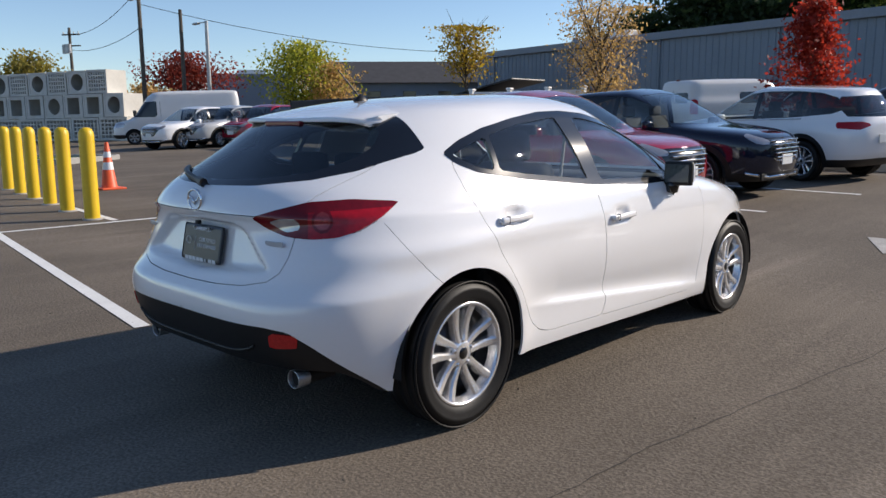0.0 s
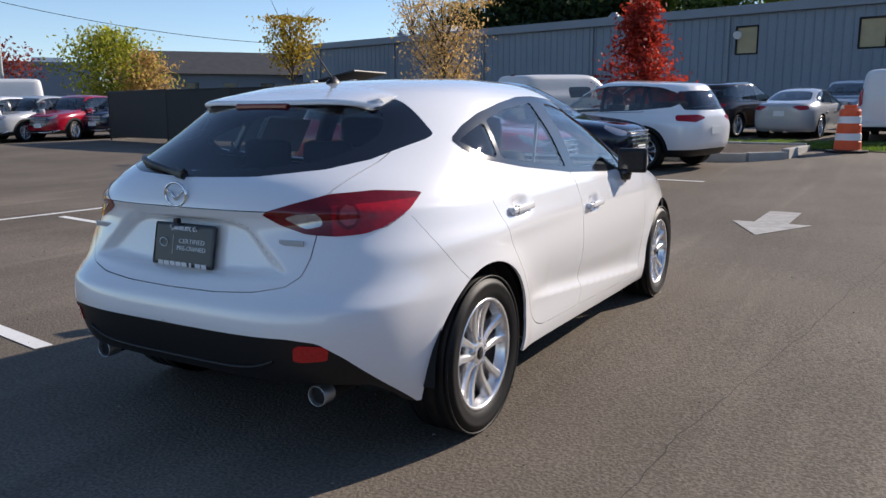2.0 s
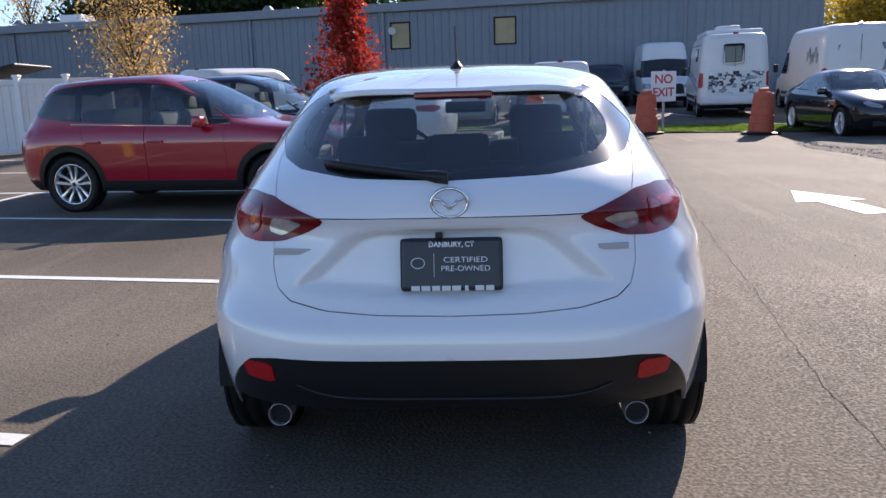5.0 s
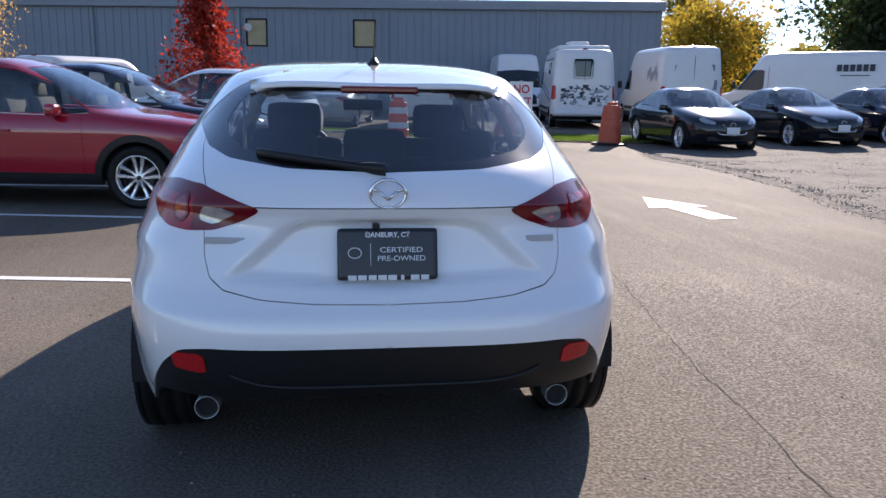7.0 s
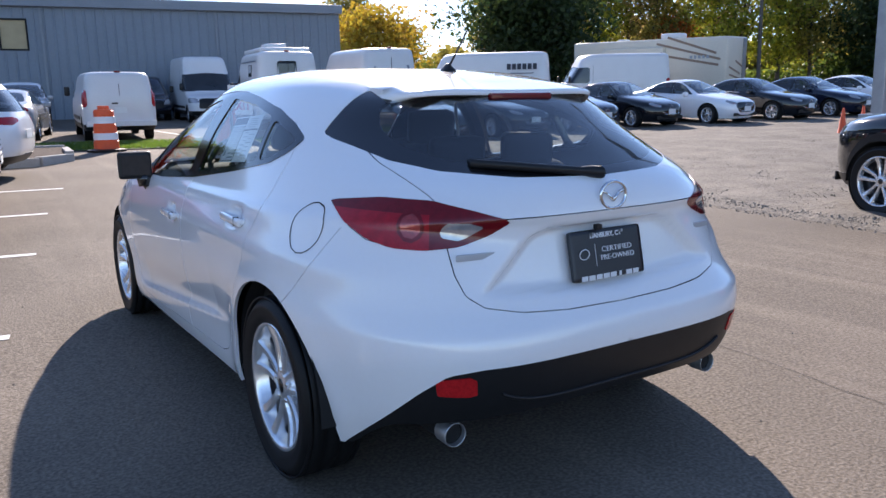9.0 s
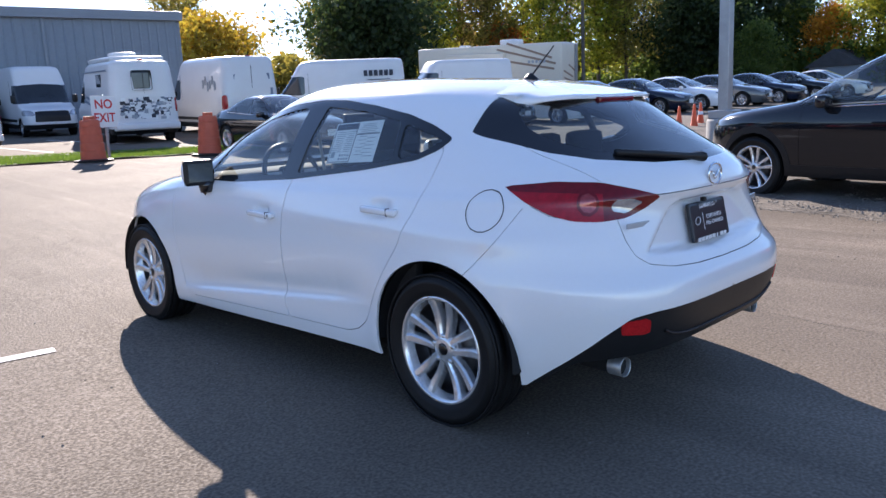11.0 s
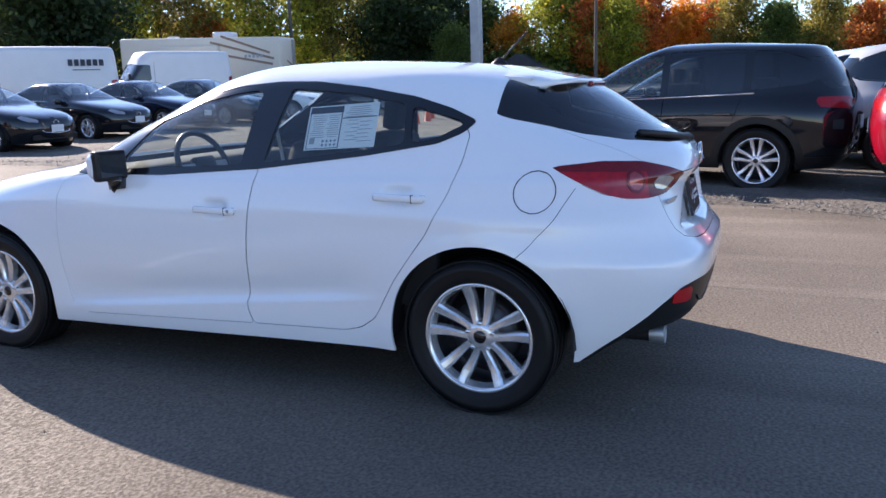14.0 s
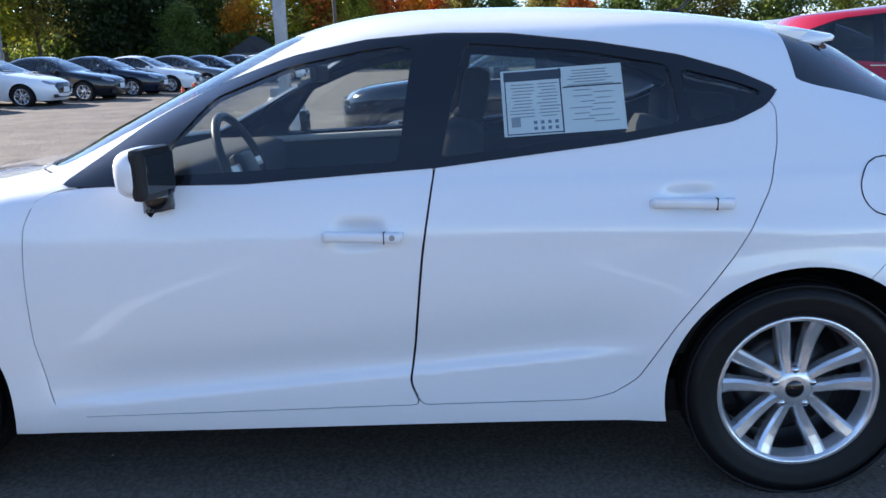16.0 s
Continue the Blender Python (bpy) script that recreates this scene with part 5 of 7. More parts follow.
    for side in ("right", "left"):
        s = 1 if side == "right" else -1
        k.panel("cab_window", F_d, M["darkglass"], v, -0.004, 0.01, side)
        k.panel("headlamp", F_h, M["clearlens"], v, 0.002, 0.02, side)
        k.panel("tail_lamp", F_t, M["redlens"], v, 0.004, 0.02, side)
        k.panel("rear_pane", F_r, M["darkglass"], v, -0.004, 0.01, side)
        k.panel("side_pane", F_side, M["darkglass"], v, -0.004, 0.01, side)
        part("door_mirror", box((0.16, 0.10, 0.28), (s * (W + 0.13), yw0 - 0.15, hood + 0.30), 0.04), M["plastic"], v, "", True)
        part("side_moulding", box((0.025, wb - 1.0, 0.10), (s * (W + 0.008), wb / 2, 0.62), 0.008), M["plastic"], v)
        part("door_seam", box((0.004, 0.012, H * 0.6), (s * (W - 0.006), yw0 - 1.3, 0.5 + H * 0.3), 0), M["gap"], v)
    part("door_gap", box((0.012, 0.012, H - 0.85), (0, -ro + 0.022, 0.5 + (H - 0.85) / 2), 0), M["gap"], v)
    part("rear_handle", box((0.16, 0.03, 0.04), (-0.14, -ro - 0.002, 1.05), 0.008), M["plastic"], v)
    part("rear_bumper", box((2 * W - 0.1, 0.14, 0.16), (0, -ro - 0.02, 0.50), 0.03), M["plastic"] if key != "fleet" else M["fleet"], v)
    part("roof_lamp", box((0.16, 0.05, 0.05), (0, -ro + 0.20, H - 0.02), 0.012), M["darklens"], v)
    for yw in (0.0, wb):
        for s in (1, -1):
            wheel(v, (s * (W - 0.14), yw, R), R, R - 0.12, 0.215, 6, 0.0, "steel", s < 0, False)
    wells(v, [(0.0, R), (wb, R)], R + 0.06, 0.5, W - 0.04)
    part("floor_pan", box((1.5, L - 0.5, 0.2), (0, wb / 2, 0.42), 0.03), M["gap"], v)
    part("plate", box((0.30, 0.012, 0.15), (0, -ro - 0.012, 0.86), 0.004), M["paper"], v)
    return v


def bars(parent, m, rows, material, name="lettering_bar"):
    """Plain bars in place of a name on a vehicle: (x, y, w, h) on the face m."""
    for x, y, w, h in rows:
        o = part(name, box((w, h, 0.004), (0, 0, 0)), material, parent)
        o.matrix_basis = m @ pose(x, y, 0.002)


metris = van("panel_van", "plain white panel van parked beyond the grass strip", 1.92, 5.1, 0.96, "fleet", rear_panes=False)
metris.matrix_basis = ground_pose(2.45, 21.5, 4)
old = van("passenger_van", "older white van with rear windows by the building", 2.05, 5.2, 0.98, "fleet", side_glass=True)
old.matrix_basis = ground_pose(-8.6, 22.4, 28)
transit = van("delivery_van", "white high-roof delivery van with dark lettering bars", 2.45, 5.9, 1.0, "fleet")
transit.matrix_basis = ground_pose(-31.4, 18.2, 207)
bars(transit, Matrix.Translation((1.0, 1.0, 1.75)) @ pose(0, 0, 0, 90, 0, 90), [(-0.9 + 0.22 * i, 0, 0.16, 0.16) for i in range(8)] + [(1.4, 0.02, 0.5, 0.10), (0.9, -0.22, 1.2, 0.06)], M["decal"])
navyvan = van("panel_van", "dark navy panel van facing out by the building", 1.95, 5.1, 0.96, "navy", rear_panes=False)
navyvan.matrix_basis = ground_pose(6.0, 36.5, 184)
sprinter = van("delivery_van", "white high-roof van with dark grille by the building", 2.75, 6.0, 1.0, "fleet", rear_panes=False)
sprinter.matrix_basis = ground_pose(8.2, 34.6, 186)
box_van = van("delivery_van", "white high-roof service van with blue lettering bars", 2.72, 6.0, 1.03, "fleet", rear_panes=False)
box_van.matrix_basis = ground_pose(11.45, 22.2, 6)
bars(box_van, Matrix.Translation((0, -0.955, 1.98)) @ pose(0, 0, 0, 90 - 3, 0, 0), [(-0.58 + 0.15 * i, 0.03 * math.sin(i), 0.11, 0.20 - 0.06 * (i % 2)) for i in range(9)] + [(0.0, -0.2, 0.7, 0.05), (0.65, -0.52, 0.22, 0.32), (0.25, -0.5, 0.35, 0.12), (-0.5, -0.45, 0.28, 0.28)], M["decal"])
bars(box_van, Matrix.Translation((-1.0, 1.2, 1.8)) @ pose(0, 0, 0, 90, 0, -90) @ pose(0, 0, 0, -3, 0, 0), [(0.4 + 0.2 * i, 0.12 * math.sin(2 * i), 0.14, 0.3) for i in range(6)], M["greyink"])
name_van = van("delivery_van", "white high-roof van with dark name bars on its side", 2.6, 6.0, 1.02, "fleet", rear_panes=False)
name_van.matrix_basis = ground_pose(17.9, 22.2, 312)
bars(name_van, Matrix.Translation((-1.0, 0.0, 2.02)) @ pose(0, 0, 0, 90, 0, -90) @ pose(0, 0, 0, -3, 0, 0), [(-0.55 + 0.2 * i, 0, 0.15, 0.22) for i in range(6)] + [(-0.05, -0.25, 0.9, 0.03)], M["ink"])
plain_van = van("delivery_van", "plain white high-roof van among the row", 2.6, 6.0, 1.02, "fleet", rear_panes=False)
plain_van.matrix_basis = ground_pose(27.0, 24.4, 298)


def camper_van():
    """White camper van with a moulded high body, dark swoosh and a sticker-covered tail."""
    c = van("camper_van", "white camper van with grey swoosh and a tail covered in stickers", 2.62, 5.9, 1.06, "fleet", rear_panes=False)
    top = box((1.7, 3.2, 0.16), (0, 1.1, 2.64), 0.07)
    part("roof_pod", top, M["fleet"], c, "", True)
    part("air_conditioner", box((0.75, 0.9, 0.22), (0, 1.4, 2.80), 0.08), M["fleet"], c, "", True)
    part("rear_window", box((0.62, 0.03, 0.62), (-0.05, -0.955, 1.96), 0.08, pose(0, 0, 0, -3, 0, 0)), M["darkglass"], c)
    for y in (0.6,):
        part("side_window", box((0.03, 0.72, 0.66), (-0.995, y, 1.85), 0.02, pose(0, 0, 0, 0, 0, 0)), M["darkglass"], c)
        part("side_window", box((0.03, 0.72, 0.66), (0.995, y, 1.85), 0.02), M["darkglass"], c)
    for s in (1, -1):
        for z, w in ((1.30, 2.6), (1.12, 3.4), (2.28, 3.6)):
            part("swoosh", box((0.012, w, 0.09 if z < 2 else 0.04), (s * (1.062 if z < 2 else 1.0), 1.2, z), 0.01, pose(0, 0, 0, 8 if z < 2 else 0, 0, 0)), M["decal"], c)
    rnd = random.Random(11)
    for i in range(150):
        w, h = 0.05 + 0.14 * rnd.random(), 0.04 + 0.09 * rnd.random()
        st = part("sticker", box((w, 0.004, h), (0.05 + rnd.uniform(-0.78, 0.74), -1.005 - 0.0003 * i / 10, rnd.uniform(0.78, 1.42)), 0), M[rnd.choice(["ink", "paper", "greyink", "decal", "ink", "paper"])], c)
    part("tail_bumper", box((2.0, 0.22, 0.22), (0, -1.05, 0.55), 0.05), M["fleet"], c, "", True)
    return c


camper = camper_van()
camper.matrix_basis = ground_pose(8.1, 23.0, 10)


def trailer():
    """Large cream travel trailer with brown sweeps."""
    r = empty("travel_trailer", "cream travel trailer with brown sweeping stripes behind the cars", "trailer")
    part("body", box((2.5, 9.0, 2.75), (0, 0, 2.0), 0.12), M["cream"], r, "", True)
    part("slide_out", box((0.35, 3.6, 1.7), (-1.40, 0.6, 2.1), 0.05), M["cream"], r, "", True)
    part("roof_unit", box((0.9, 1.1, 0.34), (0, -1.0, 3.52), 0.10), M["fleet"], r, "", True)
    part("roof_vent", box((0.5, 0.5, 0.14), (0, 2.0, 3.43), 0.05), M["fleet"], r)
    for i, (y, z, w, t) in enumerate(((-2.4, 2.7, 3.6, 14), (-2.0, 2.35, 4.2, 10), (1.0, 1.2, 5.0, -6), (-2.6, 3.0, 2.8, 18))):
        part("stripe", box((0.012, w, 0.12), (-1.256, y, z), 0.004, pose(0, 0, 0, t, 0, 0)), M["tan"], r)
        part("tail_stripe", box((w * 0.4, 0.012, 0.10), (0.2 * i - 0.3, -4.506, z - 1.0), 0.004, pose(0, 0, 0, 0, t, 0)), M["tan"], r)
    part("window", box((0.03, 0.9, 0.6), (-1.258, 2.8, 2.35), 0.03), M["darkglass"], r)
    part("ladder", box((0.4, 0.05, 2.2), (0.8, -4.54, 2.2), 0.02), M["steel"], r)
    bars(r, Matrix.Translation((-1.262, -3.0, 2.4)) @ pose(0, 0, 0, 90, 0, -90), [(-0.4 + 0.22 * i, 0, 0.15, 0.16) for i in range(5)], M["greyink"])
    part("skirt", box((2.3, 8.6, 0.4), (0, 0, 0.5), 0.05), M["plastic"], r)
    for y in (-0.5, 0.5):
        for s in (1, -1):
            wheel(r, (s * 1.1, y - 0.6, 0.36), 0.36, 0.22, 0.22, 6, 0.0, "steel", s < 0, False)
    return r


rv = trailer()
rv.matrix_basis = ground_pose(31.5, 27.8, 345)


# ---- markings on the lot ----
def at_ground(x, y, lift=0.0):
    return (x, y, float(gz(x, y)) + lift)


marks = tagged(new("road_markings"), "white painted stall lines on the asphalt", "marking", kind="structure")
for x0, y0, x1, y1 in ((-7.25, 0.62, -1.75, -0.20), (-6.75, 3.30, -1.56, 2.50), (-6.95, 6.20, -1.18, 5.26), (-9.3, 8.55, -0.82, 7.88), (-12.2, 11.6, -0.35, 10.38), (-12.4, 14.2, -9.0, 13.7)):
    strip("stall_line", (x0, y0), (x1, y1), 0.10, 0.005, M["line"], marks)
strip("stall_line", (-7.28, 0.55), (-6.75, 8.3), 0.10, 0.0055, M["line"], marks)
strip("stall_line", (-9.4, 2.36), (-7.35, 2.12), 0.10, 0.005, M["line"], marks)
strip("stall_line", (7.3, 22.5), (6.6, 27.5), 0.10, 0.005, M["line"], marks)
strip("stall_line", (4.6, 20.8), (4.2, 26.0), 0.10, 0.005, M["line"], marks)


def arrow(name, x, y, heading, head_w, head_l, stem_w, stem_l, paint_="line"):
    """Painted one-way arrow: a wide head and a short stem."""
    h = radians(heading)
    fx, fy = math.sin(h), math.cos(h)
    pts = [(0, head_l), (-head_w / 2, 0), (-stem_w / 2, 0), (-stem_w / 2, -stem_l), (stem_w / 2, -stem_l), (stem_w / 2, 0), (head_w / 2, 0)]
    v = []
    for a, b in pts:
        px, py = x + a * fy + b * fx, y - a * fx + b * fy
        v.append((px, py, float(gz(px, py)) + 0.006))
    data(name, v, [(0, 1, 2, 5, 6), (2, 3, 4, 5)], M[paint_], marks)


arrow("direction_arrow", 4.05, 5.98, -7, 0.84, 0.92, 0.36, 0.92)
arrow("direction_arrow", 1.15, 6.55, 183, 0.84, 0.88, 0.36, 0.92, "worn_line")


def crack(pts, width):
    """A dark filled seam wandering over the asphalt."""
    v, f = [], []
    for a, b in zip(pts, pts[1:]):
        for i in range(24):
            t = i / 24
            x, y = a[0] + (b[0] - a[0]) * t, a[1] + (b[1] - a[1]) * t
            x += 0.025 * noise.noise((y * 3, x, 2)) + 0.012 * noise.noise((y * 11, x, 7))
            w = width * (0.6 + 0.8 * abs(noise.noise((y * 6, 1, 4))))
            v += [(x - w, y, float(gz(x, y)) + 0.0035), (x + w, y, float(gz(x, y)) + 0.0035)]
    f = [(2 * i, 2 * i + 1, 2 * i + 3, 2 * i + 2) for i in range(len(v) // 2 - 1)]
    data("pavement_seam", v, f, M["seam"], marks)


crack([(2.6, 7.0), (2.05, 3.4), (1.87, 2.1), (1.60, 0.45), (1.50, -0.4), (1.38, -1.4), (1.45, -3.5), (1.2, -7.0)], 0.0028)
crack([(3.4, 4.6), (3.9, 2.4), (3.5, 0.6), (3.8, -1.2)], 0.002)


# ---- gravel, lawn, kerbs ----
EDGE = curve((-40, -14), (-12, -3.2), (-6, 1.6), (-2.4, 4.2), (-1.03, 4.92), (0.07, 5.27), (1.26, 5.6), (2.5, 5.8), (4.0, 5.95), (5.6, 6.05), (8.0, 6.6), (10.3, 6.65), (12.2, 6.35), (13.4, 6.6), (14.5, 8.0), (18, 9.5), (40, 11))


def gravel_sheet():
    v, f, rnd = [], [], random.Random(3)
    ys = np.concatenate([np.arange(-40, -6, 2.0), np.arange(-6, 16, 0.22), np.arange(16, 41, 2.0)])
    offs = np.concatenate([[0, 0.05, 0.12, 0.25, 0.45], np.arange(0.7, 9, 0.32), np.arange(9, 40, 2.0), [42, 50, 62]])
    for y in ys:
        e = float(EDGE(y)) + 0.10 * noise.noise((y * 1.3, 3.1, 0)) + 0.05 * noise.noise((y * 4.0, 9, 0))
        for o in offs:
            x = e + o
            bump_ = 0.030 * noise.noise((x * 1.4, y * 1.4, 0)) + 0.018 * noise.noise((x * 4.5, y * 4.5, 5))
            v.append((x, y, float(gz(x, y)) + 0.003 + min(o, 0.5) * 0.06 + min(o * 3, 1) * (bump_ + 0.02)))
    n = len(offs)
    for j in range(len(ys) - 1):
        for i in range(n - 1):
            f.append((j * n + i, j * n + i + 1, (j + 1) * n + i + 1, (j + 1) * n + i))
    tagged(data("gravel_ground", v, f, M["gravel"], smooth=True), "packed brown gravel beside the asphalt", "gravel", kind="structure")
    pv, pf = [], []
    for i in range(14000):
        y = rnd.uniform(-5, 14)
        o = rnd.expovariate(0.35) - 0.12
        x = float(EDGE(y)) + o
        s = rnd.uniform(0.005, 0.018) * (1.6 if rnd.random() < 0.06 else 1)
        z = float(gz(x, y)) + (0.004 if o < 0.05 else 0.045)
        k = len(pv)
        a = rnd.uniform(0, 6.28)
        for d in range(4):
            pv.append((x + s * math.cos(a + d * 1.57) * rnd.uniform(0.7, 1.2), y + s * math.sin(a + d * 1.57) * rnd.uniform(0.7, 1.2), z - s * 0.4))
        pv.append((x + rnd.uniform(-.3, .3) * s, y + rnd.uniform(-.3, .3) * s, z + s * 0.7))
        pf += [(k, k + 1, k + 4), (k + 1, k + 2, k + 4), (k + 2, k + 3, k + 4), (k + 3, k, k + 4)]
    tagged(data("gravel_stones", pv, pf, M["pebble"]), "loose pale stones on the gravel edge", "gravel", kind="stuff")
    gv, gf = [], []
    for i in range(700):
        x, y = rnd.uniform(-6, 6), rnd.uniform(-5, 10)
        s = rnd.uniform(0.003, 0.009)
        z = float(gz(x, y))
        k = len(gv)
        for d in range(3):
            gv.append((x + s * math.cos(d * 2.1), y + s * math.sin(d * 2.1), z))
        gv.append((x, y, z + s))
        gf += [(k, k + 1, k + 3), (k + 1, k + 2, k + 3), (k + 2, k, k + 3)]
    tagged(data("grit", gv, gf, M["pebble"]), "scattered grit on the asphalt", "grit", kind="stuff")


gravel_sheet()


def bed(name, outline, lift, material, label, kerb=True, category="bed"):
    """A raised bed within a kerb, its outline given on the lot."""
    bm = bmesh.new()
    top = [bm.verts.new((x, y, float(gz(x, y)) + lift)) for x, y in outline]
    bm.faces.new(top)
    bmesh.ops.triangulate(bm, faces=bm.faces[:])
    for _ in range(2):
        bmesh.ops.subdivide_edges(bm, edges=bm.edges[:], cuts=2, use_grid_fill=True)
    for v in bm.verts:
        v.co.z = float(gz(v.co.x, v.co.y)) + lift + 0.03 * noise.noise((v.co.x * 2, v.co.y * 2, 1))
    ob = part(name, bm, material, None, label, True)
    tagged(ob, label, category, kind="structure")
    if kerb:
        n = len(outline)
        for i in range(n):
            p, q = Vector(outline[i]), Vector(outline[(i + 1) % n])
            d = (q - p)
            steps = max(1, int(d.length / 1.5))
            for s in range(steps):
                a, b = p + d * s / steps, p + d * (s + 1) / steps
                c = (a + b) / 2
                part("kerb_stone", box(((b - a).length - 0.008, 0.16, 0.34), (c.x, c.y, float(gz(c.x, c.y))), 0.02, Matrix.Rotation(math.atan2(d.y, d.x), 4, "Z")), M["concrete"], ob)
    return ob


bed("mulch_bed", [(-8.5, 15.2), (-1.4, 14.1), (-0.3, 14.3), (0.35, 15.1), (0.55, 17.6), (-8.5, 18.9)], 0.13, M["mulch"], "dark bark mulch bed inside a concrete kerb")
lawn = bed("lawn", [(-7.5, 18.9), (0.6, 17.7), (4.3, 16.9), (6.6, 16.2), (8.2, 15.9), (8.6, 17.6), (4.8, 19.4), (1.1, 20.3), (-7.5, 21.2)], 0.03, M["grass"], "strip of mown green lawn", False, "lawn")
strip("kerb_edge", (-7.0, 21.3), (9.0, 17.9), 0.16, 0.06, M["concrete"], lawn)


def grass():
    rnd = random.Random(8)
    v, f = [], []
    for i in range(26000):
        t = rnd.random()
        x = -7.3 + 15.6 * t
        lo = float(np.interp(x, (-7.5, 0.6, 4.3, 8.2), (18.95, 17.75, 16.95, 15.95)))
        hi = float(np.interp(x, (-7.5, 1.1, 4.8, 8.6), (21.1, 20.2, 19.3, 17.7)))
        y = rnd.uniform(lo, hi)
        z = float(gz(x, y)) + 0.03
        a, h = rnd.uniform(0, 6.28), rnd.uniform(0.03, 0.09)
        dx, dy = 0.014 * math.cos(a), 0.014 * math.sin(a)
        k = len(v)
        v += [(x - dx, y - dy, z), (x + dx, y + dy, z), (x + rnd.uniform(-.03, .03), y + rnd.uniform(-.03, .03), z + h)]
        f.append((k, k + 1, k + 2))
    tagged(data("grass", v, f, M["blade"]), "short green grass blades", "grass", kind="stuff")


grass()


# ---- grey metal building ----
def warehouse():
    A, B = Vector((-37.0, 44.3)), Vector((16.0, 35.1))
    d = (B - A).normalized()
    n = Vector((d.y, -d.x))
    L, top = (B - A).length, 6.40
    ob = tagged(new("building_warehouse"), "long blue grey metal-sided warehouse with shallow roof edge", "building", kind="structure")
    rot = Matrix.Rotation(math.atan2(d.y, d.x), 4, "Z")

    def put(name, size, s, out, z, material, bevel=0.0, parent=ob):
        c = A + d * s + n * out
        return part(name, box(size, (c.x, c.y, z), bevel, rot), material, parent)
    wins = [L * (A.x + 4.25) / (A.x - B.x) * 1.0, 0]
    w1 = (Vector((-4.2, 38.6)) - A).dot(d)
    w2 = (Vector((1.25, 37.65)) - A).dot(d)
    holes = sorted([(w1 - 0.55, w1 + 0.55), (w2 - 0.58, w2 + 0.58)])
    zb, z0, z1 = 0.2, 4.20, 5.58
    # wall pieces round the two windows
    s0 = 0.0
    for a, b in holes:
        put("wall", (a - s0, 0.3, top - zb), (s0 + a) / 2, -0.15, (top + zb) / 2, M["siding"])
        put("wall", (b - a, 0.3, z0 - zb), (a + b) / 2, -0.15, (z0 + zb) / 2, M["siding"])
        put("wall", (b - a, 0.3, top - z1), (a + b) / 2, -0.15, (top + z1) / 2, M["siding"])
        w = put("window", (b - a - 0.16, 0.02, z1 - z0 - 0.16), (a + b) / 2, -0.10, (z0 + z1) / 2, M["darkglass"])
        put("blind", (b - a - 0.14, 0.02, z1 - z0 - 0.14), (a + b) / 2, -0.055, (z0 + z1) / 2, M["blind"], 0, w)
        for sx in (a + 0.03, b - 0.03):
            put("window_frame", (0.07, 0.10, z1 - z0), sx, 0.0, (z0 + z1) / 2, M["gap"], 0.01, w)
        for zz in (z0 + 0.03, z1 - 0.03):
            put("window_frame", (b - a, 0.104, 0.07), (a + b) / 2, 0.0, zz, M["gap"], 0.01, w)
        s0 = b
    put("wall", (L - s0, 0.3, top - zb), (s0 + L) / 2, -0.15, (top + zb) / 2, M["siding"])
    put("roof_edge", (L + 0.3, 0.42, 0.34), L / 2, -0.02, top - 0.02, M["coping"], 0.03)
    put("gutter", (L + 0.2, 0.14, 0.12), L / 2, 0.20, top - 0.24, M["coping"], 0.02)
    for s in np.arange(2.0, L, 7.6):
        put("downpipe", (0.12, 0.10, top - zb), s, 0.06, (top + zb) / 2, M["coping"], 0.02)
    # end wall and the roof
    m = Vector((-n.x, -n.y))
    c = B + m * 15
    part("end_wall", box((30, 0.3, top - zb), (c.x - d.x * 0.15, c.y - d.y * 0.15, (top + zb) / 2), 0, Matrix.Rotation(math.atan2(m.y, m.x), 4, "Z")), M["siding"], ob)
    r = A + d * L / 2 + m * 15
    part("roof", box((L, 29.6, 0.3), (r.x, r.y, top - 0.1), 0, rot), M["coping"], ob)
    # ribs of the siding
    v, f = [], []
    free = lambda s: all(not (a - 0.06 < s < b + 0.06) for a, b in holes)
    for s in np.arange(0.2, L - 0.1, 0.42):
        for lo, hi in (((zb, top - 0.3),) if free(s) else ((zb, z0 - 0.05), (z1 + 0.05, top - 0.3))):
            k = len(v)
            for ds, out in ((-0.055, 0.0), (-0.03, 0.035), (0.03, 0.035), (0.055, 0.0)):
                p = A + d * (s + ds) + n * out
                v += [(p.x, p.y, lo), (p.x, p.y, hi)]
            for i in range(3):
                f.append((k + 2 * i, k + 2 * i + 2, k + 2 * i + 3, k + 2 * i + 1))
    tagged(data("siding_ribs", v, f, M["siding"], ob), kind="stuff")
    # roof vents
    for s, h in ((24.5, 0.55), (26.2, 0.40), (7.5, 0.6), (9.5, 0.45)):
        p = A + d * s + m * 3
        vt = tagged(new("roof_vent"), "small metal roof vent on the warehouse", "vent")
        part("duct", rod((p.x, p.y, top), (p.x, p.y, top + h), 0.22, seg=16), M["steel"], vt)
        part("cowl", rod((p.x, p.y, top + h), (p.x, p.y, top + h + 0.25), 0.36, 0.15, 16), M["steel"], vt)
    u = A + d * 9 + m * 6
    un = tagged(new("roof_unit"), "pale boxy roof unit on the warehouse", "roof unit")
    part("cabinet", box((3.4, 2.0, 0.9), (u.x, u.y, top + 0.45), 0.04, rot), M["fleet"], un)
    part("cap", box((1.6, 1.4, 0.5), (u.x + 0.4, u.y, top + 1.1), 0.04, rot), M["fleet"], un)
    for s in (33.0,):
        p = A + d * s + n * 0.3
        lp = tagged(new("wall_lamp"), "small round lamp on the warehouse wall", "lamp")
        part("lamp_body", rod((p.x, p.y, 5.2), (p.x + n.x * 0.25, p.y + n.y * 0.25, 5.1), 0.14, 0.2, 14), M["fleet"], lp)
    return ob


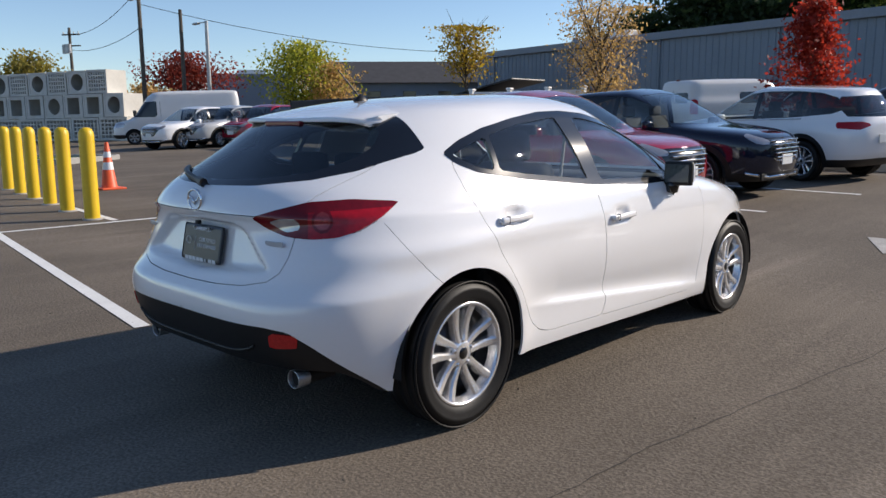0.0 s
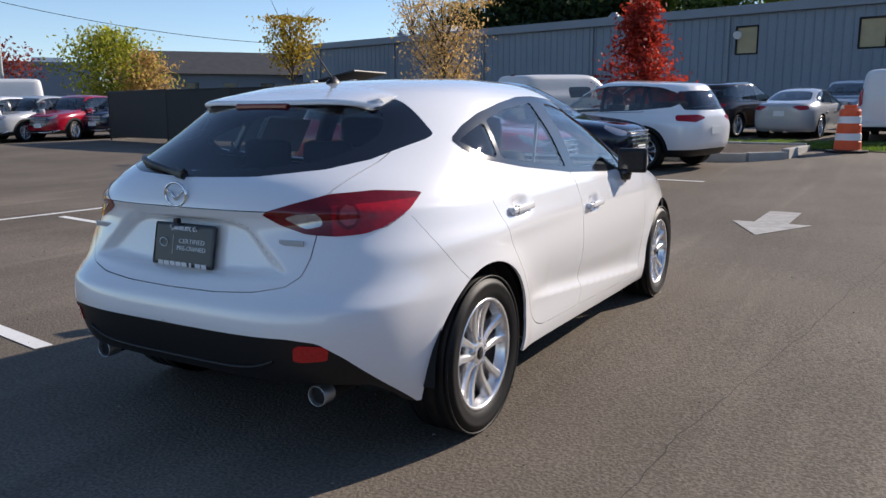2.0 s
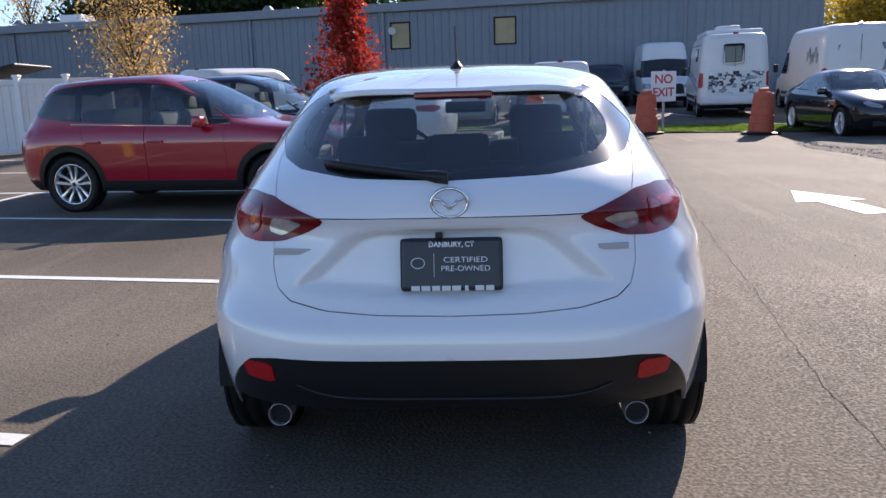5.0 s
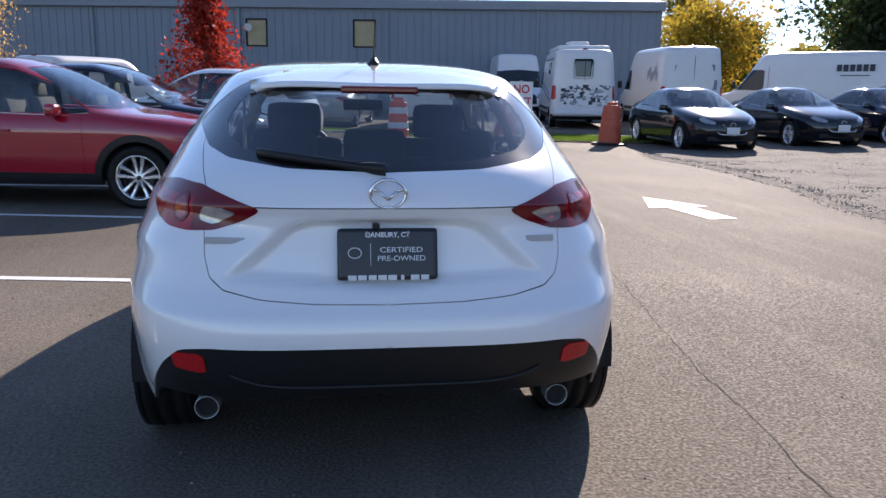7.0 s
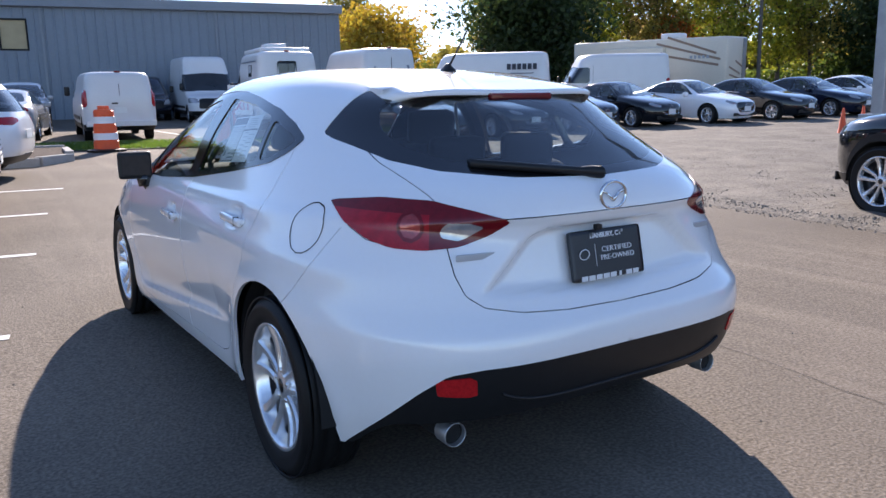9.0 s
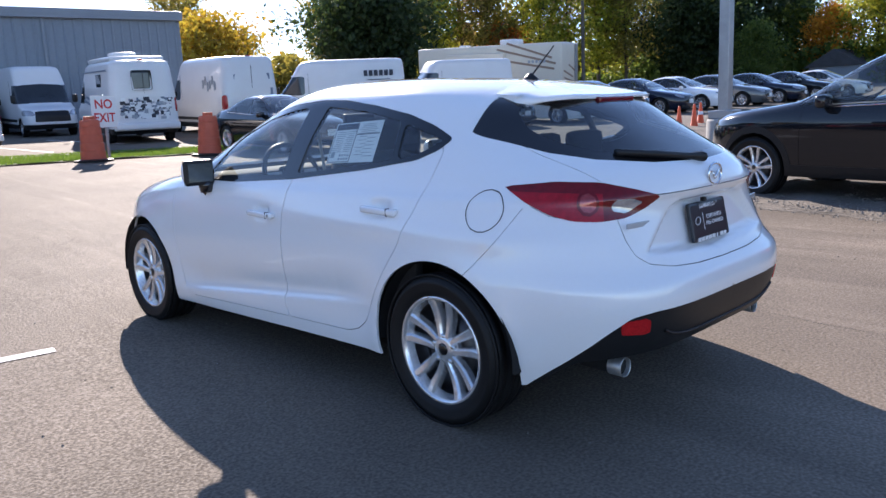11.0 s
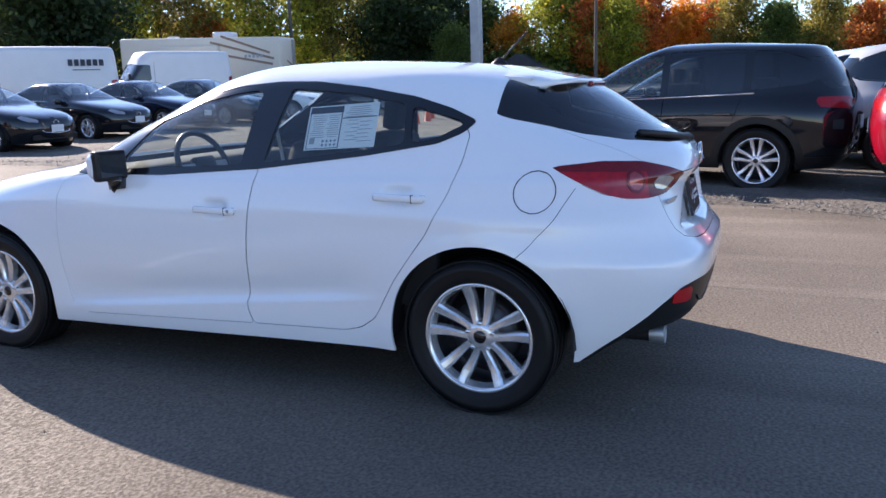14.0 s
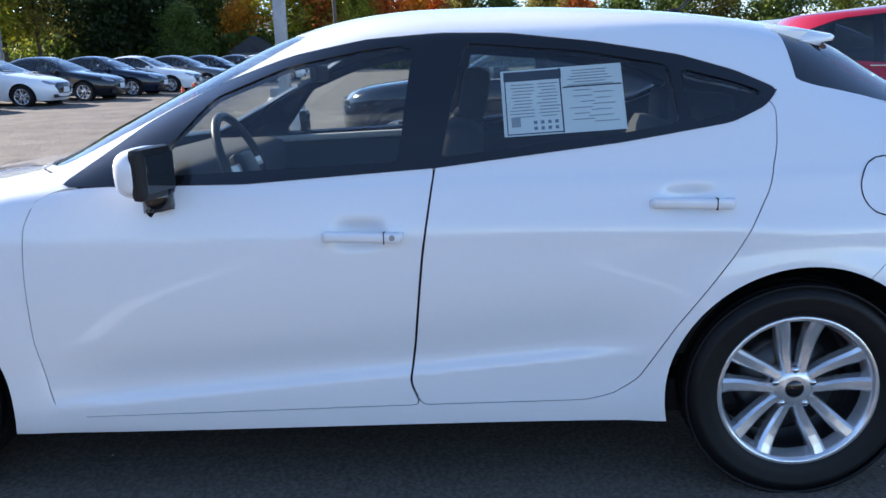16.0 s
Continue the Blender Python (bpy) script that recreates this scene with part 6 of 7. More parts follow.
warehouse()


def far_buildings():
    h = tagged(new("building_house"), "low grey building with a dark shingle roof", "building", kind="structure")
    a = math.atan2(47.1 - 41.2, -43.6 + 49.2)
    rot = Matrix.Rotation(a, 4, "Z")
    part("wall", box((17, 9, 3.6), (-48.0, 47.5, 2.9), 0.02, rot), M["siding"], h)
    v = [(-9, -5, 4.6), (9, -5, 4.6), (9, 5, 4.6), (-9, 5, 4.6), (-7.5, 0, 6.7), (8.9, 0, 6.7)]
    part("roof", None or _mesh(v, [(0, 1, 5, 4), (1, 2, 5), (2, 3, 4, 5), (3, 0, 4), (0, 3, 2, 1)], Matrix.Translation((-48.0, 47.5, 0)) @ rot), M["roofdark"], h)
    for i in range(5):
        p = Vector((-48.0, 47.5, 0)) + rot @ Vector((-6 + 3 * i, -4.52, 3.4))
        part("window", box((1.1, 0.08, 1.0), p, 0.01, rot), M["darkglass"], h)
    g = tagged(new("building_far"), "pale grey flat-roofed building far beyond the lot", "building", kind="structure")
    part("wall", box((9, 12, 5.4), (-74, 48, 3.6), 0.02, Matrix.Rotation(1.0, 4, "Z")), M["siding"], g)
    part("parapet", box((9.3, 12.3, 0.3), (-74, 48, 6.3), 0.02, Matrix.Rotation(1.0, 4, "Z")), M["coping"], g)
    part("roof_unit", box((3, 2, 0.8), (-74, 48, 6.8), 0.03, Matrix.Rotation(1.0, 4, "Z")), M["fleet"], g)
    c = tagged(new("building_cottage"), "small grey gabled house among the trees", "building", kind="structure")
    part("wall", box((5, 4, 1.6), (70, 21.5, 2.4), 0.02), M["siding"], c)
    v = [(-3.9, -3.4, 0), (3.9, -3.4, 0), (3.9, 3.4, 0), (-3.9, 3.4, 0), (-3.9, 0, 2.4), (3.9, 0, 2.4)]
    part("roof", _mesh(v, [(0, 1, 5, 4), (2, 3, 4, 5), (0, 4, 3), (1, 2, 5)], Matrix.Translation((70, 21.5, 3.2)) @ Matrix.Diagonal((0.7, 0.7, 0.6, 1))), M["roofdark"], c)


def _mesh(v, f, m):
    bm = bmesh.new()
    vs = [bm.verts.new(m @ Vector(p)) for p in v]
    for q in f:
        bm.faces.new([vs[i] for i in q])
    return bm


far_buildings()


# ---- fence round the bins ----
def bin_fence():
    fe = empty("vinyl_fence", "white vinyl panel fence round the bins", "fence")
    P = [Vector((-12.1, 14.95)), Vector((-11.25, 15.65)), Vector((-10.4, 16.35)), Vector((-9.6, 17.0))]
    for i, p in enumerate(P):
        z = float(gz(p.x, p.y))
        part("post", box((0.13, 0.13, 1.86), (p.x, p.y, z + 0.93), 0.01), M["vinyl"], fe)
        part("post_cap", box((0.17, 0.17, 0.06), (p.x, p.y, z + 1.88), 0.02), M["vinyl"], fe)
    for a, b in zip(P, P[1:]):
        d = b - a
        rot = Matrix.Rotation(math.atan2(d.y, d.x), 4, "Z")
        c = (a + b) / 2
        z = float(gz(c.x, c.y))
        n = 6
        for i in range(n):
            q = a + d * ((i + 0.5) / n)
            part("board", box((d.length / n - 0.006, 0.022, 1.62), (q.x, q.y, z + 0.92), 0.004, rot), M["vinyl"], fe)
        for h in (0.10, 1.74):
            part("rail", box((d.length, 0.05, 0.14), (c.x, c.y, z + h), 0.01, rot), M["vinyl"], fe)
    g = empty("mesh_gate", "black mesh privacy gate on steel posts", "gate")
    Q = [(-12.25, 14.9), (-14.0, 15.05), (-15.6, 15.15), (-19.0, 15.6), (-23.0, 16.4)]
    for (ax, ay), (bx, by) in zip(Q, Q[1:]):
        rot = Matrix.Rotation(math.atan2(by - ay, bx - ax), 4, "Z")
        cx, cy = (ax + bx) / 2, (ay + by) / 2
        z = float(gz(cx, cy))
        part("mesh_panel", box((math.hypot(bx - ax, by - ay), 0.02, 1.62), (cx, cy, z + 0.93), 0, rot), M["mesh_fence"], g)
        part("top_rail", rod((ax, ay, z + 1.76), (bx, by, z + 1.76), 0.025), M["plastic"], g)
        part("gate_post", rod((bx, by, z), (bx, by, z + 1.82), 0.035), M["plastic"], g)
    b = empty("waste_bin", "dark lidded waste bin behind the fence", "bin")
    z = float(gz(-13, 17))
    part("bin_body", box((2.6, 1.6, 1.5), (-12.9, 17.0, z + 0.85), 0.04), M["plastic"], b)
    part("bin_lid", box((2.7, 1.7, 0.06), (-12.9, 17.0, z + 1.92), 0.02, pose(0, 0, 0, 0, -10, 0)), M["plastic"], b)


bin_fence()


# ---- bollards, cones, barrels, sign ----
def bollard(x, y):
    b = empty("bollard", "bright yellow round safety bollard standing on asphalt", "bollard", "bollards")
    v, f = lathe([(0.10, 0.0), (0.10, 1.12), (0.096, 1.18), (0.075, 1.225), (0.04, 1.245), (0.0, 1.25)], 24)
    data("sleeve", v, f, M["bollard"], b, smooth=True)
    v, f = lathe([(0.135, 0.0), (0.13, 0.015), (0.10, 0.02)], 24)
    data("collar", v, f, M["concrete"], b)
    b.location = at_ground(x, y)
    return b


for _x, _y in ((-7.71, 1.97), (-9.00, 2.14), (-10.22, 2.34), (-11.45, 2.52), (-12.68, 2.71), (-13.9, 2.9)):
    bollard(_x, _y)


def cone(x, y, h, stripes, key="orange", label="orange traffic cone with white collars on asphalt"):
    c = empty("traffic_cone", label, "cone")
    r = h * 0.19
    v, f = lathe([(r, 0.02 * h), (r * 0.86, 0.05 * h), (r * 0.22, 0.97 * h), (r * 0.15, h), (0.0, h)], 20)
    data("cone_body", v, f, M[key], c, smooth=True)
    part("base", box((h * 0.52, h * 0.52, 0.04), (0, 0, 0.02), 0.015), M[key], c)
    for lo, hi in stripes:
        ra = lambda t: r * (0.86 + (0.22 - 0.86) * (t - 0.05) / 0.92)
        v, f = lathe([(ra(lo) + 0.002, lo * h), (ra(hi) + 0.002, hi * h)], 20)
        data("collar", v, f, M["reflwhite"], c, smooth=True)
    c.location = at_ground(x, y)


cone(-12.25, 4.2, 0.92, ((0.42, 0.58), (0.68, 0.80)))
cone(-11.45, 12.5, 0.46, (), "orange", "small plain orange cone in a stall")
cone(-15.2, 13.2, 0.46, (), "orange", "small plain orange cone by the fence")
cone(19.2, 9.2, 0.7, (), "orange", "orange cone on the gravel")
cone(20.4, 9.6, 0.7, ((0.45, 0.6),), "orange", "orange cone with a white collar on the gravel")
cone(17.9, 9.0, 0.7, (), "orange", "orange cone on the gravel")


def barrel(x, y, banded, lean=0.0):
    b = empty("traffic_barrel", "orange and white banded traffic barrel at the kerb" if banded else "faded orange traffic barrel beside the lawn", "barrel", "traffic barrels")
    prof = [(0.305, 0.0), (0.305, 0.05), (0.29, 0.06)]
    zs = [0.06, 0.26, 0.45, 0.64, 0.83, 0.96]
    rs = [0.285, 0.27, 0.255, 0.24, 0.228]
    for i in range(5):
        prof += [(rs[i], zs[i] + 0.01), (rs[i] - 0.004, zs[i + 1] - 0.02), (rs[i] - 0.018, zs[i + 1] - 0.01)]
    prof += [(0.20, 0.975), (0.0, 0.985)]
    v, f = lathe(prof, 28)
    data("drum", v, f, M["orange" if banded else "dullorange"], b, smooth=False)
    for i in (1, 3):
        v, f = lathe([(rs[i] + 0.003, zs[i] + 0.012), (rs[i] - 0.001, zs[i + 1] - 0.022)], 28)
        data("band", v, f, M["reflwhite" if banded else "dullorange"], b, smooth=True)
    part("handle", box((0.26, 0.05, 0.09), (0, 0, 1.02), 0.02), M["orange" if banded else "dullorange"], b)
    v, f = lathe([(0.44, 0.0), (0.44, 0.04), (0.31, 0.06)], 28)
    data("rubber_base", v, f, M["tyre"], b)
    b.matrix_basis = Matrix.Translation(at_ground(x, y)) @ pose(0, 0, 0, 0, lean, 0)


barrel(1.42, 17.3, True)
barrel(4.15, 16.75, False)
barrel(6.60, 15.7, False, 2)


def sign():
    s = empty("road_sign", "white NO EXIT sign with red letters on a steel post", "sign")
    s.matrix_basis = Matrix.Translation(at_ground(4.62, 16.95)) @ pose(0, 0, 0, 0, 0, 12)
    part("post", box((0.06, 0.04, 1.55), (0, 0.03, 0.775), 0.006), M["steel"], s)
    bd = part("board", box((0.66, 0.012, 0.74), (-0.02, 0, 1.15), 0.004), M["paper"], s)
    face = pose(-0.02, -0.0065, 1.15, 90, 0, 0)
    writing("NO", 0.30, face @ pose(0, 0.17, 0), M["signred"], bd, 0.001, bold=0.006)
    writing("EXIT", 0.30, face @ pose(0, -0.15, 0), M["signred"], bd, 0.001, bold=0.006, width=0.56)


sign()


def light_pole(x, y):
    p = empty("light_pole", "grey steel lamp post on a round concrete base", "lamp post")
    v, f = lathe([(0.33, 0.0), (0.33, 0.72), (0.31, 0.76), (0.0, 0.76)], 28)
    data("base", v, f, M["concrete"], p, smooth=True)
    part("base_cover", box((0.46, 0.46, 0.16), (0, 0, 0.84), 0.02), M["steel"], p)
    part("shaft", box((0.20, 0.20, 8.0), (0, 0, 4.8), 0.02), M["steel"], p)
    part("arm", box((0.10, 1.2, 0.10), (0, 0.6, 8.6), 0.02), M["steel"], p)
    part("lantern", box((0.40, 0.8, 0.16), (0, 1.3, 8.62), 0.05), M["steel"], p)
    p.location = at_ground(x, y)


light_pole(11.25, 4.5)


# ---- stacked concrete blocks ----
def precast(name, w, h, dep, style, m, rnd):
    """Hollow precast concrete chamber: a frame with a round or square opening, or a pierced grid front."""
    b = empty(name, "pale precast concrete chamber stacked in rows" if style == "grid" else "precast concrete chamber with an open end, stacked", "concrete block", "stacked concrete chambers")
    th = 0.10
    bm = bmesh.new()
    for sx in (-1, 1):
        box((th, dep, h), (sx * (w - th) / 2, 0, h / 2), 0.01, bm=bm)
    for z in (th / 2, h - th / 2):
        box((w - 2 * th, dep, th), (0, 0, z), 0.01, bm=bm)
    part("chamber", bm, M["pale"], b)
    part("inside", box((w - 2 * th, 0.05, h - 2 * th), (0, 0.3, h / 2)), M["concrete"], b)
    if style == "grid":
        g = bmesh.new()
        nx, nz = 7, 5
        for i in range(nx + 1):
            box((0.07, 0.09, h - 2 * th), (-w / 2 + th + (w - 2 * th) * i / nx, -dep / 2 + 0.06, h / 2), 0, bm=g)
        for i in range(nz + 1):
            box((w - 2 * th, 0.086, 0.06), (0, -dep / 2 + 0.062, th + (h - 2 * th) * i / nz), 0, bm=g)
        part("pierced_front", g, M["pale"], b)
    else:
        n = 20 if style == "round" else 4
        r = 0.45 if style == "round" else 0.47
        v, f = [], []
        for i in range(40):
            a = 2 * math.pi * i / 40
            q = max(abs(math.cos(a)), abs(math.sin(a)))
            ox, oz = (w / 2 - th * 0.5) * math.cos(a) / q, (h / 2 - th * 0.5) * math.sin(a) / q
            ir = r if style == "round" else r / q * 0.95
            for y in (-dep / 2 + 0.02, -dep / 2 + 0.12):
                v += [(ox, y, h / 2 + oz), (ir * math.cos(a), y, h / 2 + ir * math.sin(a))]
        for i in range(40):
            a, c = 4 * i, 4 * ((i + 1) % 40)
            f += [(a, a + 1, c + 1, c), (a + 1, a + 3, c + 3, c + 1), (a + 3, a + 2, c + 2, c + 3)]
        data("end_plate", v, f, M["pale"], b)
    b.matrix_basis = m
    return b


def block_stack():
    rnd = random.Random(4)
    A, B = Vector((-49.5, 12.9)), Vector((-37.4, 17.3))
    d = (B - A).normalized()
    ang = math.degrees(math.atan2(d.y, d.x))
    made = {}
    for row in range(3):
        s = 0.3 * row
        while s < (B - A).length - (0.0 if row < 2 else 1.0) - 1:
            style = "grid" if row in (0,) else rnd.choice(["grid", "round", "square"] if row == 1 else ["grid", "grid", "round"])
            if row == 1:
                style = rnd.choice(["square", "round", "square", "grid"])
            w = 2.0 if (style == "grid" and row == 0) else 1.42
            p = A + d * (s + w / 2)
            m = Matrix.Translation((p.x, p.y, float(gz(p.x, p.y)) + 1.27 * row)) @ pose(0, 0, 0, 0, 0, ang)
            key = (style, w)
            if key in made:
                copy_thing(made[key], m)
            else:
                made[key] = precast("concrete_chamber", w, 1.25, 1.4, style, m, rnd)
            s += w + rnd.uniform(0.04, 0.10)


block_stack()
part_k = bed("kerb_island", [(-26, 4.6), (-21.5, 6.9), (-22.5, 9.0), (-27, 6.6)], 0.10, M["grass"], "small kerbed island of grass", True)


# ---- poles and wires ----
def utility_pole(x, y, h, arms=True, lamp=False, lean=0.0):
    p = empty("utility_pole", "weathered timber utility pole with crossarms" if arms else ("tall grey steel street lamp beside poles" if lamp else "bare weathered timber pole by the trees"), "pole")
    z = 0.0
    part("shaft", rod((0, 0, 0), (0, 0, h), 0.17, 0.12, 12), M["wood_pole" if not lamp else "steel"], p)
    if arms:
        for dz in (0.6, 1.6):
            part("crossarm", box((1.9, 0.10, 0.12), (0, 0.12, h - dz), 0.01, Matrix.Rotation(0.5, 4, "Z")), M["wood_pole"], p)
        for a in (-0.5, 0.1, 0.5):
            part("transformer", rod((a, -0.35, h - 2.3), (a, -0.35, h - 1.5), 0.20, seg=14), M["steel"], p)
        for a in (-0.8, -0.3, 0.3, 0.8):
            part("insulator", rod((a * 0.88, 0.12 + a * 0.48, h - 0.55), (a * 0.88, 0.12 + a * 0.48, h - 0.35), 0.05, seg=8), M["pale"], p)
    if lamp:
        part("arm", box((1.5, 0.08, 0.08), (-0.7, 0, h - 0.05), 0.01), M["steel"], p)
        part("lantern", box((0.7, 0.30, 0.14), (-1.4, 0, h - 0.06), 0.04), M["steel"], p)
    p.matrix_basis = Matrix.Translation(at_ground(x, y)) @ pose(0, 0, 0, 0, lean, 0)


utility_pole(-51.0, 24.0, 11.5, True)
utility_pole(-49.7, 26.4, 8.6, False)
utility_pole(-48.8, 27.9, 7.8, False, True)
utility_pole(-71.4, 27.2, 9.2, True)
utility_pole(60.0, 12.5, 9.5, False)
utility_pole(52, 36, 7.5, False)


def wire(p, q, sag):
    cu = bpy.data.curves.new("wire", "CURVE")
    cu.dimensions, cu.bevel_depth, cu.bevel_resolution = "3D", 0.022, 1
    s = cu.splines.new("POLY")
    s.points.add(16)
    for i in range(17):
        t = i / 16
        a = Vector(p).lerp(Vector(q), t)
        s.points[i].co = (a.x, a.y, a.z - sag * 4 * t * (1 - t), 1)
    ob = new("overhead_wire", cu)
    tmp = bpy.data.meshes.new_from_object(ob.evaluated_get(bpy.context.evaluated_depsgraph_get()))
    bpy.data.objects.remove(ob)
    tagged(link("overhead_wire", tmp, M["gap"]), "thin dark overhead power wire", "wire")


wire((-51, 24, 10.6), (-71.4, 27.2, 9.3), 0.8)
wire((-51, 24, 9.6), (-40, 46, 6.9), 0.7)
wire((-51, 24, 8.0), (-71.4, 27.2, 8.0), 0.6)


# ---- trees ----
LEAF = dict(
    red=leaf_mat("red leaves", (0.262, 0.018, 0.012), (0.493, 0.060, 0.030)),
    maroon=leaf_mat("maroon leaves", (0.131, 0.019, 0.015), (0.365, 0.065, 0.039)),
    yellow=leaf_mat("yellow leaves", (0.355, 0.209, 0.021), (0.510, 0.397, 0.042)),
    gold=leaf_mat("orange leaves", (0.62, 0.22, 0.02), (0.80, 0.42, 0.04)),
    brown=leaf_mat("thin brown leaves", (0.348, 0.227, 0.086), (0.731, 0.487, 0.174)),
    lime=leaf_mat("yellow green leaves", (0.157, 0.204, 0.023), (0.533, 0.501, 0.047)),
    green=leaf_mat("green leaves", (0.061, 0.104, 0.020), (0.174, 0.227, 0.043)),
    dark=leaf_mat("dark green leaves", (0.020, 0.042, 0.014), (0.061, 0.090, 0.024)),
    olive=leaf_mat("olive autumn leaves", (0.157, 0.148, 0.031), (0.418, 0.330, 0.061)),
    rust=leaf_mat("rust leaves", (0.46, 0.10, 0.03), (0.80, 0.30, 0.05)),
)


def tree(name, label, h, r, leaf, leaves, size, seed, form="round", clear=0.25, dens=1.0):
    """Tapered trunk, forking limbs and a crown of many single leaves gathered in clumps, with gaps."""
    rnd = random.Random(seed)
    t = empty(name, label, "tree")
    bm = bmesh.new()
    tr = h * 0.016 + 0.02
    tips = []
    top = h * (0.80 if form != "cone" else 0.96)
    path = [Vector((0, 0, -0.1))]
    for i in range(1, 7):
        path.append(Vector((rnd.uniform(-1, 1) * 0.02 * h * i / 6, rnd.uniform(-1, 1) * 0.02 * h * i / 6, top * i / 6)))
    for i in range(6):
        rod(path[i], path[i + 1], tr * (1 - i / 6.6), tr * (1 - (i + 1) / 6.6), 8, bm=bm)
    n = 22 if form != "cone" else 34
    for i in range(n):
        u = clear + (1 - clear) * ((i + rnd.random()) / n)
        z0 = top * min(u, 0.97)
        k = min(int(z0 / top * 6), 5)
        p0 = path[k].lerp(path[k + 1], z0 / top * 6 - k)
        a = i * 2.4 + rnd.uniform(-0.5, 0.5)
        if form == "cone":
            reach = r * (1.05 - (u - clear) / (1 - clear)) * rnd.uniform(0.65, 1.1)
            rise = reach * 0.35
        elif form == "vase":
            reach = r * rnd.uniform(0.5, 1.0)
            rise = reach * 0.9 + (h - top) * u
        else:
            reach = r * math.sin(math.pi * min(0.98, 0.18 + 0.78 * (u - clear) / (1 - clear))) * rnd.uniform(0.6, 1.12)
            rise = reach * 0.35 + (h - top) * max(0, u - 0.4)
        p1 = p0 + Vector((math.cos(a) * reach * 0.55, math.sin(a) * reach * 0.55, rise * 0.65))
        p2 = p0 + Vector((math.cos(a + rnd.uniform(-.3, .3)) * reach, math.sin(a + rnd.uniform(-.3, .3)) * reach, rise))
        rod(p0, p1, tr * 0.34, tr * 0.2, 5, bm=bm)
        rod(p1, p2, tr * 0.2, tr * 0.06, 5, bm=bm)
        tips += [(p0.lerp(p1, 0.6), 0.8), (p1, 1.0), (p1.lerp(p2, 0.5), 1.0), (p2, 0.9)]
        for _ in range(3):
            q = p1 + Vector((rnd.gauss(0, 1), rnd.gauss(0, 1), rnd.gauss(0.2, 0.7))) * reach * 0.30
            rod(p1, q, tr * 0.12, tr * 0.04, 4, bm=bm)
            tips.append((q, 0.8))
    tips.append((path[-1] + Vector((0, 0, (h - top) * 0.7)), 0.7))
    part("trunk", bm, M["bark"], t, "", True)
    rs = np.random.RandomState(seed)
    pick = rs.randint(0, len(tips), leaves)
    cen = np.array([tuple(p) for p, _ in tips])[pick]
    spread = r * (0.20 if form != "cone" else 0.13) * dens
    pos = cen + rs.normal(0, 1, (leaves, 3)) * spread * np.array((1, 1, 0.75))
    pos[:, 2] = np.clip(pos[:, 2], h * clear * 0.55, h * 1.03)
    ax = rs.normal(0, 1, (leaves, 3))
    ax /= np.linalg.norm(ax, axis=1, keepdims=True)
    bx = np.cross(ax, rs.normal(0, 1, (leaves, 3)))
    bx /= np.linalg.norm(bx, axis=1, keepdims=True)
    s = size * rs.uniform(0.6, 1.3, (leaves, 1))
    v = np.stack([pos - ax * s, pos + bx * s * 0.55, pos + ax * s, pos - bx * s * 0.55], 1).reshape(-1, 3)
    f = np.arange(leaves * 4).reshape(-1, 4)
    data("crown", v, f, LEAF[leaf], t)
    return t


def stand(t, x, y, scale=1.0, turn=0.0):
    t.matrix_basis = Matrix.Translation(at_ground(x, y)) @ pose(0, 0, 0, 0, 0, turn) @ Matrix.Diagonal((scale, scale, scale, 1))
    return t


def again(t, x, y, scale=1.0, turn=0.0, tall=1.0):
    o = copy_thing(t, Matrix())
    o.matrix_basis = Matrix.Translation(at_ground(x, y)) @ pose(0, 0, 0, 0, 0, turn) @ Matrix.Diagonal((scale, scale, scale * tall, 1))
    return o


stand(tree("red_tree", "young tree with glossy red autumn leaves in the mulch bed", 3.75, 1.3, "red", 5200, 0.062, 1, "cone", 0.2), -3.3, 16.9)
stand(tree("thin_tree", "slender tree with sparse brown autumn leaves", 3.75, 1.15, "brown", 4800, 0.042, 2, "vase", 0.28), -8.5, 16.1)
stand(tree("yellow_tree", "small tree with yellow autumn leaves beyond the fence", 5.9, 2.0, "yellow", 2600, 0.11, 3, "vase", 0.45), -30.1, 35.1)
stand(tree("lime_tree", "rounded tree with yellow green leaves", 6.0, 3.0, "lime", 7000, 0.13, 4, "round", 0.22), -43.5, 32.3)
stand(tree("yellow_tree", "small golden tree beside the green one", 4.6, 2.0, "brown", 3000, 0.12, 14, "round", 0.22), -41.0, 33.0)
stand(tree("maroon_tree", "rounded maroon autumn tree near the poles", 6.0, 3.6, "maroon", 7000, 0.15, 5, "round", 0.2), -58.3, 31.4)
stand(tree("gold_tree", "small golden brown tree by the white van", 3.6, 1.8, "brown", 2500, 0.14, 6, "round", 0.15), -56, 26.5)
stand(tree("pale_tree", "hazy yellowing tree behind the concrete stack", 6.6, 3.4, "olive", 4500, 0.18, 7, "round", 0.2), -67.9, 22.1)
stand(tree("yellow_tree", "broad yellow tree beside the warehouse corner", 6.6, 4.2, "yellow", 8000, 0.17, 8, "round", 0.2), 26.0, 50.6)

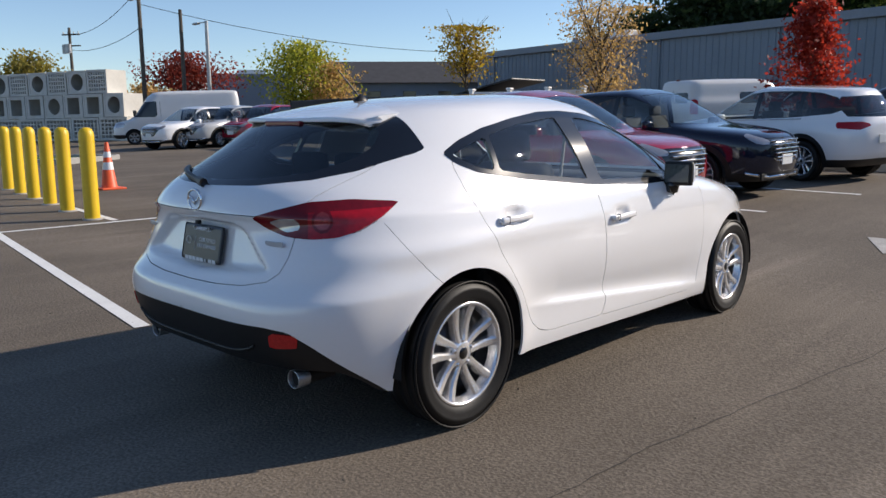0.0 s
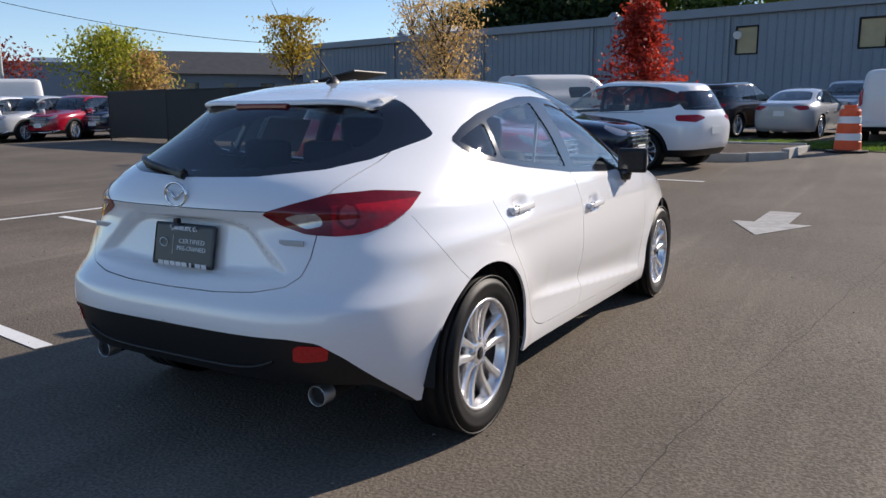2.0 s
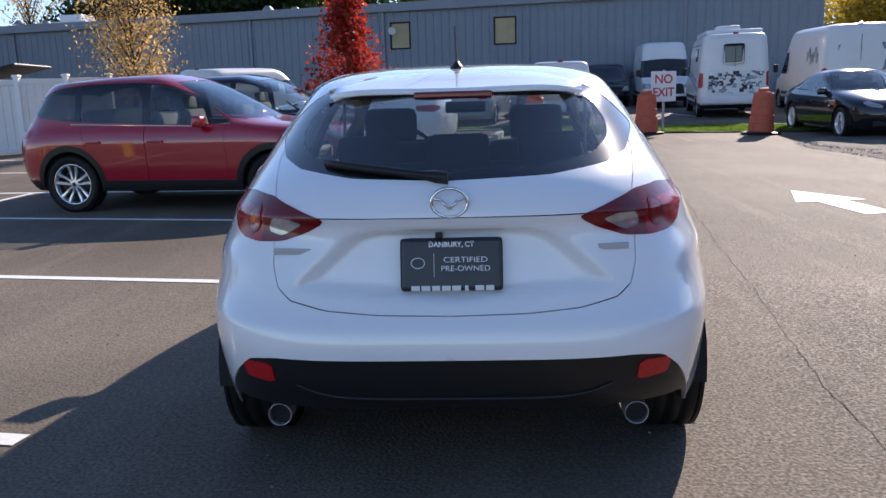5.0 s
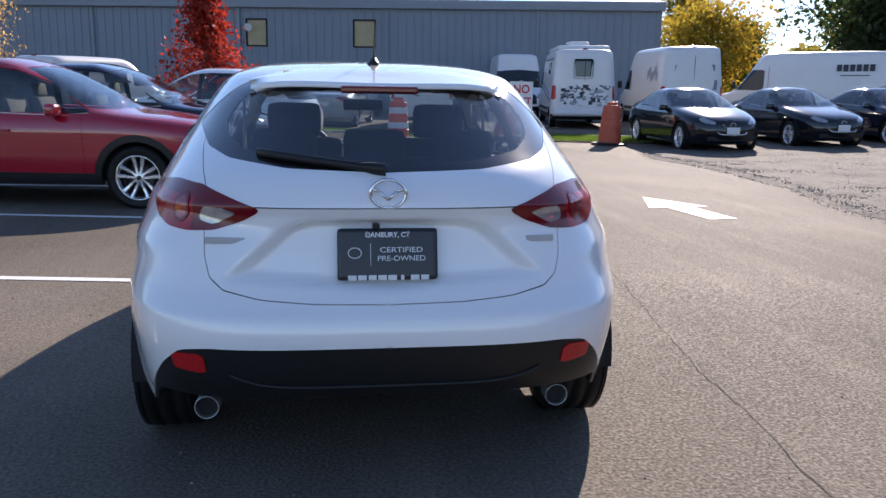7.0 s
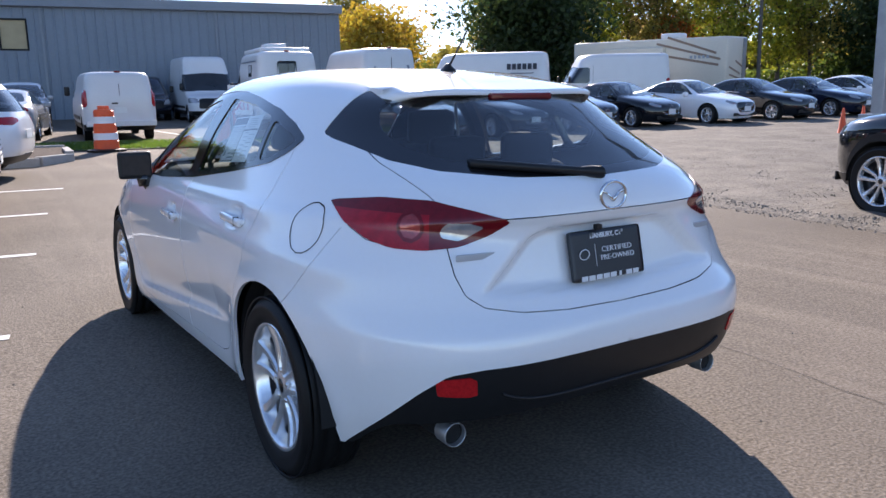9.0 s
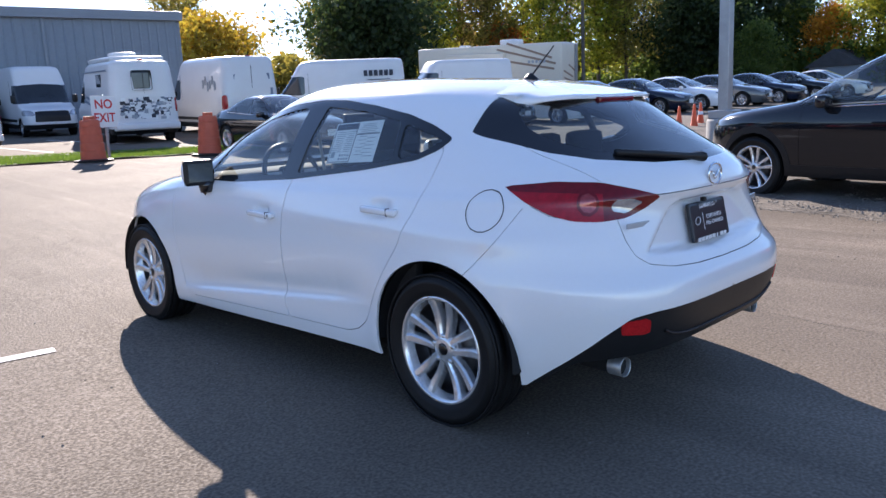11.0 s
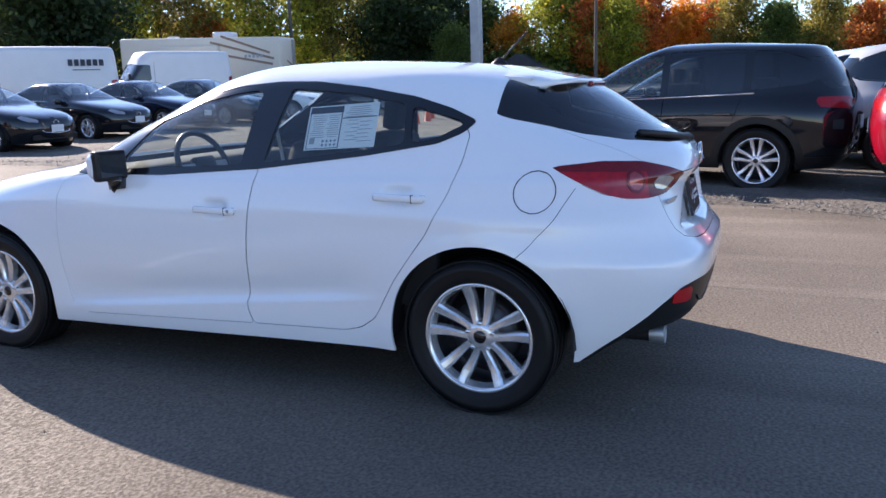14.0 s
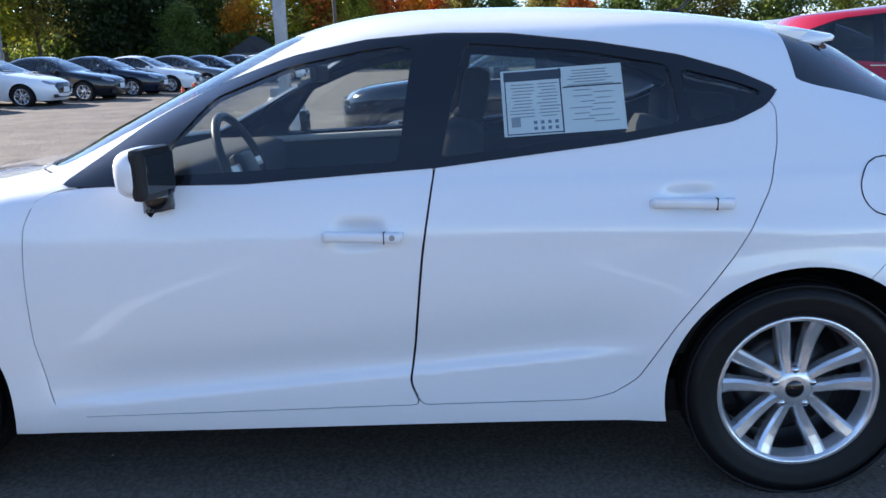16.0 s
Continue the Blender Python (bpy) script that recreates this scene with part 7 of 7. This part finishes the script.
big = dict(
    dark=tree("broad_tree", "broad dark green tree at the edge of the lot", 11, 5.0, "dark", 15000, 0.24, 21, "round", 0.1),
    olive=tree("autumn_tree", "tall olive autumn tree in the tree line", 12, 3.6, "olive", 8000, 0.20, 22, "vase", 0.2),
    lime=tree("autumn_tree", "tall yellow green tree in the tree line", 12, 3.8, "lime", 8000, 0.20, 23, "round", 0.22),
    gold=tree("autumn_tree", "orange autumn tree in the tree line", 10, 3.4, "gold", 8000, 0.21, 24, "round", 0.15),
    rust=tree("autumn_tree", "rust red autumn tree in the tree line", 11, 3.8, "rust", 8000, 0.22, 25, "round", 0.15),
    green=tree("green_tree", "green leafy tree in the tree line", 11, 3.8, "green", 9000, 0.22, 26, "round", 0.15),
    thin=tree("bare_tree", "nearly leafless tree with a pale trunk in the tree line", 13, 3.2, "brown", 1600, 0.16, 27, "vase", 0.35),
)
placed = set()


def plant(key, x, y, s, turn, tall=1.0):
    if key in placed:
        again(big[key], x, y, s, turn, tall)
    else:
        big[key].matrix_basis = Matrix.Translation(at_ground(x, y)) @ pose(0, 0, 0, 0, 0, turn) @ Matrix.Diagonal((s, s, s * tall, 1))
        placed.add(key)


# the tree line east of the lot, from the warehouse corner round to the south
plant("dark", 37.5, 46.0, 0.98, 10)
plant("dark", 40.5, 50.0, 0.85, 100)
plant("dark", 69.5, 31.0, 1.0, 60, 0.98)
plant("dark", 65.5, 34.5, 0.85, 130)
for k, x, y, s in (("olive", 30, 63, 0.75), ("green", 35, 62, 0.62), ("olive", 43, 58, 0.8), ("green", 46.5, 55.5, 0.8), ("thin", 47.5, 52, 0.85), ("lime", 50, 51, 0.85), ("thin", 51.5, 49.5, 0.9), ("olive", 53, 47.5, 0.92),
                   ("rust", 54, 46.5, 0.62), ("lime", 56.5, 44, 0.9), ("thin", 58, 42, 0.9), ("lime", 59.5, 39.5, 0.95), ("olive", 61, 37.5, 0.85), ("green", 63, 26, 0.6), ("green", 73.5, 27.0, 0.82), ("gold", 72.5, 23.4, 0.86),
                   ("lime", 72, 19.5, 1.0), ("green", 74, 17.0, 0.95), ("rust", 72, 14.5, 1.0), ("rust", 74, 11.0, 1.05), ("lime", 70, 12.5, 0.8), ("gold", 76, 7.5, 0.95), ("rust", 78, 5.0, 0.9), ("olive", 73, 2.5, 0.75), ("green", 72, -1.0, 0.75),
                   ("olive", 74, -4.5, 0.72), ("rust", 72, -8, 0.7), ("green", 71, -12.0, 0.8), ("green", 69, -16, 0.85), ("olive", 70, -20, 0.8), ("green", 66, -24, 0.9), ("lime", 64, -29, 0.85), ("green", 60, -34, 0.9), ("green", 55, -40, 0.9), ("olive", 48, -46, 0.9)):
    plant(k, x, y, s * (0.86 if y < 27 else 1.0), (x * 37 + y * 53) % 360)
# behind the warehouse
for k, x, y, s in (("dark", -24.5, 58, 1.0), ("dark", -19, 60, 1.05), ("green", -14.5, 61, 1.05), ("green", -10, 60, 0.98), ("lime", -5, 63, 0.95), ("lime", -2, 64, 0.98), ("thin", 3.0, 62, 0.72), ("thin", 9, 60, 0.7), ("thin", -33, 54, 0.72), ("dark", -29.5, 57, 0.75)):
    plant(k, x, y, s, (x * 37 + y * 53) % 360)


def woods():
    """Far wooded rise behind the tree line: a mass of leaf clumps on low ground."""
    rs = np.random.RandomState(9)
    ridge = lambda a: 3.6 + 1.6 * np.sin(a * 9) + 1.3 * np.sin(a * 23 + 1) + 0.7 * np.sin(a * 57)
    v, f = [], []
    angs = np.linspace(-0.25, 2.5, 420)
    for i, a in enumerate(angs):
        x, y = math.sin(a) * 97, math.cos(a) * 97
        g = float(gz(x, y))
        up = (float(ridge(a)) + 1.0) * 0.86 + 0.9 * noise.noise((a * 40, 0, 0)) + 0.5 * noise.noise((a * 130, 4, 0))
        v += [(x * 0.93, y * 0.93, g - 0.5), (x * 0.95, y * 0.95, g + up * 0.6), (x, y, g + up), (x * 1.1, y * 1.1, g - 0.5)]
        if i:
            k = 4 * i
            f += [(k - 4 + q, k + q, k + 1 + q, k - 3 + q) for q in range(3)]
    tagged(data("wooded_rise", v, f, M["thicket"], smooth=True), "dim wooded rise behind the tree line", "hill", kind="structure")
    n_c = 60000
    ang = rs.uniform(-0.2, 2.45, n_c)
    dist = rs.uniform(88, 98, n_c)
    x, y = np.sin(ang) * dist, np.cos(ang) * dist
    hh = ridge(ang)
    z = gz(x, y) + rs.uniform(0, 1, n_c) ** 0.9 * (hh + 1.4)
    pos = np.stack([x, y, z], 1)
    ax = rs.normal(0, 1, (n_c, 3))
    ax /= np.linalg.norm(ax, axis=1, keepdims=True)
    bx = np.cross(ax, rs.normal(0, 1, (n_c, 3)))
    bx /= np.linalg.norm(bx, axis=1, keepdims=True)
    s = rs.uniform(0.22, 0.5, (n_c, 1))
    V = np.stack([pos - ax * s, pos + bx * s * 0.7, pos + ax * s, pos - bx * s * 0.7], 1).reshape(-1, 3)
    tagged(data("far_woods", V, np.arange(n_c * 4).reshape(-1, 4), LEAF["olive"]), "distant olive autumn woods", "woods", kind="stuff")
    n_c = 30000
    ang = rs.uniform(0.9, 2.45, n_c)
    dist = rs.uniform(72, 84, n_c)
    x, y = np.sin(ang) * dist, np.cos(ang) * dist
    z = gz(x, y) + rs.uniform(0, 1, n_c) * (2.6 + 1.0 * np.sin(ang * 31))
    pos = np.stack([x, y, z], 1)
    s = rs.uniform(0.15, 0.4, (n_c, 1))
    ax = rs.normal(0, 1, (n_c, 3))
    ax /= np.linalg.norm(ax, axis=1, keepdims=True)
    bx = np.cross(ax, rs.normal(0, 1, (n_c, 3)))
    bx /= np.linalg.norm(bx, axis=1, keepdims=True)
    V = np.stack([pos - ax * s, pos + bx * s * 0.7, pos + ax * s, pos - bx * s * 0.7], 1).reshape(-1, 3)
    tagged(data("undergrowth", V, np.arange(n_c * 4).reshape(-1, 4), LEAF["green"]), "dense green undergrowth below the tree line", "undergrowth", kind="stuff")


woods()
